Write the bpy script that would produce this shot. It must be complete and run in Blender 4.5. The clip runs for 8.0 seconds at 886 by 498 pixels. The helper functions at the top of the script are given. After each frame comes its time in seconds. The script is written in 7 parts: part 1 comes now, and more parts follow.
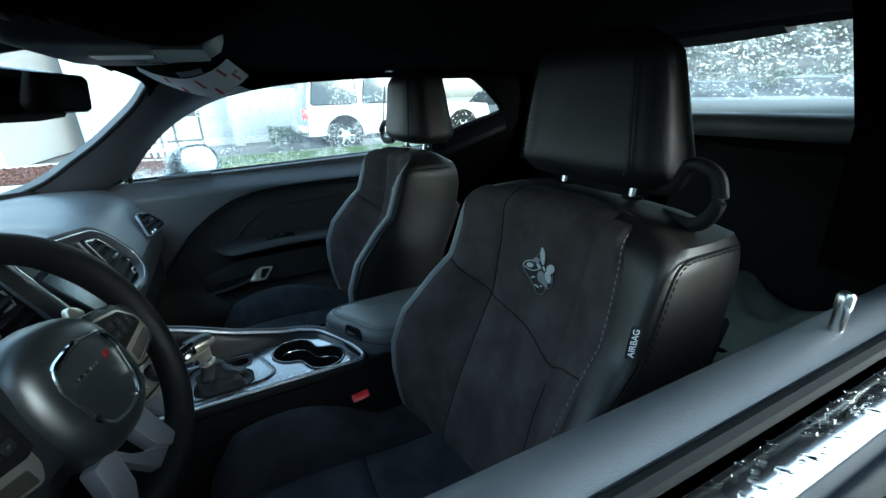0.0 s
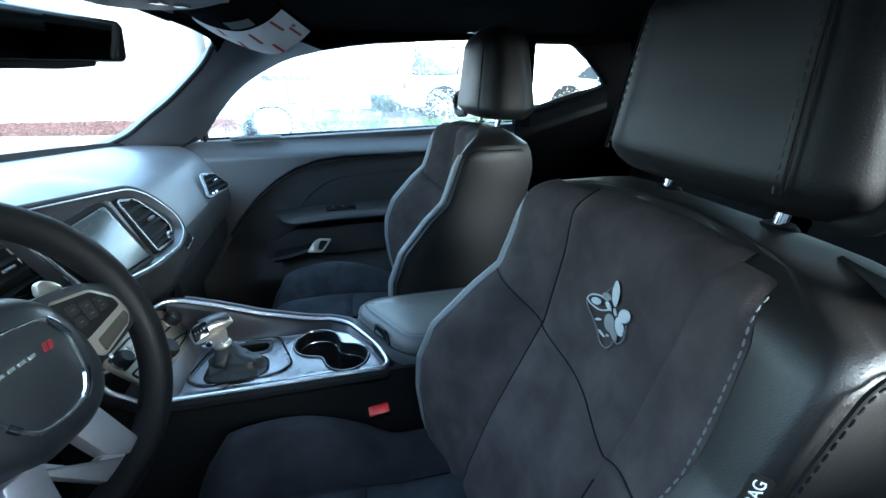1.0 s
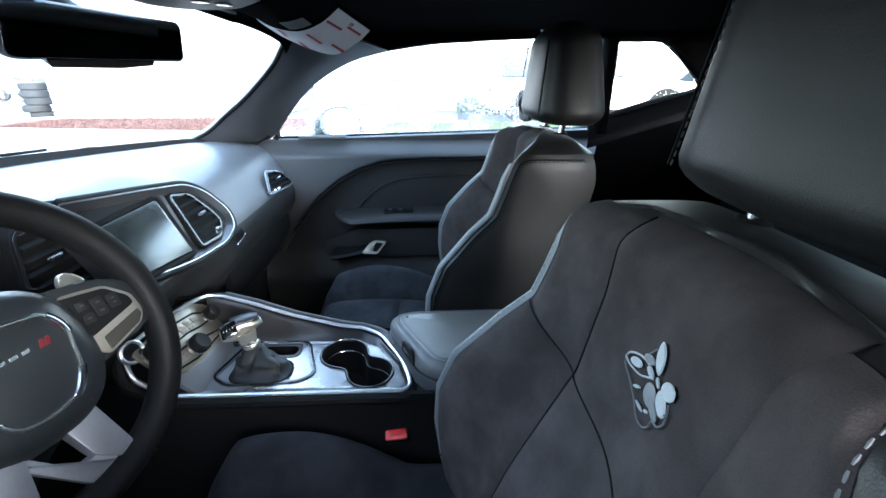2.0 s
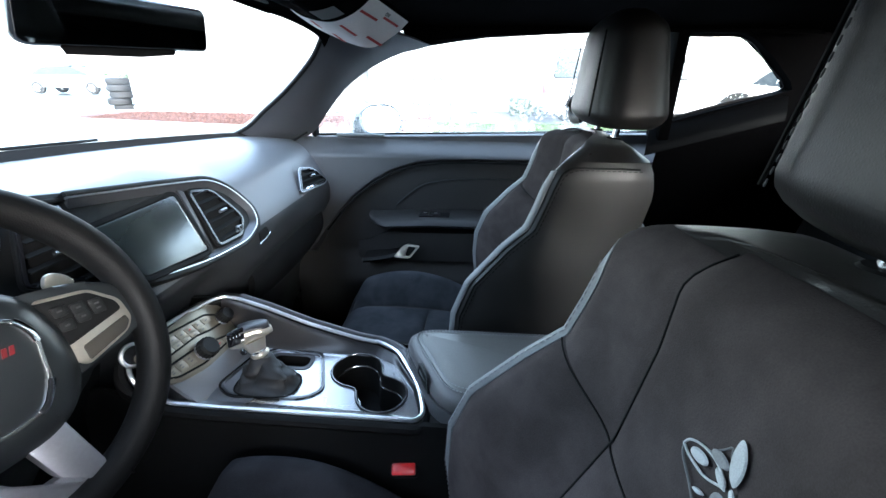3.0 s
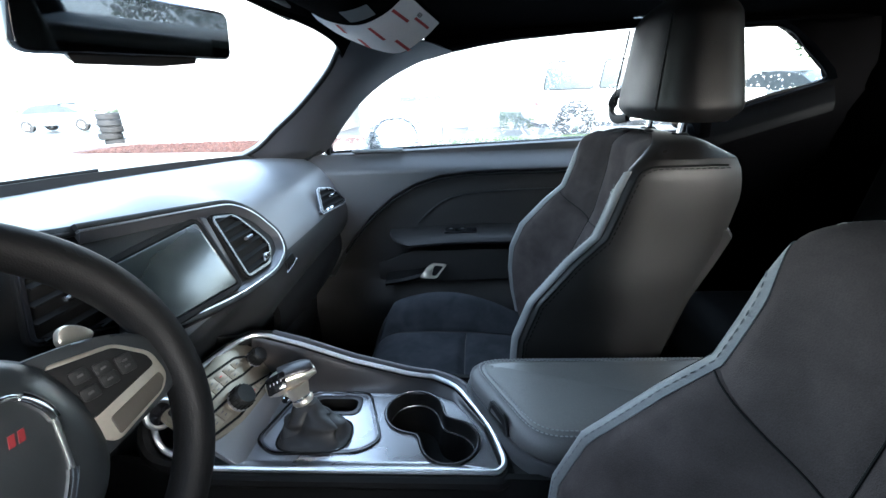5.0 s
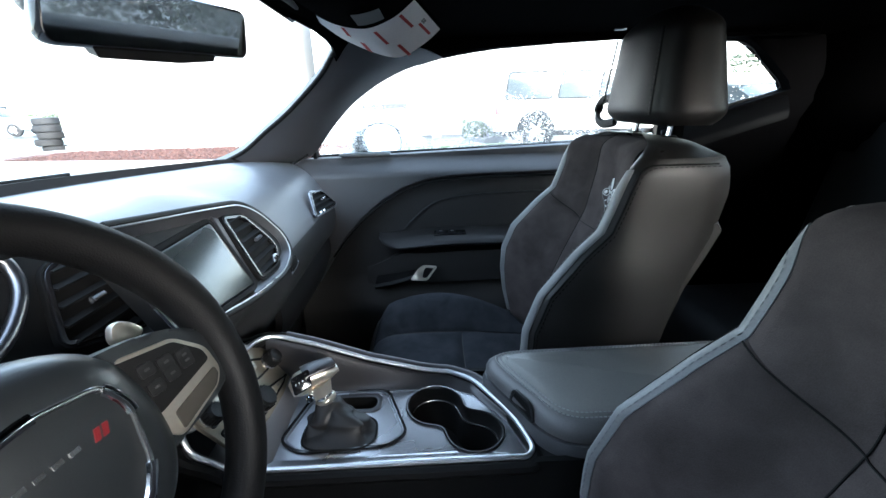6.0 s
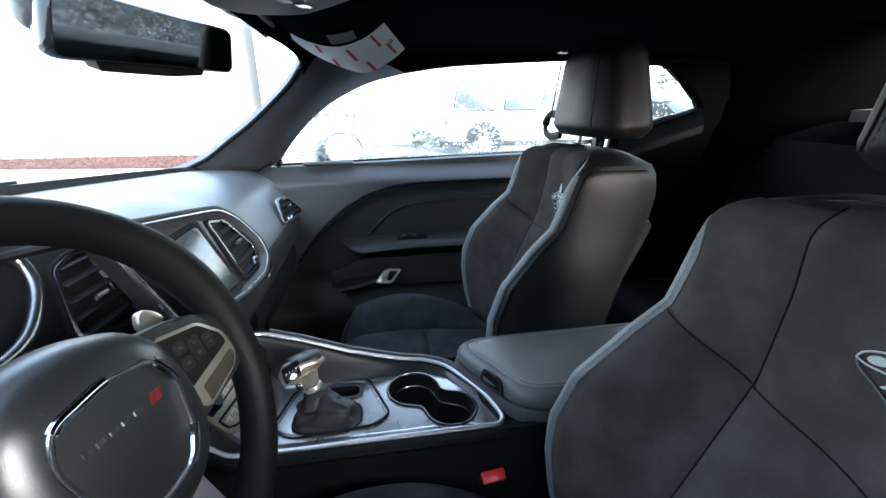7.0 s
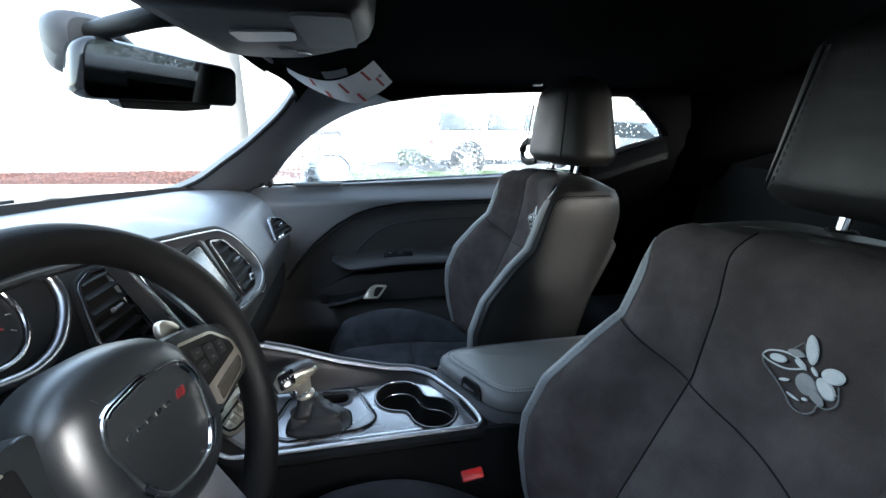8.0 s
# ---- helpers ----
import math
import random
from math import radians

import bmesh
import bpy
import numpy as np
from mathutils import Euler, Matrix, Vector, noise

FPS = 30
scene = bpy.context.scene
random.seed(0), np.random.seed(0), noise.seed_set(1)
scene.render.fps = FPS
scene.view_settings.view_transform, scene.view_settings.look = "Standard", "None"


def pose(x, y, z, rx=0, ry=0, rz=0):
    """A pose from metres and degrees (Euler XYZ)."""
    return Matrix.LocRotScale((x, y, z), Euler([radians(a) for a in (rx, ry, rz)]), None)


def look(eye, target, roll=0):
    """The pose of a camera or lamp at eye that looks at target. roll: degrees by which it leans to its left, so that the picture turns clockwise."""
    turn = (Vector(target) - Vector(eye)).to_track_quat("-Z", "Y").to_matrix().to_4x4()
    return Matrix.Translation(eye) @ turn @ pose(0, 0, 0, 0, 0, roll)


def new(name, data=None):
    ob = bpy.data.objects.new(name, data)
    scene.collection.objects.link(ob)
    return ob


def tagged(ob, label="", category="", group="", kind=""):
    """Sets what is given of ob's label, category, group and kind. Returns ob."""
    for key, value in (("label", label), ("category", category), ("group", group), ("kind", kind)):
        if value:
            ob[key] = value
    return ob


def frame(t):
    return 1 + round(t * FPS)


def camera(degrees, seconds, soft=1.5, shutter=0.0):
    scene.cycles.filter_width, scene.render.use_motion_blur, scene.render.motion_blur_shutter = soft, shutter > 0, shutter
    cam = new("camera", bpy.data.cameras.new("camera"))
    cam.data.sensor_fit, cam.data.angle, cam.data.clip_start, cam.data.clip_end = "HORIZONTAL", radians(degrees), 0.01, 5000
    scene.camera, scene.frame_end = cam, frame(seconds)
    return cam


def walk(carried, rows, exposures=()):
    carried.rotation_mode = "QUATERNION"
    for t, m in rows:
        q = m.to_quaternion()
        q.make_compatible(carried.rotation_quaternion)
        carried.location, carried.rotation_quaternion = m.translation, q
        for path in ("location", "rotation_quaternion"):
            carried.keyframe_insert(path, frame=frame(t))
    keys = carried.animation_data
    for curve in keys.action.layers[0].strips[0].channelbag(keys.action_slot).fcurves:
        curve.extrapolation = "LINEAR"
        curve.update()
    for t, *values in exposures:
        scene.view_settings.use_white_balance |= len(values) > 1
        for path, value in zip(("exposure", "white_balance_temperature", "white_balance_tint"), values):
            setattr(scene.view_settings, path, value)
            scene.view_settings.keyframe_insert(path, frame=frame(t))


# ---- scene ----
cam = camera(93.6, 8.0)
PATH = [
    (0, (-0.013, -0.823, 1.227), (0.799, 0.871, 0.541), -2.1),
    (0.5, (0.067, -0.735, 1.216), (0.717, 1.001, 0.465), -0.0),
    (1, (0.113, -0.692, 1.209), (0.526, 1.101, 0.425), 0.0),
    (1.5, (0.157, -0.663, 1.206), (0.36, 1.169, 0.43), -0.5),
    (3, (0.223, -0.544, 1.194), (0.063, 1.294, 0.42), 0.7),
    (3.5, (0.206, -0.507, 1.184), (-0.028, 1.333, 0.437), -0.2),
    (4, (0.173, -0.482, 1.177), (-0.025, 1.374, 0.46), -1.2),
    (4.5, (0.149, -0.469, 1.172), (-0.037, 1.392, 0.464), -2.2),
    (6, (0.032, -0.496, 1.159), (0.069, 1.388, 0.488), -1.5),
    (6.5, (0.002, -0.527, 1.159), (0.137, 1.358, 0.505), -1.5),
    (7, (-0.01, -0.569, 1.166), (0.262, 1.308, 0.533), -0.5),
    (7.5, (-0.013, -0.603, 1.179), (0.329, 1.278, 0.591), 0.3),
    (8, (-0.017, -0.634, 1.189), (0.33, 1.255, 0.632), 0.2),
]
EXPOSURES = [(0.0, 2.85, 4800, -7), (0.5, 3.55, 4700, -6), (1.0, 4.1, 4650, -1), (1.5, 4.25, 4850, 4), (3.0, 4.3, 5250, 9), (4.5, 4.22, 5300, 9), (6.0, 3.95, 5350, 9), (8.0, 3.9, 5400, 9)]
walk(cam, [(t, look(eye, target, roll)) for t, eye, target, roll in PATH], EXPOSURES)

# ---- world and sun ----
world = bpy.data.worlds.new("overcast_sky")
scene.world = world
world.use_nodes = True
wn = world.node_tree.nodes
sky = wn.new("ShaderNodeTexSky")
sky.sky_type = 'NISHITA'
sky.sun_disc = False
sky.sun_elevation, sky.sun_rotation = radians(16), radians(153)
sky.air_density, sky.dust_density, sky.ozone_density = 1.6, 2.5, 1.0
wn["Background"].inputs["Strength"].default_value = 0.15
veil = wn.new("ShaderNodeHueSaturation")
veil.inputs["Saturation"].default_value = 0.5
world.node_tree.links.new(sky.outputs[0], veil.inputs["Color"])
world.node_tree.links.new(veil.outputs[0], wn["Background"].inputs["Color"])
sun = new("sun", bpy.data.lights.new("sun", 'SUN'))
sun.data.energy, sun.data.angle, sun.data.color = 0.5, radians(28), (1.0, 0.88, 0.70)
sun.matrix_world = look((0, 0, 30), (-4.5, 9.0, 27.1))

# ---- materials ----
def nodes_of(name):
    m = bpy.data.materials.new(name)
    m.use_nodes = True
    return m, m.node_tree.nodes, m.node_tree.links, m.node_tree.nodes["Principled BSDF"]


def mat(name, colour, rough=0.5, metal=0.0, grain=300.0, vary=0.15, bump=0.0, blot=6.0, coat=0.0, sheen=0.0, spec=0.5):
    """A surface with variation at two scales: fine grain and broad blotches, in colour, gloss and relief."""
    m, n, l, b = nodes_of(name)
    tc = n.new("ShaderNodeTexCoord")
    fine, broad = n.new("ShaderNodeTexNoise"), n.new("ShaderNodeTexNoise")
    fine.inputs["Scale"].default_value, broad.inputs["Scale"].default_value = grain, blot
    fine.inputs["Detail"].default_value, broad.inputs["Detail"].default_value = 2.0, 4.0
    l.new(tc.outputs["Object"], fine.inputs["Vector"])
    l.new(tc.outputs["Object"], broad.inputs["Vector"])
    mixer = n.new("ShaderNodeMath")
    mixer.operation = 'ADD'
    l.new(fine.outputs["Fac"], mixer.inputs[0])
    l.new(broad.outputs["Fac"], mixer.inputs[1])
    ramp = n.new("ShaderNodeMapRange")
    ramp.inputs["From Min"].default_value, ramp.inputs["From Max"].default_value = 0.6, 1.4
    ramp.inputs["To Min"].default_value, ramp.inputs["To Max"].default_value = 1.0 - vary, 1.0 + vary
    l.new(mixer.outputs[0], ramp.inputs["Value"])
    mul = n.new("ShaderNodeVectorMath")
    mul.operation = 'SCALE'
    mul.inputs[0].default_value = colour
    l.new(ramp.outputs[0], mul.inputs["Scale"])
    l.new(mul.outputs[0], b.inputs["Base Color"])
    rr = n.new("ShaderNodeMapRange")
    rr.inputs["From Min"].default_value, rr.inputs["From Max"].default_value = 0.3, 0.7
    rr.inputs["To Min"].default_value, rr.inputs["To Max"].default_value = max(rough - 0.07, 0.02), min(rough + 0.07, 1.0)
    l.new(broad.outputs["Fac"], rr.inputs["Value"])
    l.new(rr.outputs[0], b.inputs["Roughness"])
    b.inputs["Metallic"].default_value = metal
    b.inputs["Specular IOR Level"].default_value = spec
    b.inputs["Coat Weight"].default_value = coat
    b.inputs["Sheen Weight"].default_value = sheen
    if bump:
        bp = n.new("ShaderNodeBump")
        bp.inputs["Strength"].default_value, bp.inputs["Distance"].default_value = bump, 0.001
        l.new(fine.outputs["Fac"], bp.inputs["Height"])
        l.new(bp.outputs[0], b.inputs["Normal"])
    return m


def leather(name, colour, rough=0.42):
    """Grained leather: cell-shaped creases under a soft gloss."""
    m = mat(name, colour, rough, 0.0, 500, 0.14, 0.0, 9.0, 0.0, 0.0, 0.48)
    n, l = m.node_tree.nodes, m.node_tree.links
    tc, vor, bp = n.new("ShaderNodeTexCoord"), n.new("ShaderNodeTexVoronoi"), n.new("ShaderNodeBump")
    vor.feature = 'DISTANCE_TO_EDGE'
    vor.inputs["Scale"].default_value = 420.0
    l.new(tc.outputs["Object"], vor.inputs["Vector"])
    bp.inputs["Strength"].default_value, bp.inputs["Distance"].default_value = 0.35, 0.0006
    l.new(vor.outputs["Distance"], bp.inputs["Height"])
    l.new(bp.outputs[0], n["Principled BSDF"].inputs["Normal"])
    return m


def suede(name, colour):
    """Napped cloth: brushed patches lie lighter and darker."""
    m = mat(name, colour, 0.95, 0.0, 900, 0.22, 0.5, 11.0, 0.0, 0.01, 0.04)
    n, l, b = m.node_tree.nodes, m.node_tree.links, m.node_tree.nodes["Principled BSDF"]
    tc, no, mr, sc = n.new("ShaderNodeTexCoord"), n.new("ShaderNodeTexNoise"), n.new("ShaderNodeMapRange"), n.new("ShaderNodeVectorMath")
    no.inputs["Scale"].default_value, no.inputs["Detail"].default_value, no.inputs["Distortion"].default_value = 20.0, 6.0, 0.25
    mr.inputs["From Min"].default_value, mr.inputs["From Max"].default_value = 0.36, 0.66
    mr.inputs["To Min"].default_value, mr.inputs["To Max"].default_value = 0.80, 1.22
    sc.operation = 'SCALE'
    base = b.inputs["Base Color"].links[0].from_socket
    l.new(tc.outputs["Object"], no.inputs["Vector"])
    l.new(no.outputs["Fac"], mr.inputs["Value"])
    l.new(base, sc.inputs[0])
    l.new(mr.outputs[0], sc.inputs["Scale"])
    l.new(sc.outputs[0], b.inputs["Base Color"])
    return m


def glass(name, tint=(0.95, 0.98, 0.97), gloss=0.6):
    """Thin clear glass: see-through, with a sheen that grows towards grazing views."""
    m, n, l, b = nodes_of(name)
    out = n["Material Output"]
    n.remove(b)
    tr, gl, mx, lw = n.new("ShaderNodeBsdfTransparent"), n.new("ShaderNodeBsdfGlossy"), n.new("ShaderNodeMixShader"), n.new("ShaderNodeLayerWeight")
    pw, ml = n.new("ShaderNodeMath"), n.new("ShaderNodeMath")
    pw.operation, ml.operation = 'POWER', 'MULTIPLY_ADD'
    pw.inputs[1].default_value = 5.0
    ml.inputs[1].default_value, ml.inputs[2].default_value = gloss, 0.04
    tr.inputs["Color"].default_value = (*tint, 1)
    gl.inputs["Roughness"].default_value = 0.02
    l.new(lw.outputs["Facing"], pw.inputs[0])
    l.new(pw.outputs[0], ml.inputs[0])
    l.new(ml.outputs[0], mx.inputs[0])
    l.new(tr.outputs[0], mx.inputs[1])
    l.new(gl.outputs[0], mx.inputs[2])
    l.new(mx.outputs[0], out.inputs["Surface"])
    return m


def wet_glass(name):
    """Glass under a patchy film of rain and mist that scatters part of the daylight."""
    m = glass(name)
    n, l = m.node_tree.nodes, m.node_tree.links
    out = n["Material Output"]
    clear = out.inputs["Surface"].links[0].from_socket
    tl, mx, tc, no, mr = n.new("ShaderNodeBsdfTranslucent"), n.new("ShaderNodeMixShader"), n.new("ShaderNodeTexCoord"), n.new("ShaderNodeTexNoise"), n.new("ShaderNodeMapRange")
    tl.inputs["Color"].default_value = (0.9, 0.93, 0.95, 1)
    no.inputs["Scale"].default_value, no.inputs["Detail"].default_value = 14.0, 8.0
    mr.inputs["From Min"].default_value, mr.inputs["From Max"].default_value = 0.35, 0.7
    mr.inputs["To Min"].default_value, mr.inputs["To Max"].default_value = 0.045, 0.13
    l.new(tc.outputs["Object"], no.inputs["Vector"])
    l.new(no.outputs["Fac"], mr.inputs["Value"])
    l.new(mr.outputs[0], mx.inputs[0])
    l.new(clear, mx.inputs[1])
    l.new(tl.outputs[0], mx.inputs[2])
    l.new(mx.outputs[0], out.inputs["Surface"])
    return m


def water_drop(name):
    m, n, l, b = nodes_of(name)
    b.inputs["Base Color"].default_value = (1, 1, 1, 1)
    b.inputs["Transmission Weight"].default_value = 1.0
    b.inputs["Roughness"].default_value = 0.0
    b.inputs["IOR"].default_value = 1.33
    return m


def blades(name, colour, other, scale):
    """Two-tone patchy ground cover."""
    m, n, l, b = nodes_of(name)
    tc, no, rp = n.new("ShaderNodeTexCoord"), n.new("ShaderNodeTexNoise"), n.new("ShaderNodeValToRGB")
    no.inputs["Scale"].default_value, no.inputs["Detail"].default_value = scale, 6.0
    rp.color_ramp.elements[0].position, rp.color_ramp.elements[1].position = 0.35, 0.65
    rp.color_ramp.elements[0].color, rp.color_ramp.elements[1].color = (*colour, 1), (*other, 1)
    l.new(tc.outputs["Object"], no.inputs["Vector"])
    l.new(no.outputs["Fac"], rp.inputs[0])
    l.new(rp.outputs[0], b.inputs["Base Color"])
    b.inputs["Roughness"].default_value = 0.85
    bp = n.new("ShaderNodeBump")
    bp.inputs["Distance"].default_value = 0.02
    l.new(no.outputs["Fac"], bp.inputs["Height"])
    l.new(bp.outputs[0], b.inputs["Normal"])
    return m


M_LEATHER = leather("black_leather", (0.0125, 0.0112, 0.0102), 0.43)
M_LEATHER.node_tree.nodes["Principled BSDF"].inputs["Specular IOR Level"].default_value = 0.46
M_HEADREST = leather("black_headrest_leather", (0.010, 0.0096, 0.0093), 0.46)
M_HEADREST.node_tree.nodes["Principled BSDF"].inputs["Specular IOR Level"].default_value = 0.30
M_PALELEATHER = leather("lightened_edge_leather", (0.165, 0.165, 0.168), 0.46)
# Lid leather in two tones: top paled for window light, sides darker for shade.
M_LID = leather("lit_lid_leather", (0.150, 0.145, 0.136), 0.42)
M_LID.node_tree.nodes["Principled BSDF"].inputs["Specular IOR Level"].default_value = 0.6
M_LIDSIDE = leather("shaded_lid_leather", (0.105, 0.101, 0.100), 0.45)
M_RIMLEATHER = leather("wheel_leather", (0.004, 0.004, 0.0042), 0.55)
M_RIMLEATHER.node_tree.nodes["Principled BSDF"].inputs["Specular IOR Level"].default_value = 0.14
M_HUB = mat("hub_vinyl", (0.010, 0.0115, 0.0125), 0.38, 0, 900, 0.12, 0.10, 6.0, 0, 0, 0.80)
M_CHAMPAGNE = mat("champagne_trim", (0.60, 0.55, 0.46), 0.36, 0.9, 300, 0.06)
M_DARKCHROME = mat("dark_chrome", (0.24, 0.235, 0.245), 0.30, 1.0, 300, 0.08)
M_DIMGLASS = mat("dimmed_mirror_glass", (0.10, 0.11, 0.12), 0.03, 1.0, 20, 0.03)
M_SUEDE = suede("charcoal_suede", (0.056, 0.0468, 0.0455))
# Darker copy for the driver's cushion, with its shading in the colour.
M_CUSHION = suede("shaded_cushion_suede", (0.020, 0.020, 0.023))
M_STITCH = mat("grey_thread", (0.13, 0.13, 0.135), 0.7, 0, 900, 0.2)
M_GREYTHREAD = mat("mid_grey_thread", (0.20, 0.20, 0.205), 0.6, 0, 900, 0.2, 0.3)
M_LIDTHREAD = mat("light_thread", (0.27, 0.27, 0.27), 0.7, 0, 900, 0.2)
M_DARKSTITCH = mat("dark_thread", (0.035, 0.035, 0.035), 0.7, 0, 900, 0.2)
M_EMBROIDERY = mat("silver_embroidery", (0.46, 0.47, 0.48), 0.55, 0, 1200, 0.25, 0.4)
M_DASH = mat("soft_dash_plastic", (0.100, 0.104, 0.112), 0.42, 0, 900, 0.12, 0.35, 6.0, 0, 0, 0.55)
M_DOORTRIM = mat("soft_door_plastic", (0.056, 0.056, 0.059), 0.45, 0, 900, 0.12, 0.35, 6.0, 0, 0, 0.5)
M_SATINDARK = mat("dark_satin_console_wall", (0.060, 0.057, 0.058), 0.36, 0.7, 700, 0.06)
M_LIP = mat("dark_satin_console_lip", (0.045, 0.043, 0.047), 0.40, 0.3, 700, 0.06)
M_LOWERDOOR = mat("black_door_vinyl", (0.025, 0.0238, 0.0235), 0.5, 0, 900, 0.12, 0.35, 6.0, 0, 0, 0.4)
M_SATINBLACK = mat("satin_black_trim", (0.05, 0.048, 0.050), 0.35, 0.5, 300, 0.1)
M_BEZEL = mat("satin_graphite_trim", (0.095, 0.098, 0.108), 0.36, 0.6, 300, 0.08)
M_PILLAR = mat("dark_pillar_trim", (0.030, 0.031, 0.034), 0.5, 0, 900, 0.12, 0.35, 6.0, 0, 0, 0.35)
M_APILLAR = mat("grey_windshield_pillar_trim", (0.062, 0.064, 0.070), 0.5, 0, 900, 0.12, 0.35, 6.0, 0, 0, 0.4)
# Rear trim and ledge: shade of the unlit rear is put into these near-zero blacks.
M_REARTRIM = mat("shaded_rear_trim", (0.0013, 0.0013, 0.0015), 0.8, 0, 900, 0.15, 0.35, 6.0, 0, 0, 0.01)
M_LEDGE = mat("shaded_ledge_trim", (0.0012, 0.0014, 0.0018), 0.6, 0, 900, 0.15, 0.35, 6.0, 0, 0, 0.05)
M_LOWERDASH = mat("shaded_lower_dash", (0.024, 0.0245, 0.025), 0.46, 0, 900, 0.15, 0.35, 6.0, 0, 0, 0.35)
M_TRIMLINE = mat("thin_chrome_line", (0.52, 0.53, 0.55), 0.32, 1.0, 200, 0.05)
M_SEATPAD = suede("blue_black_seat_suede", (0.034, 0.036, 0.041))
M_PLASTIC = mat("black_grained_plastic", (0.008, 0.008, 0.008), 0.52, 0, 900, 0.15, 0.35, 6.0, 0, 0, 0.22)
M_GLOSS = mat("gloss_black_plastic", (0.008, 0.008, 0.009), 0.12, 0, 50, 0.1)
M_DARK = mat("matt_black_plastic", (0.006, 0.006, 0.006), 0.7, 0, 400, 0.15, 0, 6.0, 0, 0, 0.12)
M_BOOT = leather("matt_boot_leather", (0.013, 0.012, 0.0118), 0.50)
M_BOOT.node_tree.nodes["Principled BSDF"].inputs["Specular IOR Level"].default_value = 0.42
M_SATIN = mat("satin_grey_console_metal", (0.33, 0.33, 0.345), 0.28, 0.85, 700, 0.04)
M_CHROME = mat("bright_chrome", (0.75, 0.76, 0.78), 0.10, 1.0, 60, 0.05)
M_EDGE = mat("satin_chrome_edge", (0.88, 0.89, 0.92), 0.44, 1.0, 200, 0.05)
M_SILVER = mat("satin_silver_trim", (0.68, 0.68, 0.67), 0.24, 1.0, 200, 0.06)
M_SPOKE = mat("bead_blasted_silver", (0.50, 0.49, 0.52), 0.42, 0.9, 300, 0.06)
M_KNOB = mat("satin_knob_silver", (0.66, 0.61, 0.52), 0.34, 0.9, 300, 0.06)
M_CLIMATE = mat("warm_grey_panel", (0.25, 0.218, 0.168), 0.36, 0.7, 400, 0.12)
M_BUTTON = mat("bronze_grey_button", (0.30, 0.262, 0.205), 0.4, 0.6, 400, 0.1)
M_ROCKER = mat("dark_bronze_switch", (0.045, 0.040, 0.032), 0.4, 0.3, 400, 0.1)
M_SCREEN = mat("dark_screen_glass", (0.016, 0.020, 0.019), 0.27, 0, 40, 0.08, 0, 4.0, 0.0, 0, 1.0)
M_SCREEN.node_tree.nodes["Principled BSDF"].inputs["IOR"].default_value = 1.58
M_RED = mat("red_plastic", (0.55, 0.02, 0.02), 0.35, 0, 200, 0.1)
# Darker than black cloth would be: the roof's shade is in the colour.
M_HEADLINER = mat("shaded_headliner_cloth", (0.0013, 0.0013, 0.0014), 0.95, 0, 1200, 0.25, 0.5, 6.0, 0, 0, 0.01)
M_CARPET = mat("black_carpet", (0.004, 0.004, 0.0045), 0.98, 0, 700, 0.35, 0.8, 6.0, 0, 0, 0.03)
M_PAPER = mat("white_label_paper", (0.85, 0.85, 0.85), 0.6, 0, 200, 0.05)
M_LABELRED = mat("red_label_print", (0.45, 0.05, 0.05), 0.6, 0, 200, 0.1)
M_BADGERED = mat("dark_red_badge", (0.13, 0.008, 0.010), 0.4, 0, 200, 0.1)
M_LABELDARK = mat("grey_label_print", (0.12, 0.12, 0.12), 0.6, 0, 200, 0.1)
M_GLASS = glass("clear_glass")
M_WETGLASS = wet_glass("rain_filmed_glass")
M_MIRROR = mat("mirror_silver", (0.85, 0.86, 0.87), 0.02, 1.0, 20, 0.02)
M_DROP = water_drop("rain_water")
M_PAINT = mat("black_car_paint", (0.012, 0.013, 0.015), 0.15, 0.0, 200, 0.1, 0, 2.0, 1.0)
M_RUBBER = mat("black_rubber", (0.010, 0.010, 0.010), 0.7, 0, 300, 0.2, 0.2, 6.0, 0, 0, 0.2)
M_GREYTRIM = mat("light_grey_shelf_cloth", (0.14, 0.15, 0.15), 0.9, 0, 900, 0.15, 0.4)
M_CLOTH = mat("grey_green_cloth", (0.19, 0.20, 0.165), 0.9, 0, 300, 0.25, 0.4)
M_ASPHALT = mat("wet_asphalt", (0.06, 0.062, 0.066), 0.35, 0, 60, 0.3, 0.5, 0.4)
M_CONCRETE = mat("pale_concrete", (0.42, 0.41, 0.38), 0.8, 0, 80, 0.15, 0.4, 1.0)
M_MULCH = blades("red_brown_mulch", (0.055, 0.026, 0.021), (0.11, 0.055, 0.045), 18.0)
M_LAWN = blades("lawn_green", (0.030, 0.058, 0.008), (0.058, 0.092, 0.016), 9.0)
M_WHITEWALL = mat("white_painted_wall", (0.36, 0.36, 0.355), 0.7, 0, 40, 0.06, 0.2, 0.5)
M_DARKWALL = mat("dark_blocker_wall", (0.10, 0.098, 0.095), 0.85, 0, 60, 0.2, 0.4, 0.8)
M_SIDING = mat("pale_metal_siding", (0.31, 0.325, 0.335), 0.5, 0.1, 30, 0.08, 0.1, 0.7)
M_WHITEPAINT = mat("white_vehicle_paint", (0.26, 0.263, 0.263), 0.2, 0, 50, 0.04, 0, 1.0, 0.8)
M_WINDOW = mat("dark_vehicle_glass", (0.045, 0.055, 0.06), 0.10, 0, 10, 0.2, 0, 1.0, 0, 0, 0.4)
M_BUILDINGPANE = mat("dark_building_glass", (0.11, 0.12, 0.125), 0.25, 0, 10, 0.2, 0, 1.0, 0, 0, 0.25)
M_TYRE = mat("tyre_rubber", (0.02, 0.02, 0.021), 0.8, 0, 60, 0.2, 0.4)
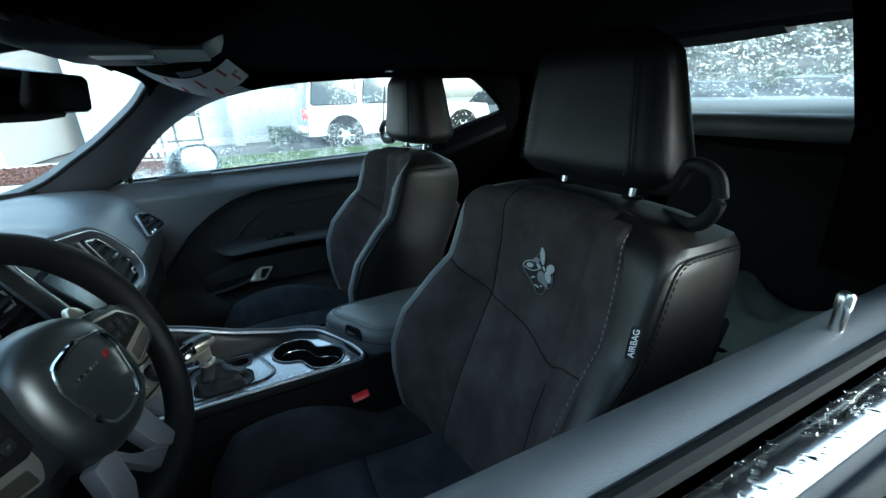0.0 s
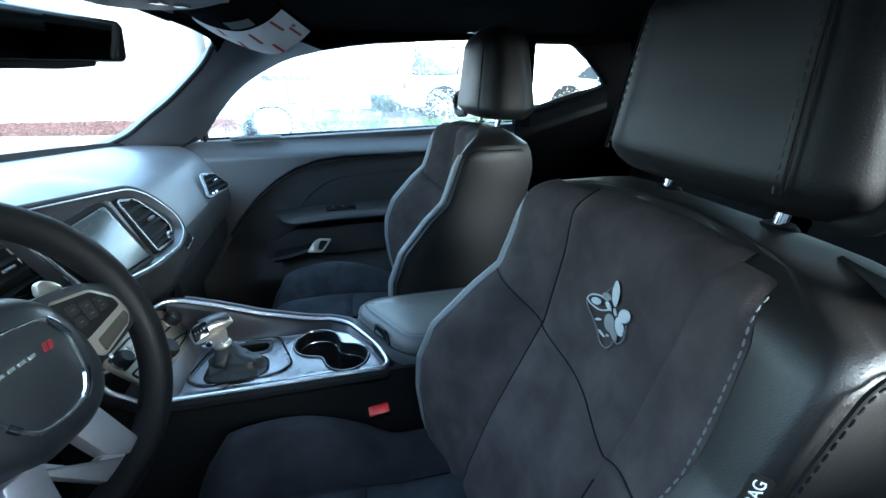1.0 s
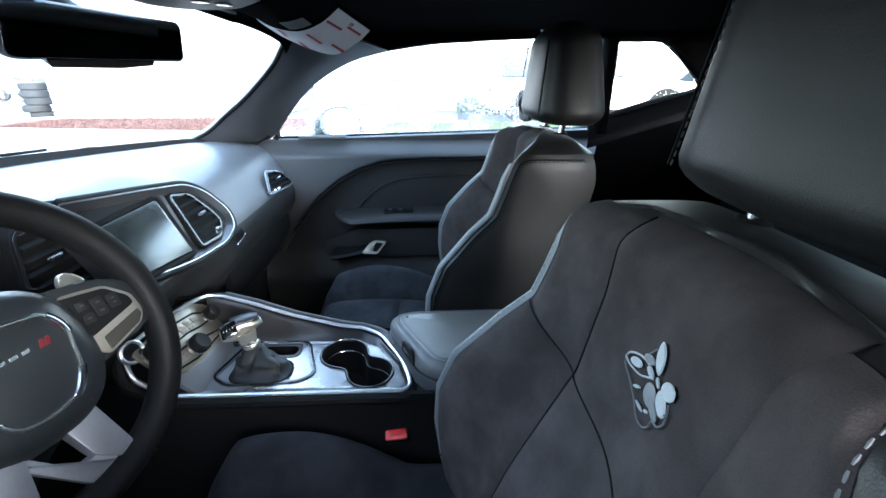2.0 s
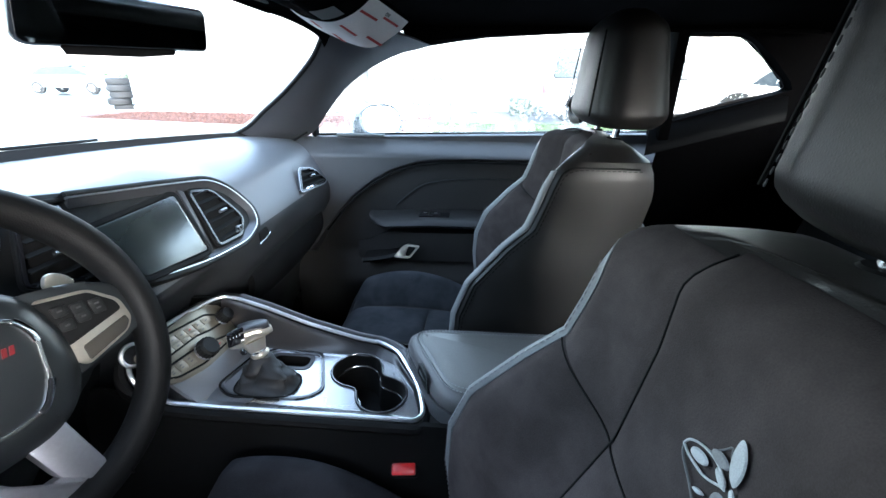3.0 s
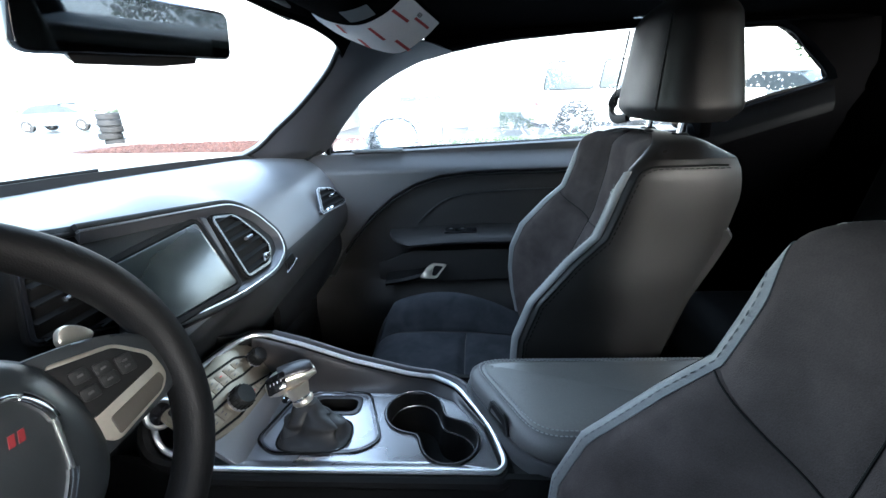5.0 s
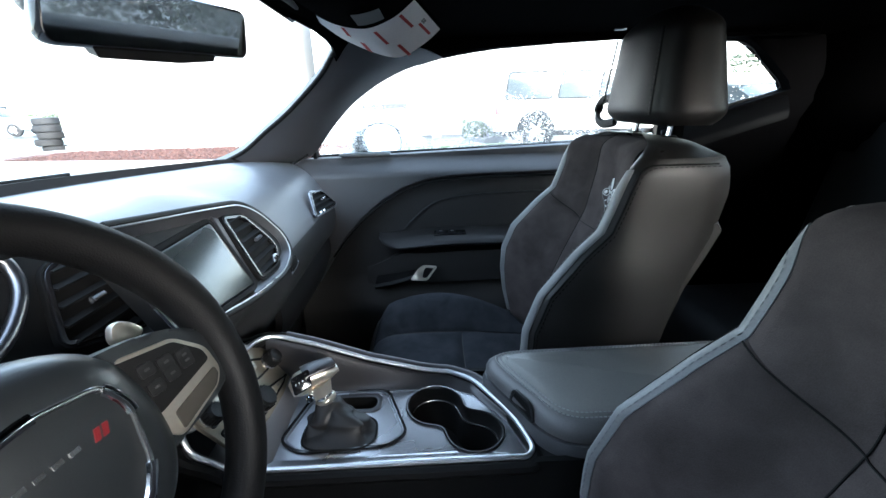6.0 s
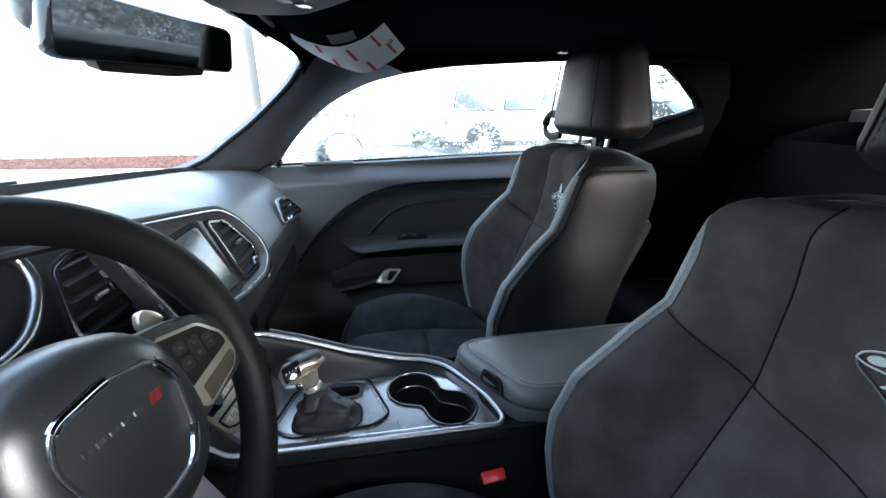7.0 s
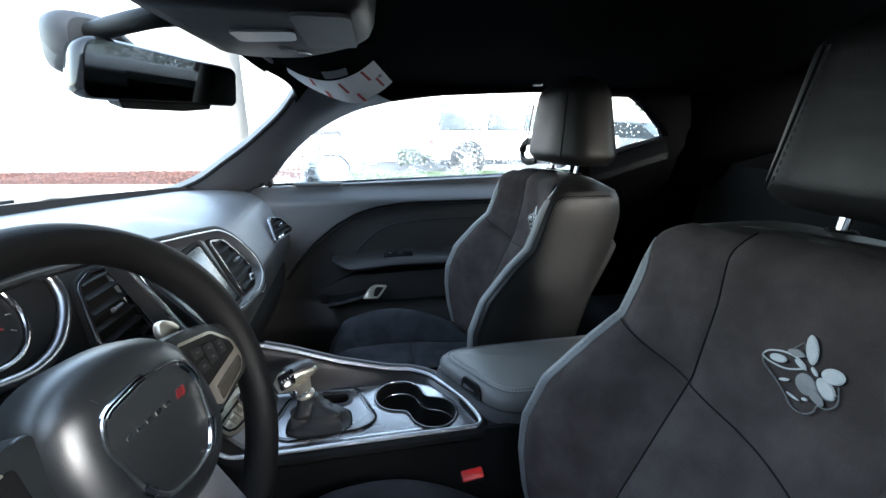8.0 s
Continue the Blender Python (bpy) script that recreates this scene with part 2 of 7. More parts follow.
M_LEAF = blades("leaf_green", (0.055, 0.085, 0.035), (0.12, 0.135, 0.08), 6.0)
M_BARK = mat("brown_bark", (0.10, 0.07, 0.05), 0.9, 0, 40, 0.4, 0.8)
M_FENCE = mat("white_fence_paint", (0.55, 0.56, 0.57), 0.6, 0, 40, 0.1)

# ---- mesh helpers ----
def part(name, bm, material, parent=None, label="", smooth=True):
    """Links a bmesh as one mesh object, under a thing or a part."""
    me = bpy.data.meshes.new(name)
    bmesh.ops.recalc_face_normals(bm, faces=bm.faces)
    if smooth:
        for fc in bm.faces:
            fc.smooth = True
        for e in bm.edges:
            if len(e.link_faces) == 2 and e.calc_face_angle(0.0) > 0.7:
                e.smooth = False
    bm.to_mesh(me)
    bm.free()
    me.materials.append(material)
    ob = new(name, me)
    if parent is not None:
        ob.parent = parent
        up = parent
        while up.parent is not None:
            up = up.parent
        ob.matrix_parent_inverse = Matrix.Translation(up.location).inverted() if up is parent else Matrix()
    if label:
        ob["label"] = label
    return ob


def thing(name, at, label, category, group="", kind=""):
    ob = new(name)
    ob.empty_display_size = 0.1
    ob.location = at
    return tagged(ob, label, category, group, kind)


def setting(name, bm, material, label, category, smooth=False):
    return tagged(part(name, bm, material, None, "", smooth), label, category, "", "structure")


def box(bm, lo, hi, bevel=0.0, seg=2, m=None):
    r = bmesh.ops.create_cube(bm, size=1.0)
    vs = r["verts"]
    c, s = (Vector(lo) + Vector(hi)) / 2, Vector(hi) - Vector(lo)
    for v in vs:
        v.co = Vector((v.co.x * s.x, v.co.y * s.y, v.co.z * s.z)) + c
    if bevel:
        es = list({e for v in vs for e in v.link_edges})
        r2 = bmesh.ops.bevel(bm, geom=es, offset=bevel, segments=seg, profile=0.5, affect='EDGES')
        vs = list({v for v in r2["verts"]} | {v for v in vs if v.is_valid})
    if m is not None:
        for v in vs:
            v.co = m @ v.co
    return bm


def rbox(lo, hi, bevel=0.006, seg=2, m=None):
    return box(bmesh.new(), lo, hi, bevel, seg, m)


def loft(rings, closed=True, caps=True, bm=None):
    """A skin over rings of equal length."""
    bm = bm or bmesh.new()
    rows = [[bm.verts.new(p) for p in ring] for ring in rings]
    n = len(rows[0])
    for a, b in zip(rows, rows[1:]):
        for i in range(n if closed else n - 1):
            j = (i + 1) % n
            bm.faces.new((a[i], a[j], b[j], b[i]))
    if caps and closed:
        bm.faces.new(rows[0])
        bm.faces.new(rows[-1])
    return bm


def sheet(fn, us, vs, thick=0.0, way=None, bm=None):
    """A grid of fn(u, v); with thick, a closed slab pushed along way(u, v) or a fixed vector."""
    bm = bm or bmesh.new()
    top = [[bm.verts.new(fn(u, v)) for v in vs] for u in us]
    for i in range(len(us) - 1):
        for j in range(len(vs) - 1):
            bm.faces.new((top[i][j], top[i + 1][j], top[i + 1][j + 1], top[i][j + 1]))
    if thick:
        off = Vector(way) * thick
        bot = [[bm.verts.new(v.co + off) for v in row] for row in top]
        nu, nv = len(us), len(vs)
        for i in range(nu - 1):
            for j in range(nv - 1):
                bm.faces.new((bot[i][j], bot[i][j + 1], bot[i + 1][j + 1], bot[i + 1][j]))
        rim = [(i, 0) for i in range(nu)] + [(nu - 1, j) for j in range(1, nv)] + [(i, nv - 1) for i in range(nu - 2, -1, -1)] + [(0, j) for j in range(nv - 2, 0, -1)]
        for a, b in zip(rim, rim[1:] + rim[:1]):
            bm.faces.new((top[a[0]][a[1]], top[b[0]][b[1]], bot[b[0]][b[1]], bot[a[0]][a[1]]))
    return bm


def smooth_path(pts, n=8, closed=False):
    """Catmull-Rom through the points."""
    p = [Vector(q) for q in pts]
    k = len(p)
    out = []
    for i in range(k if closed else k - 1):
        a, b, c, d = (p[(i + o) % k] if closed else p[min(max(i + o, 0), k - 1)] for o in (-1, 0, 1, 2))
        for s in range(n):
            t = s / n
            out.append(0.5 * ((2 * b) + (c - a) * t + (2 * a - 5 * b + 4 * c - d) * t * t + (3 * b - a - 3 * c + d) * t ** 3))
    if not closed:
        out.append(p[-1])
    return out


def tube(pts, radius, closed=False, sides=10, flat=1.0, up=(0, 0, 1), bm=None):
    """A round or flattened bar along a path; radius may vary along it."""
    pts = [Vector(p) for p in pts]
    n = len(pts)
    rings = []
    for i, p in enumerate(pts):
        a = pts[(i - 1) % n] if closed or i else p
        b = pts[(i + 1) % n] if closed or i < n - 1 else p
        d = (b - a).normalized()
        side = d.cross(Vector(up))
        side = side.normalized() if side.length > 1e-4 else d.orthogonal().normalized()
        top = side.cross(d).normalized()
        r = radius[i] if isinstance(radius, (list, tuple)) else radius
        rings.append([p + side * (r * math.cos(2 * math.pi * k / sides)) + top * (r * flat * math.sin(2 * math.pi * k / sides)) for k in range(sides)])
    if closed:
        rings.append(rings[0])
        bm = loft(rings, True, False, bm)
        bmesh.ops.remove_doubles(bm, verts=bm.verts, dist=1e-6)
        return bm
    return loft(rings, True, True, bm)


def prism(outline, o, u, v, depth, bevel=0.0, bm=None):
    """An outline of (a, b) on the plane o + a*u + b*v, raised by depth along u x v (back below it), with bevelled rims."""
    bm = bm or bmesh.new()
    o, u, v = Vector(o), Vector(u).normalized(), Vector(v).normalized()
    w = u.cross(v)
    low = [bm.verts.new(o + u * a + v * b) for a, b in outline]
    face = bm.faces.new(low)
    r = bmesh.ops.extrude_face_region(bm, geom=[face])
    tops = [g for g in r["geom"] if isinstance(g, bmesh.types.BMVert)]
    for t in tops:
        t.co += w * depth
    if bevel:
        ts = set(tops)
        es = [e for e in bm.edges if e.verts[0] in ts and e.verts[1] in ts]
        bmesh.ops.bevel(bm, geom=es, offset=bevel, segments=2, profile=0.5, affect='EDGES')
    return bm


def frame_ring(outer, inner, o, u, v, depth, bm=None):
    """A raised band between two outlines of equal count."""
    bm = bm or bmesh.new()
    o, u, v = Vector(o), Vector(u).normalized(), Vector(v).normalized()
    w = u.cross(v) * depth
    P = lambda q, h: o + u * q[0] + v * q[1] + w * h
    rings = [[P(q, 0) for q in outer], [P(q, 0.8) for q in outer], [P((q[0] * .85 + s[0] * .15, q[1] * .85 + s[1] * .15), 1) for q, s in zip(outer, inner)],
             [P((q[0] * .15 + s[0] * .85, q[1] * .15 + s[1] * .85), 1) for q, s in zip(outer, inner)], [P(q, 0.8) for q in inner], [P(q, 0) for q in inner]]
    rings.append(rings[0])
    bm = loft(rings, True, False, bm)
    bmesh.ops.remove_doubles(bm, verts=bm.verts, dist=1e-6)
    return bm


def rounded(corners, r, n=5):
    """Rounds the corners of an outline."""
    out, k = [], len(corners)
    for i in range(k):
        p, a, b = Vector(corners[i]).to_2d(), Vector(corners[i - 1]).to_2d(), Vector(corners[(i + 1) % k]).to_2d()
        ra = min(r[i] if isinstance(r, (list, tuple)) else r, (a - p).length * .48, (b - p).length * .48)
        s, e = p + (a - p).normalized() * ra, p + (b - p).normalized() * ra
        for j in range(n + 1):
            t = j / n
            out.append(tuple(s * (1 - t) ** 2 + p * 2 * t * (1 - t) + e * t * t))
    return out


def inset(outline, d):
    """The outline drawn in towards its middle by about d."""
    pts = [Vector(p) for p in outline]
    k, out = len(pts), []
    area = sum(pts[i].x * pts[(i + 1) % k].y - pts[(i + 1) % k].x * pts[i].y for i in range(k))
    sg = 1 if area > 0 else -1
    for i in range(k):
        t = (pts[(i + 1) % k] - pts[i - 1]).normalized()
        out.append(tuple(pts[i] + Vector((-t.y, t.x)) * d * sg))
    return out


def revolve(profile, o, axis, sides=24, bm=None):
    """A turned shape: profile of (radius, height) along axis from o."""
    o, w = Vector(o), Vector(axis).normalized()
    u = w.orthogonal().normalized()
    v = w.cross(u)
    return loft([[o + w * h + (u * math.cos(2 * math.pi * k / sides) + v * math.sin(2 * math.pi * k / sides)) * r for k in range(sides)] for r, h in profile], True, True, bm)


def lerp_table(table, x):
    xs, ys = zip(*table)
    return float(np.interp(x, xs, ys))


def sstep(a, b, x):
    t = min(max((x - a) / (b - a), 0.0), 1.0)
    return t * t * (3 - 2 * t)


def steps(a, b, n):
    return [a + (b - a) * i / n for i in range(n + 1)]


# ---- front seats ----
SEAT_W = [(0.56, .216), (0.66, .232), (0.75, .237), (0.84, .230), (0.90, .219), (0.945, .212), (1.043, .211), (1.052, .210), (1.060, .207), (1.067, .201), (1.073, .191), (1.077, .176), (1.080, .150)]
SEAT_MID = [(0.56, .240), (0.66, .260), (0.75, .288), (0.80, .306), (0.91, .354), (1.00, .374), (1.06, .382), (1.08, .386)]
SEAT_EDGE = [(0.56, .232), (0.65, .211), (0.716, .203), (0.777, .206), (0.841, .230), (0.908, .288), (0.945, .328), (0.98, .341), (1.02, .354), (1.05, .365), (1.08, .378)]
SEAM_V = [(0.56, .105), (0.75, .096), (0.80, .092), (0.91, .090), (1.00, .095), (1.085, .103)]
TOP = 1.080


DEEP = [0.0]
SKEW = [0.0]
RIM_R = .013


def seat_front(v, z):
    """Depth of the backrest's front: a flat middle between bolsters that stand forward and round off at the rim."""
    w, sv_ = lerp_table(SEAT_W, z), lerp_table(SEAM_V, z)
    a = abs(v)
    mid, rim_x = lerp_table(SEAT_MID, z) + DEEP[0], lerp_table(SEAT_EDGE, z)
    k = min(max((a - sv_) / (w - RIM_R - sv_), 0), 1)
    x = mid + (rim_x - mid) * (0.30 * k + 0.70 * sstep(0, 1, k)) + .006 * math.cos(min(a / sv_, 1) * math.pi)
    x += RIM_R * max(0.0, (a - (w - RIM_R)) / RIM_R) ** 2.4
    x += 0.034 * max(0.0, (z - 1.046) / 0.034) ** 2.2
    return x + SKEW[0] * v


def seat_back(z):
    return lerp_table([(0.56, .395), (0.73, .430), (0.853, .462), (0.943, .510), (1.01, .522), (1.045, .516), (1.065, .508), (1.080, .490)], z)


LEAN = [0.0]


def seam_z(v):
    """Height of the cross seam: straight over the middle, then up to the notch in the rim."""
    a = abs(v)
    return 0.884 + LEAN[0] * max(-.09, min(.09, v)) + (0 if a < 0.086 else (a - 0.086) / 0.127 * (0.063 - LEAN[0] * .09 * (1 if v > 0 else -.3)))


def seat_normal(v, z):
    e = .003
    fv = (seat_front(v + e, z) - seat_front(v - e, z)) / (2 * e)
    fz = (seat_front(v, min(z + e, TOP)) - seat_front(v, z - e)) / (2 * e)
    return Vector((-1, max(-4, min(4, fv)), max(-3, min(3, fz)))).normalized()


def panel(yc, side, va, vb, za, zb, puff, sink=False, nu=22, nv=26):
    """A padded panel of the backrest between lateral limits va, vb(z) and heights za(v), zb(v), sunk along its seams."""
    def at(s, t):
        lo = za(0.0) if callable(za) else za
        hi = zb(0.0) if callable(zb) else zb
        z = lo + (hi - lo) * t
        v = va(z) + (vb(z) - va(z)) * s
        lo = za(v) if callable(za) else za
        hi = zb(v) if callable(zb) else zb
        z = lo + (hi - lo) * t
        v = va(z) + (vb(z) - va(z)) * s
        e = min(s, 1 - s) * abs(vb(z) - va(z))
        g = min(t, 1 - t) * abs(hi - lo)
        rise = puff * (sstep(-0.002, 0.014, e) * sstep(-0.002, 0.014, g)) - 0.0005
        if sink and va(z) > 0:
            rise -= .0045 * (1 - sstep(0, .008, (1 - s) * (vb(z) - va(z))))
        nz = 0.004 * noise.noise(Vector((v * 9, z * 9, yc * 7))) * (1 if rise > 0.003 else 0.2)
        nn = seat_normal(v, z) * (rise - nz * .5)
        return (seat_front(v, z) + nn.x, yc + (v + nn.y) * side, z + nn.z)
    return sheet(at, steps(0, 1, nu), steps(0, 1, nv), 0.004, (1, 0, 0))


def stitches(path, every, length, radius, side_off=(0, 0, 0)):
    """Short threads laid along a path, joined into one mesh."""
    bm = bmesh.new()
    pts = [Vector(p) for p in path]
    acc = 0.0
    for a, b in zip(pts, pts[1:]):
        d = (b - a)
        n = d.length
        if n < 1e-6:
            continue
        d.normalize()
        while acc < n:
            p = a + d * acc + Vector(side_off)
            tube([p, p + d * length * .5, p + d * length], [radius * .6, radius, radius * .6], False, 5, 1.0, (0.3, 0.2, 1), bm)
            acc += every
        acc -= n
    return bm


def front_seat(yc, side, label):
    """side: +1 where the door lies towards +y."""
    seat = thing("front_seat", (0.15, yc, 0.30), label, "car seat", "front seats")
    # leather shell behind the panels
    rings = []
    for z in steps(0.56, TOP, 34):
        w, xb = lerp_table(SEAT_W, z), seat_back(z)
        ring = []
        for a in (math.sin(q) for q in steps(-math.pi / 2, math.pi / 2, 36)):
            ring.append((seat_front(a * w, z) + 0.006, yc + a * w, z))
        def flank(sg):
            k = sstep(1.065, .985, z)
            wz = sum(lerp_table(SEAT_W, max(z + o * k, .56)) for o in (-.03, 0, .03)) / 3
            xs_ = sum(seat_front(sg * lerp_table(SEAT_W, max(z + o * k, .56)), max(z + o * k, .56)) for o in (-.03, -.015, 0, .015, .03)) / 5
            return [(max(xs_ + (xb - xs_) * q, seat_front(sg * w, z) + .006 + .004 * q), yc + sg * (wz + .006 * math.sin(math.pi * q) - .006 * q), z) for q in (.18, .34, .52, .70, .86)]
        ring += flank(1)
        for a in steps(1, -1, 14):
            r = 1 - 0.03 * abs(a) ** 6
            ring.append((seat_front(a * w, z) * (1 - r) + xb * r - 0.004 * abs(a) ** 6, yc + a * (w + 0.004 - 0.012 * (abs(a) > .99)), z))
        ring += flank(-1)[::-1]
        rings.append(ring)
    top = rings[-1]
    mid = Vector((sum(p[0] for p in top) / len(top), yc, 0))
    for k, up in ((0.82, 0.004), (0.5, 0.006), (0.15, 0.007)):
        rings.append([(mid.x + (p[0] - mid.x) * k, yc + (p[1] - yc) * k, p[2] + up) for p in top])
    part("backrest", loft(rings), M_LEATHER, seat, "black grained leather side and back shell")
    w_in = lambda z: lerp_table(SEAM_V, z)
    wide = {sg: (.046 if (sg == side and side < 0) else (.021 if side < 0 else .028)) for sg in (1, -1)}
    rim_d = lambda d, z: d * (1 - .62 * sstep(1.00, 1.06, z)) if d < .03 else d + .008 * sstep(.93, 1.02, z)
    for sg in (1, -1):
        edge = lambda z, d=wide[sg]: lerp_table(SEAT_W, z) - rim_d(d, z) if d < .03 else lerp_table([(.56, .172), (.80, .186), (.945, .166), (1.00, .159), (1.04, .153), (1.08, .136)], z)
        part("shoulder_panel", panel(yc, sg, w_in, edge, lambda v, sg=sg: seam_z(v * sg), TOP - .006, 0.0045, wide[sg] > .03), M_SUEDE, seat)
        part("bolster_panel", panel(yc, sg, w_in, edge, 0.585, lambda v, sg=sg: seam_z(v * sg), 0.0055, wide[sg] > .03), M_SUEDE, seat)
    part("upper_centre_panel", panel(yc, 1, lambda z: -w_in(z), w_in, seam_z, TOP, 0.0045), M_SUEDE, seat)
    part("lower_centre_panel", panel(yc, 1, lambda z: -w_in(z), w_in, 0.585, seam_z, 0.005), M_SUEDE, seat)
    surf = lambda v, z, h: Vector((seat_front(v, z), yc + v, z)) + seat_normal(v, z) * h
    for sg in (1, -1):
        # leather band round the rim of the bolster, parted at the notch; its grey is painted window light
        outline = [(lerp_table(SEAT_W, z), z) for z in steps(.59, 1.078, 70)] + [(.150 - .080 * k / 8, TOP) for k in range(1, 9)]
        n_o = len(outline)
        def rimpt(i, d, h=.002):
            a, b = outline[max(i - 2, 0)], outline[min(i + 2, n_o - 1)]
            tx, tz = b[0] - a[0], b[1] - a[1]
            q = math.hypot(tx, tz)
            return surf(sg * (outline[i][0] - tz / q * d), outline[i][1] + tx / q * d, h)
        cut_i = max(i for i in range(n_o) if outline[i][1] < .943 and outline[i][0] > .19)
        top_i = max(i for i in range(n_o) if outline[i][1] < 1.057)
        for i0, i1 in (((0, cut_i), (cut_i, top_i)) if wide[sg] < .03 else ()):
            W_ = wide[sg]
            part("edge_band", sheet(lambda i, t: rimpt(int(i), .004 + (W_ * (1 - .62 * sstep(1.00, 1.06, outline[int(i)][1])) - .004) * (1 - t), .0003 + .0030 * (1 - sstep(1.01, 1.056, outline[int(i)][1])) * math.sin(math.pi * (.08 + .84 * t))), list(range(i0, i1 + 1)), steps(0, 1, 9), .003, (1, 0, 0)), M_PALELEATHER, seat, "leather edge band, the light it catches put into a grey colour")
        part("stitching", stitches([rimpt(i, rim_d(wide[sg], outline[i][1]) - .005, .0042) for i in range(2, n_o - 16)] if wide[sg] < .03 else [surf(sg * (lerp_table([(.56, .172), (.80, .186), (.945, .166), (1.00, .159), (1.04, .153), (1.08, .136)], z) + .004), z, .0030) for z in steps(.60, 1.068, 60)], 0.0085, 0.0055, 0.0007 if wide[sg] < .03 else .0009), M_STITCH, seat, "grey contrast thread")
        def on_side(x, z):
            return Vector((x, yc + sg * (lerp_table(SEAT_W, z) + .0045), z))
        front_x = lambda z: seat_front(sg * lerp_table(SEAT_W, z), z)
        crown = [on_side(x, 1.056) for x in steps(seat_back(1.05) - .034, front_x(1.05) + .034, 14)]
        crown += [on_side(front_x(1.05) + .018, 1.0545), on_side(front_x(1.04) + .008, 1.047), on_side(front_x(1.03) + .005, 1.034)]
        crown += [on_side(front_x(z) + .0035, z) for z in steps(1.02, .60, 40)]
        crown = smooth_path(crown, 3)
        part("stitching", stitches([p + Vector((.005, 0, -.004)) for p in crown], 0.0085, 0.0058, 0.0010), M_DARK, seat, "black thread")
        part("crown_seam", tube(crown, .0016, False, 6), M_DARK, seat)
        # dark seam lines between the suede panels
        part("seam", tube([surf(sg * w_in(z), z, .0003) for z in steps(.59, TOP - .002 if wide[sg] < .03 else .845, 60)], .0010, False, 6), M_DARK, seat)
        part("seam", tube([surf(sg * v, seam_z(v * sg), .0003) for v in steps(0, lerp_table(SEAT_W, .94) - wide[sg], 40)], .0010, False, 6), M_DARK, seat)
    # board behind the backrest, with a piped edge
    curve = [(.428, .72), (.445, .78), (.462, .839), (.490, .900), (.508, .944)]
    part("back_board", loft([[(x - .02, yc - .204, z), (x + .002, yc - .208, z), (x + .012, yc - .190, z), (x + .018, yc, z), (x + .012, yc + .190, z), (x + .002, yc + .208, z), (x - .02, yc + .204, z)] for x, z in [(.400, .58), (.414, .66)] + curve + [(.500, .956)]]), M_LEATHER, seat, "black seat back board")
    # embroidered patch of plain leaf and oval shapes
    def on_front(a, b):
        return Vector((seat_front(a, b) - (0.0062 if side < 0 else 0.0050), yc + a, b + 0.002))
    zc, ac = (0.972, -.007) if side < 0 else (0.962, -.010)
    U = .000155
    at = lambda x, y: (ac - (x - 340) * U, zc + (350 - y) * U)
    def leaf(bm, x, y, rx, ry, turn, sharp=1.0):
        """A raised satin-stitch oval, pointed where sharp is above one."""
        ring = []
        for k in range(24):
            th = 2 * math.pi * k / 24
            ca, sa = rx * math.cos(th), ry * math.copysign(abs(math.sin(th)) ** sharp, math.sin(th))
            ring.append(at(x + ca * math.cos(turn) - sa * math.sin(turn), y + ca * math.sin(turn) + sa * math.cos(turn)))
        mx_, my_ = sum(p[0] for p in ring) / 24, sum(p[1] for p in ring) / 24
        lo = [bm.verts.new(on_front(*p)) for p in ring]
        hi = [bm.verts.new(on_front(mx_ + (p[0] - mx_) * .86, my_ + (p[1] - my_) * .86) - Vector((.0011, 0, 0))) for p in ring]
        for i in range(24):
            bm.faces.new((lo[i], lo[(i + 1) % 24], hi[(i + 1) % 24], hi[i]))
        bm.faces.new(hi)
    def thread(bm, pts, r, closed=False):
        tube([on_front(*at(*p[:2])) for p in smooth_path([(x, y, 0) for x, y in pts], 4, closed)], r, closed, 6, 1.0, (1, 0, 0), bm)
    bm = bmesh.new()
    for x, y, rx, ry, turn, sharp in ((340, 197, 86, 37, 1.16, 1.2), (498, 272, 66, 43, -.35, 1.0), (492, 352, 68, 42, .40, 1.0), (192, 332, 50, 25, -.22, 1.0), (318, 305, 44, 14, .30, 1.4), (400, 300, 30, 12, .55, 1.0),
                                      (270, 432, 33, 9, -.45, 1.2), (350, 493, 44, 8, .05, 1.2), (416, 468, 20, 8, -.3, 1.0), (432, 403, 22, 8, .5, 1.0)):
        leaf(bm, x, y, rx, ry, turn, sharp)
    thread(bm, [(105, 352), (125, 315), (190, 285), (270, 278), (345, 305), (300, 345), (240, 372), (160, 374), (118, 362)], .0009, True)
    part("embroidery", bm, M_EMBROIDERY, seat, "silver-white embroidered emblem of leaf and oval shapes")
    bm = bmesh.new()
    thread(bm, [(105, 352), (130, 400), (220, 455), (300, 505), (350, 545), (400, 555), (450, 540), (485, 500), (490, 460), (540, 445), (575, 400), (570, 350), (545, 305)], .0008)
    thread(bm, [(222, 272), (262, 215), (285, 182), (305, 212)], .0007)
    thread(bm, [(420, 350), (470, 398), (530, 395), (560, 345)], .0008)
    patch = bmesh.new()
    for x, y, rx, ry, turn, sharp in ((385, 392, 66, 54, .4, 1.0), (452, 418, 70, 28, .35, 1.0), (272, 255, 52, 24, -.1, 1.3)):
        leaf(patch, x, y, rx, ry, turn, sharp)
    part("embroidery_patch", patch, M_GREYTHREAD, seat, "mid-grey satin stitch fill of the emblem")
    part("embroidery_shade", bm, M_STITCH, seat, "grey outline stitching of the emblem")
    # cushion
    lift, mid = (.056, -.02) if side < 0 else (0, .03)
    def cush(v, x):
        a = abs(v) / 0.250
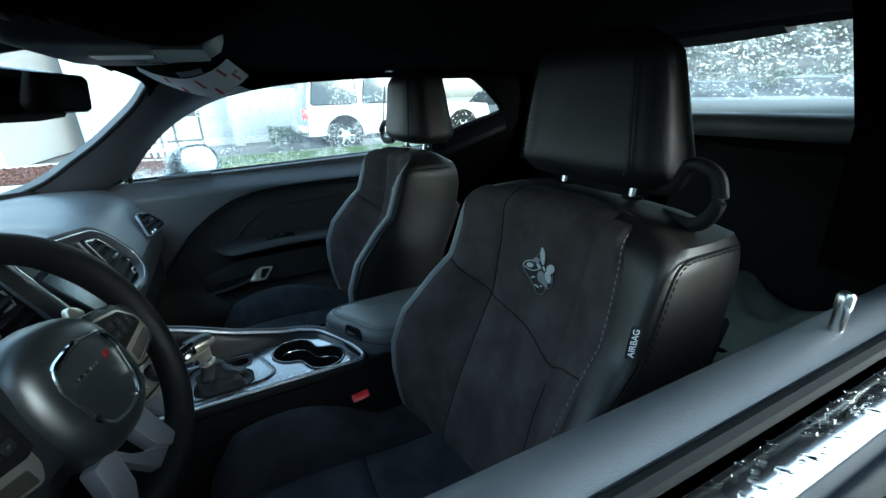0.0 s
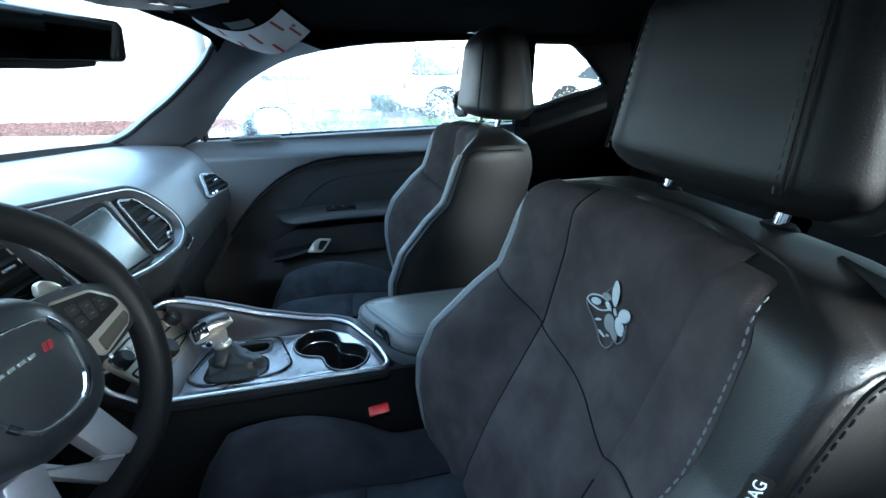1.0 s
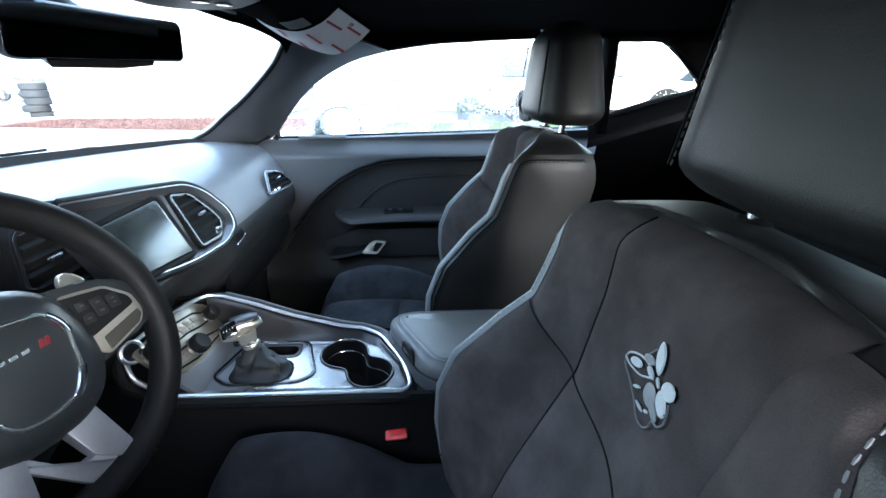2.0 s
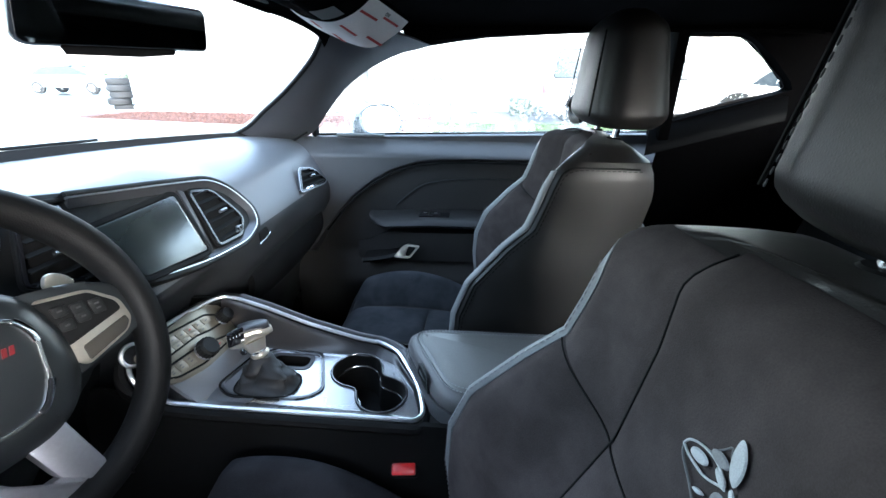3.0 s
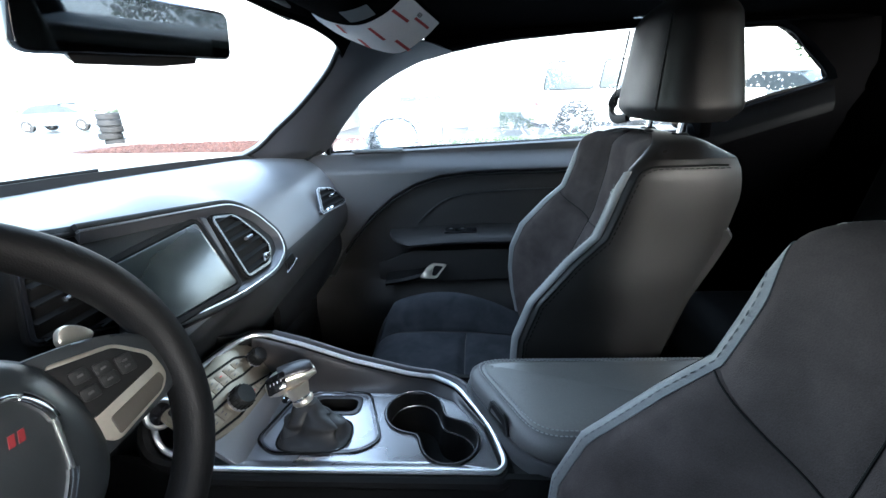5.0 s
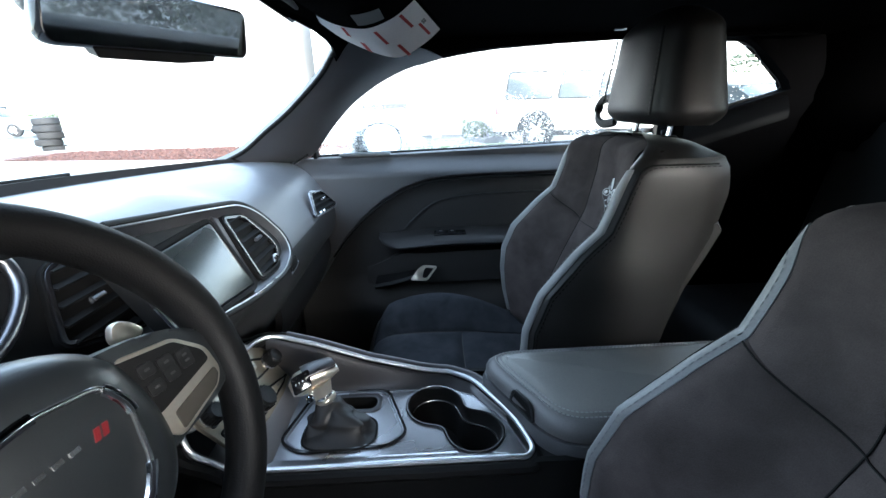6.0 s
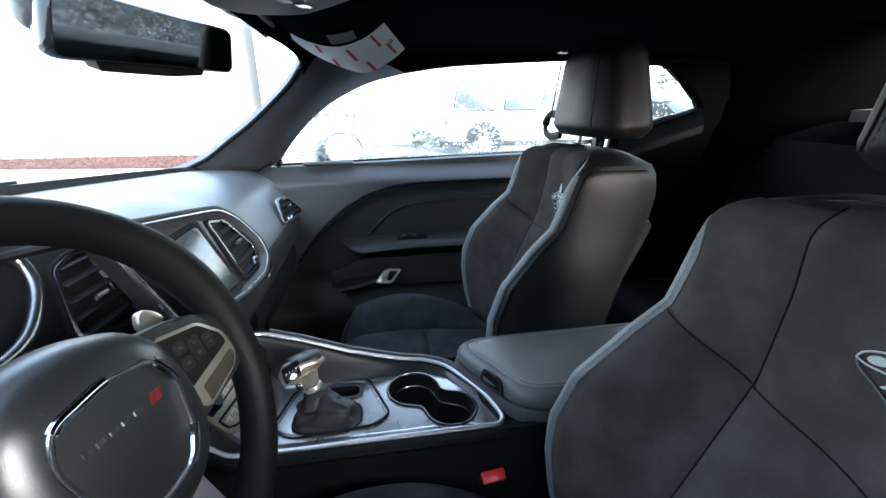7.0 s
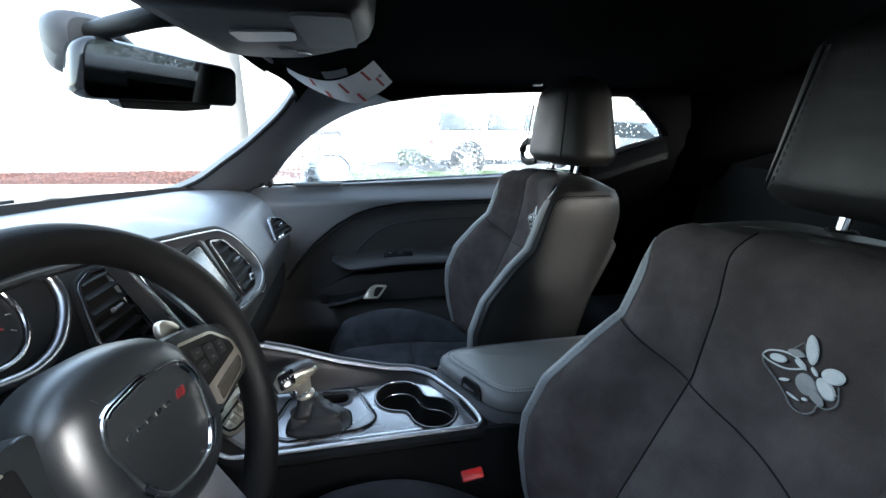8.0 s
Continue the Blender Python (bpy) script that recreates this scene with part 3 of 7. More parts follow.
        z = 0.556 + lift + (0.012 + 0.072 * sstep(0.46, 0.78, a)) * max(0.1, math.cos((x - mid) * (6.5 if x < mid else 8.5 if side < 0 else 6.5))) - 0.10 * max(0, (a - .84) / .16) ** 2.2
        f = max(0.0, (-0.085 - x) / 0.09)
        return z - 0.085 * f ** 2.2
    def cx(t, v):
        front = -0.175 + 0.055 * (abs(v) / .25) ** 3
        return front + (0.36 - front) * t
    rings = []
    for t in steps(0, 1, 26):
        ring = [(cx(t, a * .25), yc + a * .25, cush(a * .25, cx(t, a * .25)) - .004) for a in steps(-1, 1, 26)]
        ring += [(cx(t, a * .25) + 0.02 * (1 - t), yc + a * .235, 0.36) for a in steps(1, -1, 8)]
        rings.append(ring)
    # The driver's base swaps leather for the darker suede that carries its shade.
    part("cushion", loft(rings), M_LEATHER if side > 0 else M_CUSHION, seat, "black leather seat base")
    def pad(v0, v1, t0, t1, puff):
        def at(s, t):
            v, tt = v0 + (v1 - v0) * s, t0 + (t1 - t0) * t
            x = cx(tt, v)
            e, g = min(s, 1 - s) * abs(v1 - v0), min(t, 1 - t) * (t1 - t0) * .53
            r = puff * sstep(-.002, .018, e) * sstep(-.002, .018, g) - .001
            return (x - r * .3 * (tt < .15), yc + v, cush(v, x) + r)
        return sheet(at, steps(0, 1, 18), steps(0, 1, 22), .005, (0, 0, -1))
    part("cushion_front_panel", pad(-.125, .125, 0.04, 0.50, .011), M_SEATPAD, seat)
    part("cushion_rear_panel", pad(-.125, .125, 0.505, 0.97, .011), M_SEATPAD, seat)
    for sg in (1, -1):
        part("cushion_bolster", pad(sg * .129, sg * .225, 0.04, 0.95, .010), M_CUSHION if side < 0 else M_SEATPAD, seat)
    # base, rails
    part("seat_base", rbox((-.08, yc - .21, 0.22), (.36, yc + .21, .37), .02), M_PLASTIC, seat)
    for sg in (1, -1):
        part("seat_rail", rbox((-.15, yc + sg * .17 - .02, 0.185), (.40, yc + sg * .17 + .02, .225), .005), M_DARK, seat)
    # headrest
    rings = []
    for t in steps(0, 1, 22):
        z = 1.108 + 0.195 * t
        slim = .014 * (1 - t) + .022 * t if side < 0 else 0.0
        hw = 0.146 - 0.034 * t - 0.020 * max(0, (.14 - t) / .14) ** 2 - 0.05 * max(0, (t - .80) / .20) ** 2
        dp = 0.080 - 0.026 * t - 0.024 * max(0, (.14 - t) / .14) ** 2 - 0.03 * max(0, (t - .80) / .20) ** 2
        dp -= slim
        xc = 0.487 - 0.006 * t - slim
        ring = []
        for k in range(40):
            th = 2 * math.pi * k / 40
            c, sn = math.cos(th), math.sin(th)
            q = (abs(c) ** 3.0 + abs(sn) ** 3.0) ** (-1 / 3.0)
            ring.append((xc + dp * c * q, yc + hw * sn * q, z))
        rings.append(ring)
    head = part("headrest", loft(rings), M_HEADREST, seat, "black leather headrest")
    for sg in (1, -1):
        seamline = [(0.487 - .006 * t - (0.080 - .026 * t) * .962 - .0005, yc + sg * (0.146 - .034 * t) * .72, 1.108 + .195 * t) for t in steps(.10, .82, 40)]
        part("stitching", stitches(seamline, 0.0085, 0.0055, 0.0010), M_DARKSTITCH, head)
        part("seam", tube([(p[0] + .0008, p[1] + sg * .006, p[2]) for p in seamline], .0016, False, 6), M_DARK, head)
        part("post", tube([(.470, yc + sg * .068, 1.05), (.480, yc + sg * .068, 1.125)], .0062, False, 12), M_CHROME, seat, "chrome headrest post")
        part("post_collar", revolve([(.016, 0), (.016, .006), (.012, .010)], (.474, yc + sg * .068, 1.078), (0, 0, 1), 16), M_DARK, seat)
    # belt guide on the door side
    low, kk = .0, 1.0
    if side < 0:
        loop = smooth_path([(.462, yc - .105, 1.108), (.450, yc - .145, 1.116), (.441, yc - .168, 1.146), (.438, yc - .200, 1.138), (.438, yc - .206, 1.106), (.446, yc - .180, 1.079), (.462, yc - .130, 1.077)], 6)
        part("belt_guide", tube(loop, .0068, False, 10, 1.3), M_PLASTIC, seat, "black plastic belt guide loop")
        return seat
    loop = smooth_path([(x, yc + side * (.110 + (y - .110) * kk), 1.128 + (z - 1.128) * kk - low) for x, y, z in ((.450, .120, 1.104), (.442, .165, 1.098), (.440, .196, 1.108), (.442, .203, 1.130), (.448, .190, 1.152), (.456, .125, 1.154))], 6)
    part("belt_guide", tube(loop, .0065, False, 8, 1.6), M_PLASTIC, seat, "black plastic belt guide loop")
    return seat


DEEP[0], SKEW[0] = .034, .08
front_seat(0.362, 1, "black leather passenger seat with charcoal suede panels and headrest")
DEEP[0], SKEW[0], LEAN[0] = 0.0, 0.0, .20
d_seat = front_seat(-0.357, -1, "black leather driver's seat with suede panels and embroidered emblem")
TO, TU, TV = Vector((.3277, -.5690, .976)), Vector((.75, -.62, -.1)).normalized(), Vector((.22, .05, 1)).normalized()
TN = TU.cross(TV).normalized()
part("side_tag", prism(rounded([(-.006, -.018), (.006, -.018), (.006, .018), (-.006, .018)], .002), TO, TU, TV, .0015), M_LEATHER, d_seat, "black woven airbag tag", False)
word = bpy.data.curves.new("tag_word", 'FONT')
word.body, word.size, word.extrude, word.align_x, word.align_y = "AIRBAG", .0092, .0002, 'CENTER', 'CENTER'
carrier = bpy.data.objects.new("tag_word", word)
letters = bmesh.new()
letters.from_mesh(bpy.data.meshes.new_from_object(carrier))
bpy.data.objects.remove(carrier)
turn_m = Matrix((TV, -TU, TN)).transposed().to_4x4()
letters.transform(Matrix.Translation(TO + TN * .0018) @ turn_m)
part("tag_letters", letters, M_PAPER, d_seat, "white woven word", False)

# ---- passenger door ----
def door_arc(x):
    return lerp_table([(-.36, .60), (-.30, .69), (-.242, .762), (-.19, .815), (-.13, .862), (-.06, .900), (.018, .924), (.10, .933), (.20, .936), (.389, .937), (.70, .94)], x)


def door_y(x, z):
    top = 0.860 - 0.055 * sstep(1.0, .94, z) - 0.02 * sstep(.99, .80, z)
    y = top + 0.035 * sstep(.010, -.012, z - door_arc(x))
    y -= 0.05 * sstep(.62, .48, z)
    y += 0.003 * sstep(.006, -.006, z - (lerp_table([(-.07, .73), (-.066, .762), (-.02, .815), (.037, .851), (.10, .866), (.179, .873), (.351, .878), (.7, .88)], x))) * sstep(-.12, -.02, x)
    return y


def sill_z(x):
    return 0.993 + 0.030 * (x + .35) / 1.0


p_door = thing("passenger_door", (0.1, .88, .35), "black car door with moulded panel, chrome pull and rain-speckled window", "car door")
def door_upper(x, t):
    lo = max(door_arc(x) - .012, .42)
    z = lo + (sill_z(x) - lo) * t
    return (x, door_y(x, z), z)
def door_lower(x, t):
    hi = max(door_arc(x) - .012, .42)
    z = .34 + (hi - .34) * t
    return (x, door_y(x, z), z)
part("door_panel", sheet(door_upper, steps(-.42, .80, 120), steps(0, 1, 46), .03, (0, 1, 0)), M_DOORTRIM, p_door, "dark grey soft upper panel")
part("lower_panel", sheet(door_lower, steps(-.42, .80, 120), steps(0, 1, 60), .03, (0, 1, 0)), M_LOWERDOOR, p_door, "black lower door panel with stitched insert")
part("sill_top", sheet(lambda x, t: (x, .858 + .030 * t, sill_z(x) + .004 * math.sin(math.pi * t)), steps(-.42, .80, 20), steps(0, 1, 6), .02, (0, 0, -1)), M_DOORTRIM, p_door)
part("belt_seal", tube([(x, .888, sill_z(x) + .004) for x in steps(-.36, .80, 20)], .006, False, 8), M_RUBBER, p_door)
arc = [(x, door_y(x, door_arc(x) - .004) - .022, door_arc(x) - .004) for x in steps(-.30, .70, 60)]
part("arc_groove", tube(arc, .0035, False, 6), M_DARK, p_door)
ins = [(x, door_y(x, z) - .0025, z) for x, z in [(-.066, .765), (-.045, .790), (-.01, .822), (.037, .851), (.10, .866), (.179, .873), (.30, .877), (.55, .88)]]
part("insert_seam", tube(smooth_path(ins, 5), .0022, False, 6), M_PILLAR, p_door)
# armrest: a slim shelf that tapers into the panel
rings = []
for x in steps(-.150, .62, 50):
    tip = min(1.0, max(0.0, (x + .155) / .075)) ** .5
    y0, zt = .862, .752 + .012 * sstep(-.15, .1, x)
    d = .150 * tip ** .7 + .012
    h = .022 * tip + .008
    rings.append([(x, y0, zt + .004), (x, y0 - d * .55, zt + .004), (x, y0 - d * .86, zt + .001), (x, y0 - d * .97, zt - h * .25), (x, y0 - d, zt - h * .5), (x, y0 - d * .96, zt - h * .8), (x, y0 - d * .80, zt - h), (x, y0, zt - h * 1.3)])
part("armrest", loft(rings), M_LOWERDOOR, p_door, "black padded armrest")
part("switch_panel", rbox((.03, .735, .762), (.13, .775, .771), .003), M_GLOSS, p_door)
for i in range(2):
    sw = part("window_switch", rbox((.04 + .035 * i, .742, .768), (.062 + .035 * i, .768, .777), .003), M_PLASTIC, p_door)
    part("switch_mark", rbox((.046 + .035 * i, .744, .7772), (.056 + .035 * i, .748, .7778), 0), M_SILVER, sw)
# lower moulding and pull
rings = []
for x in steps(-.20, .62, 34):
    zt = .700 - .012 * sstep(.2, -.2, x) - 0.05 * sstep(-.05, -.2, x)
    d = .03 + .05 * sstep(-.2, .05, x)
    rings.append([(x, .85, zt + .01), (x, .85 - d, zt), (x, .84 - d, zt - .03), (x, .84 - d, zt - .10), (x, .85, zt - .14)])
part("lower_moulding", loft(rings), M_LOWERDOOR, p_door)
pl = rounded([(-.050, -.020), (.004, -.024), (.038, .020), (-.006, .026), (-.024, .016)], .009, 6)
hole = rounded([(-.012, -.014), (.001, -.016), (.026, .014), (.000, .018), (-.006, .008)], .006, 6)
part("pull_cup", prism(inset(pl, -.012), (.0, .790, .650), (1, 0, 0), (0, 0, 1), .004, .002), M_DARK, p_door)
part("door_pull", frame_ring(pl, hole, (.0, .714, .650), (1, 0, .02), (0, .30, .95), .016), M_KNOB, p_door, "satin silver door pull loop")
part("pull_mount", loft([[(x, .80, z + .010), (x, .735, z + .008), (x, .728, z), (x, .735, z - .010), (x, .80, z - .012)] for x, z in ((-.165, .600), (-.12, .606), (-.07, .618), (-.035, .630))]), M_PLASTIC, p_door)
# outer skin
part("outer_skin", rbox((-.62, .905, .28), (.82, .985, .975), .03, 3), M_PAINT, p_door, "black painted door skin")
WIN_TOP = [(-.345, 1.003), (-.27, 1.085), (-.208, 1.144), (-.14, 1.192), (-.065, 1.228), (.0, 1.250), (.068, 1.265), (.15, 1.277), (.226, 1.285), (.38, 1.293), (.53, 1.299), (.72, 1.301)]


def glass_y(z):
    return .885 - .150 * (z - 1.0) / .30 * (0.75 + .25 * (z - 1.0) / .30)


win = sheet(lambda x, t: (x, glass_y(sill_z(x) + (lerp_table(WIN_TOP, x) - sill_z(x)) * t) + .006, sill_z(x) - .01 + (lerp_table(WIN_TOP, x) + .02 - sill_z(x)) * t), steps(-.343, .715, 40), steps(0, 1, 10))
pane = part("window_glass", win, M_WETGLASS, p_door, "rain-speckled clear window glass")
pane.visible_shadow = False


def drops(spots, parent, n=(0, 1, 0), label="beads of rain water"):
    bm = bmesh.new()
    w = Vector(n).normalized()
    u = w.orthogonal().normalized()
    v = w.cross(u)
    for p, r, h, st in spots:
        p = Vector(p)
        rings = [[p + (u * math.cos(k * math.pi / 3.5) + v * math.sin(k * math.pi / 3.5) * st) * r * q + w * h * g for k in range(7)] for q, g in ((1.0, 0), (.8, .6), (.4, .95))]
        rows = [[bm.verts.new(c) for c in ring] for ring in rings]
        for a, b in zip(rows, rows[1:]):
            for i in range(7):
                bm.faces.new((a[i], a[(i + 1) % 7], b[(i + 1) % 7], b[i]))
        bm.faces.new(rows[-1])
        bm.faces.new(rows[0][::-1])
    ob = part("water_drops", bm, M_DROP, parent, label)
    ob["kind"] = "stuff"
    ob.visible_shadow = False
    return ob


rnd = random.Random(5)
spots = []
while len(spots) < 8500:
    x = rnd.uniform(-.33, .70)
    lo, hi = sill_z(x) + .003, lerp_table(WIN_TOP, x)
    if hi <= lo:
        continue
    z = lo + (hi - lo) * rnd.random() ** 1.25
    if noise.noise(Vector((x * 9, z * 14, 3))) < -0.12 + .35 * (rnd.random() - .5):
        continue
    r = rnd.choice((.0007, .0008, .0010, .0013, .0017, .0022))
    spots.append(((x, glass_y(z) + .0075, z), r, r * .55, rnd.uniform(.9, 1.6)))
drops(spots, p_door, (0, 1, .45))
# mirror on the door
mc = Vector((-.140, .985, 1.037))
mn = Vector((.80, -.60, .30)).normalized()
mx = Vector((0, 0, 1)).cross(mn).normalized()
mz = mn.cross(mx)
mirror_ring = lambda k, h: [mc + mx * (.088 * k * math.copysign(abs(math.cos(q)) ** .8, math.cos(q))) + mz * (.053 * k * math.copysign(abs(math.sin(q)) ** .8, math.sin(q))) + mn * h for q in (2 * math.pi * i / 28 for i in range(28))]
mir = part("door_mirror", loft([mirror_ring(.97, .004), mirror_ring(1.10, .008), mirror_ring(1.16, .0), mirror_ring(1.20, -.025), mirror_ring(1.05, -.055), mirror_ring(.80, -.080), mirror_ring(.45, -.092)]), M_PAINT, p_door, "black oval door mirror with wet glass")
part("mirror_glass", loft([mirror_ring(.96, .0045), mirror_ring(.95, .0065)]), M_MIRROR, mir, "mirror glass")
part("mirror_foot", loft([[(-.235 + .045 * math.cos(q), .915 + .020 * math.sin(q), .985) for q in (k * math.pi / 6 for k in range(12))], [(-.200 + .03 * math.cos(q), .965 + .02 * math.sin(q), 1.022) for q in (k * math.pi / 6 for k in range(12))]]), M_PAINT, mir)
drops([(mc + mx * rs_.uniform(-.08, .08) + mz * rs_.uniform(-.045, .045) + mn * .0068, rs_.choice((.001, .0016, .0024)), .0008, 1.2) for rs_ in [random.Random(9)] for i in range(160)], mir, tuple(mn))
part("sill_vent", rbox((-.262, .846, 1.000), (-.10, .874, 1.0085), .003), M_GREYTRIM, p_door, "slim demister vent strip")
part("corner_post", loft([[(-.345, .86, .99), (-.335, .86, .99), (-.335, .895, .99), (-.345, .895, .99)], [(-.345, .86, 1.045), (-.335, .86, 1.05), (-.335, .89, 1.05), (-.345, .89, 1.045)]]), M_DARK, p_door)

# ---- driver door, window wound down ----
d_door = thing("driver_door", (0.2, -.72, .35), "black car door with its window wound down and a lock pin", "car door")
part("door_panel", sheet(lambda x, t: (x, -.715 + .045 * math.sin(math.pi * min(t * 1.2, 1)) ** .5 - .01 * t, .34 + .67 * t), steps(-.42, .80, 30), steps(0, 1, 30), .03, (0, -1, 0)), M_DASH, d_door, "dark grey soft moulded panel")
part("sill_top", sheet(lambda x, t: (x, -.662 - .045 * t, 1.008 + .02 * math.sin(math.pi * (.15 + .6 * t))), steps(-.42, .80, 20), steps(0, 1, 12), .02, (0, 0, -1)), M_DASH, d_door, "smooth grey sill of the door panel")
part("belt_seal", tube([(x, -.716, 1.020) for x in steps(-.42, .80, 20)], .007, False, 8), M_RUBBER, d_door)
part("belt_moulding", tube([(x, -.740, 1.010) for x in steps(-.42, .80, 20)], .014, False, 10, .8), M_SILVER, d_door, "wet bright belt moulding")
part("outer_skin", rbox((-.62, -.850, .28), (.82, -.748, .995), .03, 3), M_PAINT, d_door, "black painted door skin")
part("lock_pin", revolve([(.0055, 0), (.0055, .020), (.0065, .023), (.0065, .034), (.0045, .037)], (.422, -.690, 1.026), (0, 0, 1), 16), M_SILVER, d_door, "silver lock pin")
rs = random.Random(8)
drops([((rs.uniform(-.4, .8), -.740 + rs.uniform(-.012, .010), 1.0215), rs.choice((.0008, .0013, .002)), .0008, rs.uniform(.8, 2.2)) for i in range(420)], d_door, (0, 0, 1))

# ---- car body shell ----
car = thing("car_body", (0.2, 0.05, 0.18), "black two-door car body with dark headliner and raked windshield", "car body")
part("floor_pan", rbox((-1.05, -.80, .16), (1.75, .90, .19), .01), M_CARPET, car, "black carpeted floor")
part("floor_tunnel", rbox((-.60, -.11, .18), (.95, .13, .40), .05, 3), M_CARPET, car)
part("firewall", rbox((-1.06, -.80, .18), (-.98, .90, .96), .01), M_CARPET, car)


def roof_z(x, y):
    yc = (y + .03) / .76
    return 1.352 - .030 * yc * yc - .035 * max(0, (-.02 - x) / .20) ** 2 - .030 * max(0, (x - .90) / .60) ** 2 - .016 * abs(yc) ** 6 + .070 * sstep(.95, 1.38, x) * sstep(.64, .42, abs(y - .03))


def roof_x(x, y, back):
    """The front edge of the roof falls back towards the rounded corners of the windshield."""
    return x + back * sstep(.30, .58, abs(y + .03)) * sstep(.25, -.20, x)


part("headliner", sheet(lambda x, t: (roof_x(x, -.80 + 1.535 * t, .065), -.80 + 1.535 * t, roof_z(x, -.80 + 1.535 * t)), steps(-.215, 1.42, 40), steps(0, 1, 30), .012, (0, 0, 1)), M_HEADLINER, car, "black cloth headliner, its shade put into the colour")
part("roof_skin", sheet(lambda x, t: (roof_x(x, -.84 + 1.615 * t, .105), -.84 + 1.615 * t, roof_z(x, -.84 + 1.615 * t) + .03), steps(-.26, 1.46, 24), steps(0, 1, 20), .015, (0, 0, 1)), M_PAINT, car, "black painted roof")


def rail(side):
    """Roof rail trim over the door glass, and the pillar in front of it, as one swept trim."""
    off = 0.0 if side > 0 else -.16
    Y = lambda y: y * side + (0.0 if side > 0 else -.06)
    low = [(x, Y(glass_y(z) - .012), z + .002) for x, z in WIN_TOP] + [(.90, Y(.700), 1.300), (1.05, Y(.69), 1.296)]
    up = [(x, Y(.700), roof_z(x, Y(.70)) - .004) for x, _, z in low]
    low, up = low[5:], up[5:]
    return loft([[Vector(a), Vector(a) + (Vector(b) - Vector(a)) * .35 + Vector((0, -side * .015, -.004)), Vector(a) + (Vector(b) - Vector(a)) * .7 + Vector((0, -side * .01, .0)), Vector(b), Vector(b) + Vector((0, side * .06, .02)), Vector(a) + Vector((0, side * .035, .010))] for a, b in zip(low, up)])


def pillar(side):
    Y = lambda y: y * side + (0.0 if side > 0 else -.06)
    win_edge = smooth_path([(-.47, .868, .965), (-.41, .864, .985), (-.345, .862, 1.008), (-.27, .838, 1.088), (-.208, .808, 1.146), (-.14, .782, 1.193), (-.065, .760, 1.230), (.0, .745, 1.252), (.07, .730, 1.268)], 5)
    ws_edge = smooth_path([(-.70, .855, .965), (-.60, .815, .995), (-.52, .775, 1.030), (-.43, .725, 1.085), (-.36, .700, 1.130), (-.297, .678, 1.178), (-.235, .645, 1.228), (-.195, .612, 1.270), (-.150, .560, 1.312)], 5)
    rings = []
    for a, b in zip(win_edge, ws_edge):
        a, b = Vector((a.x, Y(a.y), a.z)), Vector((b.x, Y(b.y), b.z))
        m = (a + b) / 2
        out = Vector((-.02, side * .05, .02))
        inn = Vector((.012, -side * .030, .004))
        rings.append([a, a * .75 + b * .25 + inn * .8, m + inn, a * .25 + b * .75 + inn * .7, b, b + out, m + out * 1.2, a + out])
    return loft(rings)


for sd in (1, -1):
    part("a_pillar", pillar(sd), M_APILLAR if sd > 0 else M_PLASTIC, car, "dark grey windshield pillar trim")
    part("roof_rail", rail(sd), M_HEADLINER, car)
    Yw = lambda y: y * sd + (0.0 if sd > 0 else -.06)
    part("glass_border", tube([(p.x - .004, Yw(p.y), p.z + .002) for p in smooth_path([(-.62, .822, .990), (-.52, .775, 1.030), (-.43, .725, 1.085), (-.36, .700, 1.130), (-.297, .678, 1.178), (-.235, .645, 1.228), (-.195, .612, 1.270), (-.150, .560, 1.312)], 5)], .006, False, 8), M_DARK, car, "black glass border")
# corner of the header above the windshield
part("header_trim", sheet(lambda y, t: (-.225 + .06 * t + .06 * max(0, (abs(y - .06) - .45) / .12) ** 2, y, lerp_table([(-.6, 1.275), (-.45, 1.302), (0, 1.314), (.12, 1.314), (.5, 1.302), (.62, 1.275)], y) + .012 * math.sin(t * math.pi) + .006 * t), steps(-.46, .40, 40), steps(0, 1, 6), .02, (-.3, 0, 1)), M_HEADLINER, car)
# rounded upper corners of the glass, where the header turns down into the pillar
for sd in (1, -1):
    Yw = lambda y: y * sd + (0.0 if sd > 0 else -.06)
    bend = smooth_path([(-.246, .215, 1.318), (-.228, .293, 1.310), (-.214, .364, 1.301), (-.195, .444, 1.291), (-.185, .531, 1.277), (-.188, .595, 1.262), (-.198, .630, 1.250), (-.222, .655, 1.234)], 5)
    def corner(i, t):
        p = bend[int(i)]
        k = sstep(.46, .62, p.y)
        way = Vector((.085, 0, .046)).lerp(Vector((.070, .085, .030)), k)
        return (p.x + way.x * t, Yw(p.y + way.y * t), p.z + .004 + way.z * t ** .7)
    part("header_corner", sheet(corner, list(range(len(bend))), steps(0, 1, 7), .012, (-.6, 0, .6)), M_HEADLINER, car, "black trim round the corner of the windshield")
# windshield
def ws(t, s):
    top = Vector((-.225 + .055 * (2 * s - 1) ** 4, -.555 + 1.17 * s, 1.318 - .045 * abs(2 * s - 1) ** 3))
    bot = Vector((-1.08 + .46 * abs(2 * s - 1) ** 3, -.76 + 1.66 * s, .972))
    p = bot + (top - bot) * t
    p.z += .03 * math.sin(math.pi * t)
    return p
g = part("windshield", sheet(ws, steps(0, 1, 14), steps(0, 1, 24)), M_GLASS, car, "clear raked windshield glass")
g.visible_shadow = False
part("windshield_band", sheet(lambda s, t: ws(.0 + .018 * t, s) + Vector((0, 0, -.004)), steps(0, 1, 40), steps(0, 1, 2), .003, (0, 0, -1)), M_DARK, car, "black border at the glass foot")
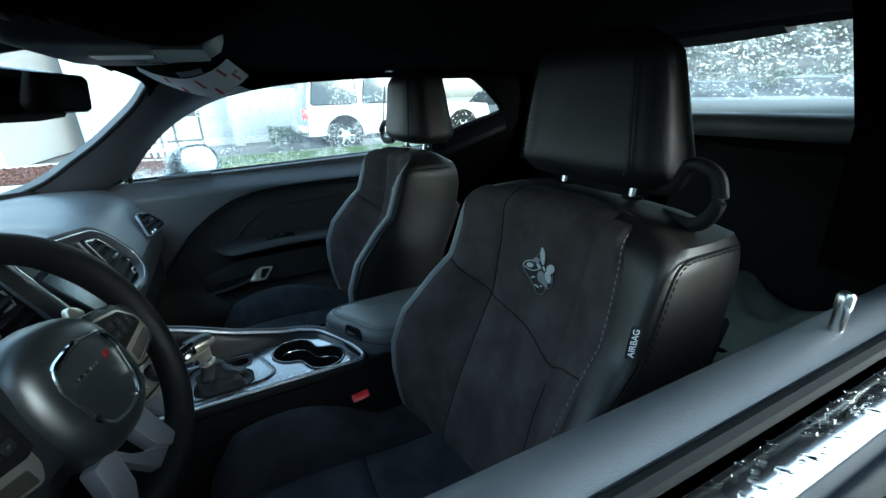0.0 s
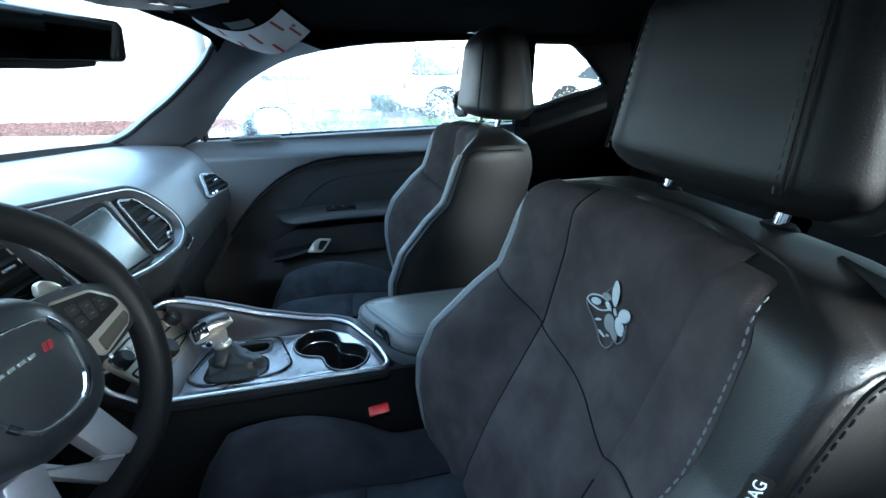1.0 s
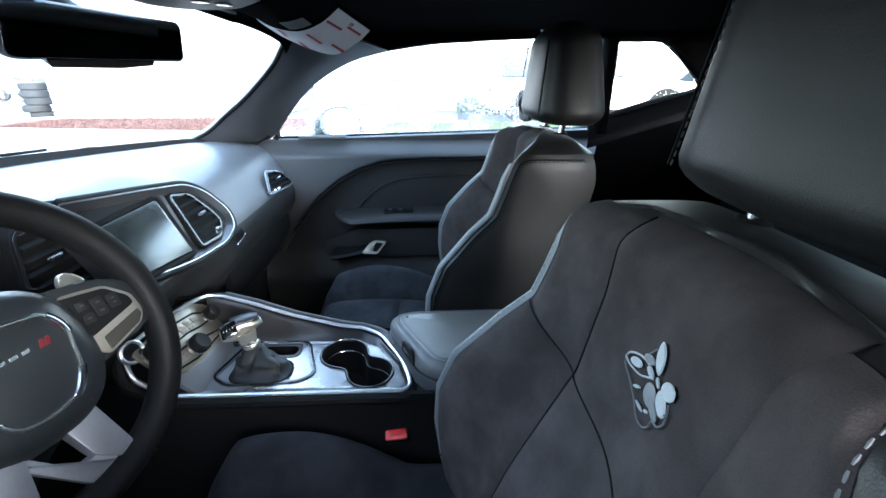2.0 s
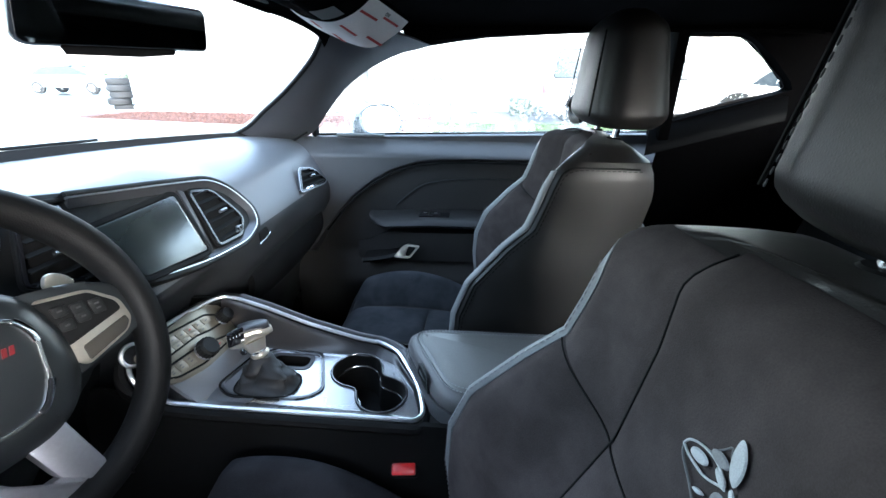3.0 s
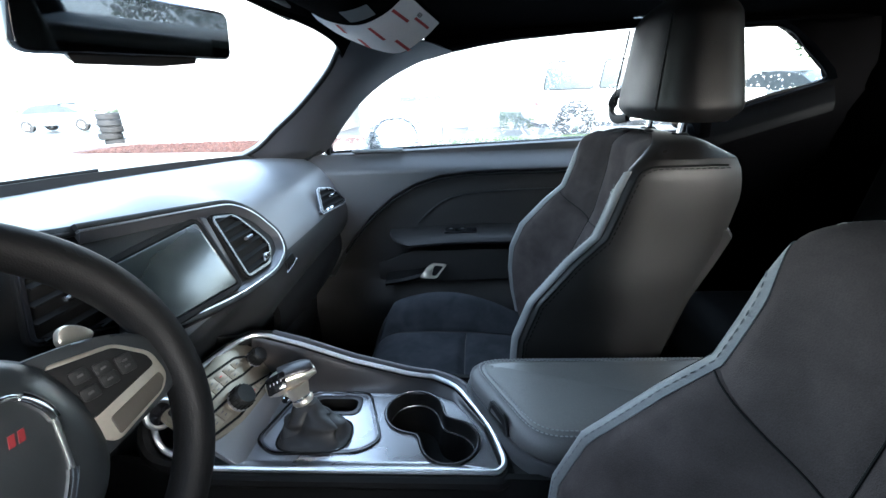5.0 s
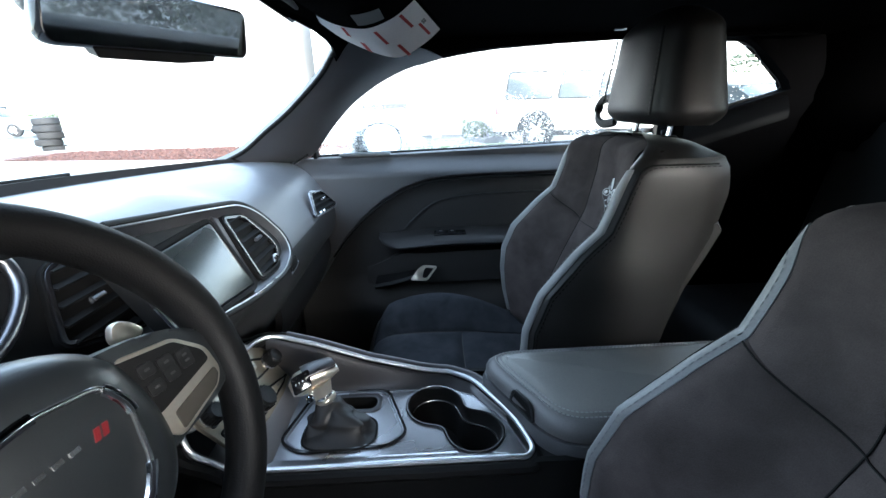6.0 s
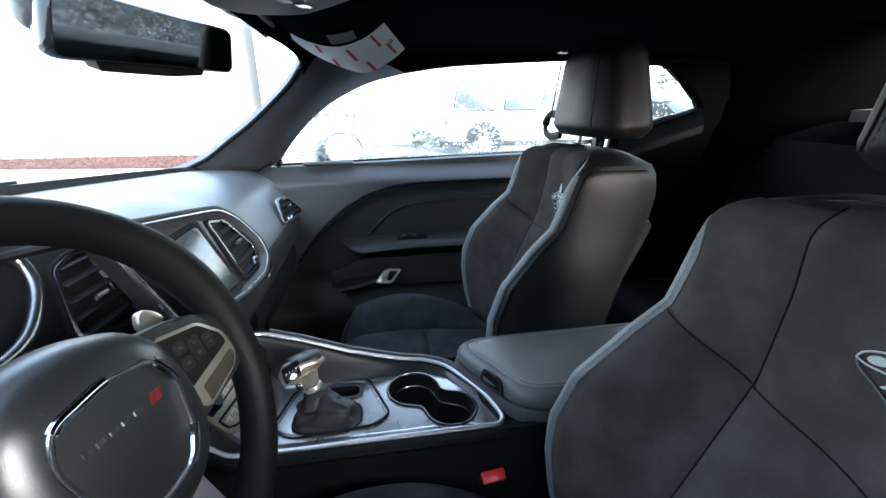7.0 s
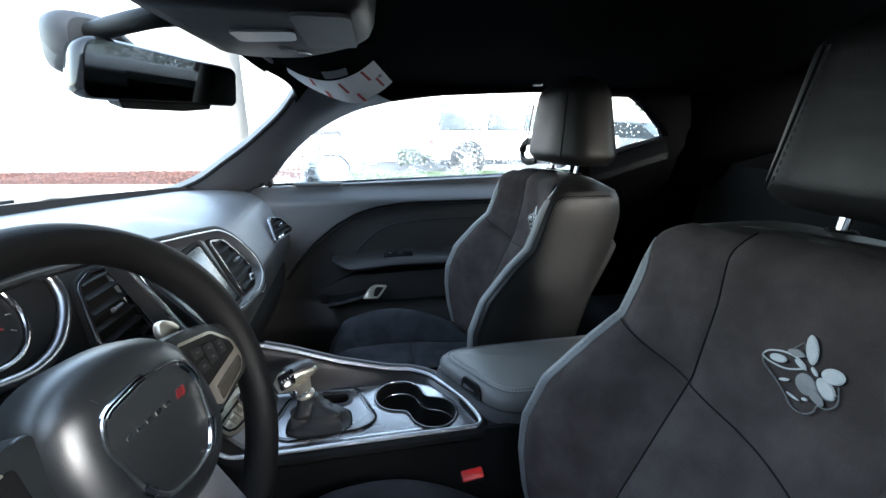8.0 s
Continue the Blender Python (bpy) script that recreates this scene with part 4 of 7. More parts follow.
part("cowl", sheet(lambda s, t: ws(0, s) + Vector((-.20 * t - .02, 0, -.035 - .025 * t)), steps(0, 1, 30), steps(0, 1, 6), .02, (0, 0, -1)), M_DARK, car, "black plastic cowl")
part("hood", sheet(lambda s, t: (-1.22 - 1.15 * t + .30 * abs(2 * s - 1) ** 4 * (1 - t), -.80 + 1.72 * s, .925 - .05 * t - .11 * abs(2 * s - 1) ** 4 + .035 * math.exp(-((s - .5) / .16) ** 2)), steps(0, 1, 26), steps(0, 1, 16), .02, (0, 0, -1)), M_PAINT, car, "wet black hood")
for k, (y0, y1, x0, x1) in enumerate(((-.62, .05, -1.06, -1.10), (.02, .66, -1.10, -.93))):
    wp = part("wiper", tube([(x0 + (x1 - x0) * t - .02, y0 + (y1 - y0) * t, 1.004 - .018 * abs(t - .5) + .002 * k) for t in steps(0, 1, 12)], .0035, False, 6, 1.4), M_DARK, car, "black wiper blade")
    part("wiper_arm", tube([(x0 - .10, (y0 + y1) / 2 - .30, .955), (x0 - .06, (y0 + y1) / 2 - .1, 1.002), ((x0 + x1) / 2 - .02, (y0 + y1) / 2, 1.010)], [.005, .004, .003], False, 6), M_DARK, wp)
# quarter windows and rear
QW = [(.66, 1.035), (.70, 1.299), (.876, 1.298), (.953, 1.246), (1.015, 1.170), (.784, 1.096), (.735, 1.080)]


def side_trim(sd):
    """Inner quarter panel with the window's hole, as strips round it."""
    Y = lambda y: y * sd + (0.0 if sd > 0 else -.06)
    ring = [(.740, 1.073), (.803, 1.093), (.92, 1.128), (1.020, 1.157), (1.049, 1.166), (1.038, 1.188), (.978, 1.246), (.928, 1.284), (.898, 1.300), (.82, 1.302), (.722, 1.302)]
    outr = [(.735, .40), (.90, .40), (1.30, .40), (1.60, .60), (1.66, .95), (1.60, 1.10), (1.40, 1.24), (1.20, 1.30), (1.05, 1.322), (.85, 1.332), (.70, 1.335)]
    yi = lambda x, z: Y(.785 - .05 * sstep(1.0, 1.10, z) - .02 * sstep(.9, 1.6, x))
    mids = [((a[0] * .8 + b[0] * .2), (a[1] * .8 + b[1] * .2)) for a, b in zip(ring, outr)]
    rows = [[(p[0], yi(*p) + sd * .05, p[1]) for p in ring], [(p[0], yi(*p), p[1]) for p in ring], [(p[0], yi(*p) - sd * .018, p[1]) for p in mids], [(p[0], yi(*p), p[1]) for p in outr], [(p[0], yi(*p) + sd * .09, p[1]) for p in outr]]
    return loft(rows, False, False)


def quarter_ledge(sd):
    """Sloping ledge under the quarter window, rolling down into the panel."""
    Y = lambda y: y * sd + (0.0 if sd > 0 else -.06)
    edge_l = [(.705, 1.062), (.740, 1.071), (.803, 1.091), (.92, 1.126), (1.020, 1.155), (1.050, 1.163)]
    def at(u, t):
        x = .705 + .345 * u
        z = lerp_table(edge_l, x)
        return (x - .02 * t, Y(.752 - .056 * t), z - .046 * t ** 1.7 - .008 * t)
    return sheet(at, steps(0, 1, 20), steps(0, 1, 10), .02, (0, 0, -1))


for sd in (1, -1):
    part("quarter_ledge", quarter_ledge(sd), M_LEDGE, car, "ledge under the quarter window, its shade put into a near-black colour")
    part("quarter_trim", side_trim(sd), M_REARTRIM, car, "black quarter panel trim, darkened for the shade it lies in")
    Y = lambda y: y * sd + (0.0 if sd > 0 else -.06)
    q = part("quarter_window", sheet(lambda t, s: (.69 + .38 * t, Y(.785 - .02 * s), 1.05 + .27 * s), steps(0, 1, 4), steps(0, 1, 4)), M_GLASS, car, "rain-speckled fixed side glass")
    q.visible_shadow = False
    part("quarter_seal", tube(smooth_path([(x, Y(.745) + sd * .02, z) for x, z in ((.740, 1.077), (.92, 1.132), (1.045, 1.168), (.978, 1.243), (.915, 1.294), (.82, 1.299), (.722, 1.299))], 5), .005, False, 6), M_RUBBER, car)
    part("body_side", rbox((.80, (.90 if sd > 0 else -.83), .25), (2.15, (.985 if sd > 0 else -.74), 1.00), .03, 3), M_PAINT, car)
    part("fender", rbox((-2.35, (.88 if sd > 0 else -.84), .25), (-.62, (.98 if sd > 0 else -.74), .90), .04, 3), M_PAINT, car)
    part("b_pillar", rbox((.715, (.70 if sd > 0 else -.86), 1.03), (.745, (.80 if sd > 0 else -.76), 1.31), .006), M_HEADLINER, car)
qd = []
while len(qd) < 420:
    x, z = rnd.uniform(.72, 1.05), rnd.uniform(1.08, 1.30)
    r = rnd.choice((.001, .0014, .002, .0026))
    qd.append(((x, .785 - .02 * (z - 1.05) / .27 + .002, z), r, r * .5, rnd.uniform(.9, 1.5)))
drops(qd, car, (0, 1, .3))
# rear glass, shelf and closing panels
def rear_glass(t, s):
    return Vector((1.68 - .28 * t, -.56 + .98 * s, 1.176 + .222 * t - .05 * (2 * s - 1) ** 4 * t))
rg = part("rear_window", sheet(rear_glass, steps(0, 1, 6), steps(0, 1, 10)), M_WETGLASS, car, "rear glass streaked with rain")
rg.visible_shadow = False
rd = []
for i in range(1100):
    t, s = rnd.random(), rnd.random()
    p = rear_glass(t, s)
    r = rnd.choice((.0015, .0022, .003, .0042))
    rd.append((p + Vector((.003, 0, .004)), r, r * .5, rnd.uniform(.8, 1.8)))
drops(rd, car, (.42, 0, .9))
part("parcel_shelf", sheet(lambda x, t: (x, -.60 + 1.03 * t, 1.160 + .05 * (x - 1.3)), steps(1.24, 1.72, 6), steps(0, 1, 10), .03, (0, 0, -1)), M_GREYTRIM, car, "light grey rear parcel shelf")
def head_z(y):
    return 1.388 - .06 * ((y - .03) / .66) ** 4
part("rear_header", loft([[(1.30, y, head_z(y)), (1.38, y, head_z(y) - .016), (1.42, y, head_z(y) + .010), (1.30, y, head_z(y) + .022)] for y in steps(-.66, .72, 16)]), M_HEADLINER, car)
part("brake_light", loft([[(1.43, y, 1.366), (1.39, y, 1.358 - .006 * math.sin(math.pi * (y + .11) / .41)), (1.34, y, 1.384), (1.42, y, 1.386)] for y in steps(-.11, .30, 10)]), M_DARK, car, "black centre brake light housing")
part("belt_pillar", loft([[(.60, -.80, 1.00), (.60, -.60, 1.02), (.72, -.585, 1.02), (.76, -.80, 1.00)], [(.61, -.80, 1.15), (.615, -.592, 1.18), (.72, -.580, 1.18), (.76, -.80, 1.15)], [(.60, -.80, 1.33), (.61, -.555, 1.335), (.72, -.545, 1.335), (.76, -.80, 1.33)]]), M_HEADLINER, car, "black pillar trim behind the driver's door")
for sd in (1, -1):
    part("rocker_sill", rbox((-1.0, (.80 if sd > 0 else -.78), .16), (1.70, (.93 if sd > 0 else -.66), .40), .02), M_PLASTIC, car)
    part("kick_panel", rbox((-1.02, (.84 if sd > 0 else -.74), .18), (-.36, (.90 if sd > 0 else -.68), .97), .01), M_CARPET, car)
part("trunk_lid", rbox((1.66, -.70, .80), (2.25, .86, 1.140), .05, 3), M_PAINT, car)
for sd in (1, -1):
    Yp = lambda y: y if sd > 0 else -.06 - y
    # Made thick to keep daylight off the rear; the cloth colour holds shade too.
    part("c_pillar", loft([[(x, Yp(yi), z1), (x, Yp(yi + .01), z0), (x, Yp(yo), z0), (x, Yp(yo), z1)] for x, yi, yo, z0, z1 in ((1.09, .742, .80, 1.00, 1.345), (1.20, .60, .80, 1.00, 1.375), (1.30, .50, .80, 1.00, 1.395), (1.45, .43, .80, 1.00, 1.385), (1.70, .42, .80, 1.00, 1.19))]), M_HEADLINER, car, "black rear pillar trim, thickened to block light and darkened for shade")
part("rear_bulkhead", rbox((1.60, -.70, .20), (1.66, .86, 1.14), .01), M_CARPET, car)

# ---- rear bench ----
bench = thing("rear_bench", (1.1, .06, .30), "black leather rear bench seat in shadow", "car seat")
# Backrests and cushions take a matt black that stands for the bench's shadow.
for yb, nm in ((-.28, "rear_backrest"), (.40, "rear_backrest")):
    rings = []
    for t in steps(0, 1, 14):
        z, xc = .56 + .54 * t, 1.16 + .09 * t
        hw = .31 - .05 * max(0, (t - .8) / .2) ** 2
        ring = []
        for k in range(28):
            th = 2 * math.pi * k / 28
            c, s = math.cos(th), math.sin(th)
            q = (abs(c) ** 4 + abs(s) ** 4) ** -.25
            ring.append((xc + (.07 - .02 * t) * c * q, yb + hw * s * q, z + .03 * c * (t > .9)))
        rings.append(ring)
    part(nm, loft(rings), M_DARK, bench)
    part("rear_cushion", rbox((.72, yb - .31, .38), (1.20, yb + .31, .60), .06, 4), M_DARK, bench)
part("rear_top_roll", loft([[(1.20 + .045 * math.cos(a), y, 1.130 + .032 * math.sin(a)) for a in (k * math.pi / 8 for k in range(16))] for y in steps(-.52, .10, 14)]), M_PALELEATHER, bench, "grey top edge of the rear backrest")
def cloth(u, v):
    x, y = .80 + .46 * u, -.52 + .44 * v
    z = .70 + .055 * noise.noise(Vector((x * 6, y * 9, 2))) + .05 * math.sin(u * 3.1) + .022 * noise.noise(Vector((x * 17, y * 14, 5))) - .07 * max(0, .12 - min(v, 1 - v)) / .12
    return (x + .02 * math.sin(y * 20), y, z)
tagged(part("cloth_cover", sheet(cloth, steps(0, 1, 36), steps(0, 1, 36), .012, (0, 0, -1)), M_CLOTH), "crumpled grey-green cloth cover lying on the rear seat", "cloth")
bx = thing("storage_bag", (1.0, -.30, .60), "dark fabric bag under a cloth on the rear seat", "bag")
part("bag_body", rbox((.80, -.50, .595), (1.24, -.10, .70), .03, 3), M_CARPET, bx)
part("bag_trim", tube([(.795, -.50 + .4 * t, .66 + .01 * math.sin(t * 9)) for t in steps(0, 1, 16)], .004, False, 6), M_SILVER, bx)

# ---- dashboard ----
dash = thing("dashboard", (-.45, .06, .45), "dark grey soft-touch dashboard with chrome-lined centre bezel", "dashboard")
PROFILE = [(-1.02, .955), (-.97, .980), (-.85, .992), (-.70, 1.000), (-.58, 1.006), (-.48, 1.006), (-.41, .998), (-.36, .980), (-.325, .955), (-.295, .915), (-.272, .880), (-.262, .845), (-.268, .800), (-.300, .750), (-.345, .690), (-.39, .60), (-.42, .48), (-.46, .36)]
prof = smooth_path([(a, 0, b) for a, b in PROFILE], 4)
def dash_at(y):
    bow = -.02 * ((y - .05) / .8) ** 2
    out = []
    for p in prof:
        x, z = p.x, p.z
        f = sstep(-1.0, -.5, x)
        # the top rises into a hood over the gauges and stays level to the passenger's side
        hump = .052 * math.exp(-((y + .37) / .17) ** 4) * sstep(-.75, -.48, x) * sstep(.86, .95, z)
        lift = .030 * sstep(.34, .16, y) * sstep(-.62, -.40, x) * sstep(.86, .98, z)
        x2 = x if x > -.62 else -.62 + (x + .62) * (1 - .75 * abs((y - .06) / .83) ** 3)
        x2 -= .050 * sstep(-.020, -.050, y) * sstep(.84, .92, z) * sstep(-.60, -.42, x)
        x2 -= .045 * sstep(.23, .10, abs(y)) * sstep(.875, .80, z) * sstep(-.5, -.3, x)
        out.append((x2 + bow * (x > -.6), y, z + max(hump, lift) - .012 * abs((y - .06) / .8) ** 4))
    return out
def foot_x(y):
    return lerp_table([(-.70, -.62), (-.62, -.76), (-.45, -.90), (-.20, -.95), (.0, -.97), (.3, -.955), (.4, -.92), (.5, -.87), (.6, -.79), (.7, -.70), (.77, -.62), (.82, -.52)], y)
part("glass_foot", sheet(lambda y, t: (foot_x(y) + .012 - .016 * t, y, .986 + .024 * t), steps(-.69, .82, 70), steps(0, 1, 3), .006, (-1, 0, 0)), M_DARK, dash, "black border along the foot of the glass")
# Below this row the pad's plastic turns darker, as painted shade under the overhang.
ROW = min(i for i, p in enumerate(prof) if p.x > -.4 and p.z < .872)
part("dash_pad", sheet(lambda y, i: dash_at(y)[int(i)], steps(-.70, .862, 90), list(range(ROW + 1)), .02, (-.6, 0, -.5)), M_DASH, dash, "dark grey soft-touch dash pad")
part("lower_dash", sheet(lambda y, i: dash_at(y)[int(i)], steps(-.70, .862, 90), list(range(ROW, len(prof))), .02, (-.9, 0, -.2)), M_LOWERDASH, dash, "lower face of the dashboard, its shade put into a darker grey")
BU, BV = Vector((0, 1, 0)), Vector((-.475, 0, .88))
BW = BU.cross(BV)
BO = Vector((-.246, 0, .881)) - BW * .018
# bezel outline in (y, up the face)
bez = [(.262, .006), (.282, .045), (.252, .108), (.208, .140), (.100, .158), (.0, .173), (-.078, .185), (-.076, .040), (-.03, .018), (.08, -.004), (.20, -.012)]
bezo = rounded(bez, [.03, .04, .05, .05, .04, .04, .02, .03, .04, .05, .03], 5)
DEP = .020
part("bezel", prism(bezo, BO, BU, BV, DEP, .004), M_PLASTIC, dash, "black centre bezel")
part("cluster_surround", prism(rounded([(.01, .01), (.02, .175), (-.060, .190), (-.16, .205), (-.62, .205), (-.62, .01)], .01), BO - BW * .042, BU, BV, .006), M_DARK, dash, "black panel round the instruments")
def band_along(outer, inner, h0, h1):
    """An open raised band between two runs of points on the bezel's face."""
    Q = lambda p, h: BO + BU * p[0] + BV.normalized() * p[1] + BW.normalized() * h
    return loft([[Q(a, h0), Q(a, h1 - .001), Q((a[0] * .8 + b[0] * .2, a[1] * .8 + b[1] * .2), h1), Q((a[0] * .2 + b[0] * .8, a[1] * .2 + b[1] * .8), h1), Q(b, h1 - .001), Q(b, h0)] for a, b in zip(outer, inner)])
cyc = list(zip(bezo, inset(bezo, .0075), inset(bezo, .0100), inset(bezo, .0106), inset(bezo, .021)))
turn = max(i for i in range(len(cyc)) if cyc[i][0][0] < -.060) + 1
cyc = [c for c in cyc[turn:] + cyc[:turn] if c[0][0] > -.060]
part("bezel_rim", band_along([c[0] for c in cyc], [c[1] for c in cyc], DEP - .002, DEP + .0110), M_PLASTIC, dash, "black outer lip of the bezel")
part("bezel_trim", band_along([c[1] for c in cyc], [c[2] for c in cyc], DEP - .002, DEP + .0105), M_TRIMLINE, dash, "thin bright chrome bezel line")
def sloped_band(outer, inner, h0, h1, foot):
    """A band that falls from its outer to its inner run."""
    Q = lambda p, h: BO + BU * p[0] + BV.normalized() * p[1] + BW.normalized() * h
    return loft([[Q(a, foot), Q(a, h0), Q(((a[0] + b[0]) / 2, (a[1] + b[1]) / 2), h0 * .4 + h1 * .6), Q(b, h1), Q(b, foot)] for a, b in zip(outer, inner)])
part("bezel_lip", sloped_band([c[3] for c in cyc], [c[4] for c in cyc], DEP + .0100, DEP + .0008, DEP - .002), M_BEZEL, dash, "satin graphite inner frame")
# the glass stands a few degrees steeper than its bezel
SV = (BV.normalized() + BW.normalized() * -.085).normalized()
SW = BU.cross(SV)
SV0 = BW * (DEP + .0125)
scr = rounded([(-.062, .125), (.108, .128), (.085, .022), (-.045, .036)], .006, 4)
part("touchscreen", prism(scr, BO + SV0 - SW * .012, BU, SV, .015, .001), M_SCREEN, dash, "dark glossy touchscreen, switched off")
scf = inset(scr, -.010)
part("screen_surround", frame_ring(scf, inset(scf, .009), BO + SV0 - SW * .011, BU, SV, .0145), M_DARK, dash)
part("screen_bar", prism(rounded([(.096, .016), (.106, .012), (.134, .128), (.122, .136)], .003, 3), BO + BW * (DEP - .001), BU, BV, .006, .002), M_SATINBLACK, dash, "satin black bar beside the screen")
part("bezel_brow", prism(rounded([(-.36, .200), (-.20, .190), (-.12, .180), (-.046, .169), (-.046, .181), (-.12, .193), (-.20, .203), (-.36, .214)], .003, 2), BO + BW * (DEP - .010), BU, BV, .0145, .002), M_PLASTIC, dash, "black brow over the instruments")
part("brow_trim", tube([BO + BW * (DEP + .003) - BV.normalized() * .006 + BU * a + BV.normalized() * b for a, b in ((-.065, .182), (-.12, .191), (-.20, .201), (-.36, .212))], .0018, False, 8), M_SATINBLACK, dash, "satin black line")
part("bezel_bar", prism(rounded([(-.075, .040), (-.067, .038), (-.070, .168), (-.077, .170)], .002, 2), BO + BW * (DEP - .001), BU, BV, .005, .002), M_SILVER, dash, "satin silver bar beside the screen")
def vent(outline, o, u, v, parent, slats, rim=None):
    u, v = Vector(u).normalized(), Vector(v).normalized()
    w = u.cross(v)
    op = rounded(outline, .012, 4)
    vt = part("air_vent", frame_ring(op, inset(op, .006), o, u, v, .008), M_GLOSS, parent, "black louvred air vent")
    part("vent_rim", frame_ring(inset(op, -.003), op, o, u, v, .0065), rim or M_SATINBLACK, vt)
    part("vent_back", prism(inset(op, .003), Vector(o) - w * .0, u, v, .0015), M_DARK, vt)
    bs = [p[1] for p in outline]
    b0, b1 = min(bs), max(bs)
    for i in range(slats):
        b = b0 + (b1 - b0) * (i + .7) / (slats + .4)
        cuts = []
        for p, q in zip(outline, outline[1:] + outline[:1]):
            if (p[1] - b) * (q[1] - b) < 0:
                cuts.append(p[0] + (q[0] - p[0]) * (b - p[1]) / (q[1] - p[1]))
        if len(cuts) < 2:
            continue
        a0, a1 = min(cuts) + .008, max(cuts) - .008
        c = Vector(o)
        P = lambda a, bb, h: c + u * a + v * bb + w * h
        part("slat", loft([[P(a, b - .0035, .009), P(a, b - .0015, .010), P(a, b + .005, .003), P(a, b + .003, .002)] for a in (a0, a1)]), M_DARK, vt)
    am = sum(p[0] for p in outline) / len(outline)
    bmid = (b0 + b1) / 2
    c = Vector(o) + u * am + v * bmid
    part("vent_tab", loft([[c + u * (s * .009) + v * (.003 * math.cos(k * math.pi / 4)) + w * (.010 + .004 * math.sin(k * math.pi / 4)) for k in range(8)] for s in (-1, 1)]), M_SATIN, vt)
    return vt
vent([(.140, .128), (.198, .114), (.226, .058), (.229, .036), (.196, .010), (.121, .015)], BO + BW * DEP, BU, BV, dash, 6, M_DARK)
part("vent_control", prism(rounded([(.178, .020), (.198, .017), (.212, .028), (.190, .032)], .003, 3), BO + BW * (DEP + .0075), BU, BV, .0025, .0008), M_DARKCHROME, dash, "small vent control plate")
for a_ in (.189, .198):
    part("vent_wheel", rbox((-.0022, -.003, 0), (.0022, .003, .003), .0008, 1, Matrix.Translation(BO + BW * (DEP + .0088) + BU * a_ + BV.normalized() * .0245) @ BW.normalized().to_track_quat('Z', 'Y').to_matrix().to_4x4()), M_DARK, dash)
vent([(-.096, .168), (-.060, .177), (-.026, .172), (-.040, .062), (-.138, .094)], BO - BW * .035, BU, BV, dash, 6, M_DARK)
# instrument binnacle
GP = BO - BW * .030
def on_cluster(y, z, h=0.0):
    """A point of the tilted instrument face at lateral y and height z."""
    b = (z - GP.z) / BV.z
    return GP + BU * y + BV * b + BW * h
right = [(-.150, 1.062), (-.130, 1.044), (-.118, 1.026), (-.122, 1.006), (-.141, .986), (-.175, .967), (-.213, .961), (-.247, .966), (-.300, .978)]
loop = right + [(-.74 - y, z) for y, z in right[::-1]] + [(-.56, 1.072), (-.47, 1.080), (-.37, 1.084), (-.27, 1.080), (-.18, 1.072)]
loop = [(p.x, p.y) for p in smooth_path([(y, z, 0) for y, z in loop], 4, True)]
part("cluster_face", loft([[on_cluster(y, z, h) for y, z in loop] for h in (-.008, -.004)]), M_DARK, dash, "black instrument face")
part("cluster_ring", tube([on_cluster(y, z, .002) for y, z in loop], .0065, True, 10), M_DARKCHROME, dash, "satin grey ring round the instruments")
for k, (yy, rr) in enumerate(((-.226, .050), (-.514, .050))):
    gc = on_cluster(yy, 1.020, -.0035)
    gz = part("gauge", revolve([(rr, 0), (rr, .004), (rr - .004, .005), (rr - .008, .002), (.004, .0015)], gc, tuple(BW), 36), M_DARK, dash, "round black gauge")
    part("gauge_ring", tube([gc + (BU * math.cos(q) + BV.normalized() * math.sin(q)) * rr + BW.normalized() * .006 for q in (2 * math.pi * i / 36 for i in range(36))], .0022, True, 8), M_DARKCHROME, gz, "dark chrome gauge ring")
    part("gauge_needle", tube([gc + BW * .006, gc + BW * .006 + BU * .02 - BV * .02], .0012, False, 6), M_BADGERED, gz)
    for i in range(11):
        q = radians(-40 + 26 * i)
        d = BU * math.cos(q) + BV.normalized() * math.sin(q)
        part("gauge_mark", tube([gc + d * (rr - .013) + BW * .004, gc + d * (rr - .008) + BW * .004], .0006, False, 5), M_STITCH, gz)
part("ignition_ring", revolve([(.019, 0), (.019, .005), (.0165, .007), (.014, .005), (.014, 0)], (-0.275, -0.082, 0.807), (.9, -.3, .3), 28), M_EDGE, dash, "bright ring of the ignition switch")
part("ignition_switch", revolve([(.014, 0), (.0135, .003), (.001, .004)], (-0.275, -0.082, 0.807), (.9, -.3, .3), 24), M_GLOSS, dash)
# passenger-side vent, glovebox
vent([(0.016, 0.034), (0.078, 0.02), (0.103, -0.028), (0.086, -0.034), (-0.043, -0.032)], (-.2895, .600, .907), (.16, .987, 0), (-0.565, 0.092, 0.820), dash, 4, M_DARKCHROME)
for a_ in (-.018, .004):
    part("vent_button", prism(rounded([(a_, -.0315), (a_ + .017, -.0315), (a_ + .017, -.0255), (a_ + .002, -.0255)], .0015, 2), Vector((-.2895, .600, .907)) + Vector((.81, -.13, .57)) * .0085, Vector((.16, .987, 0)).normalized(), Vector((-0.565, 0.092, 0.820)).normalized(), .0015, .0004), M_SILVER, dash, "small silver vent button")
part("glovebox_lid", sheet(lambda y, t: (-.290 - .10 * t * t + .03 * math.sin(math.pi * t) - .02 * ((y - .5) / .25) ** 2, y, .800 - .20 * t), steps(.28, .74, 12), steps(0, 1, 12), .015, (-1, 0, 0)), M_DARK, dash, "black glovebox lid")
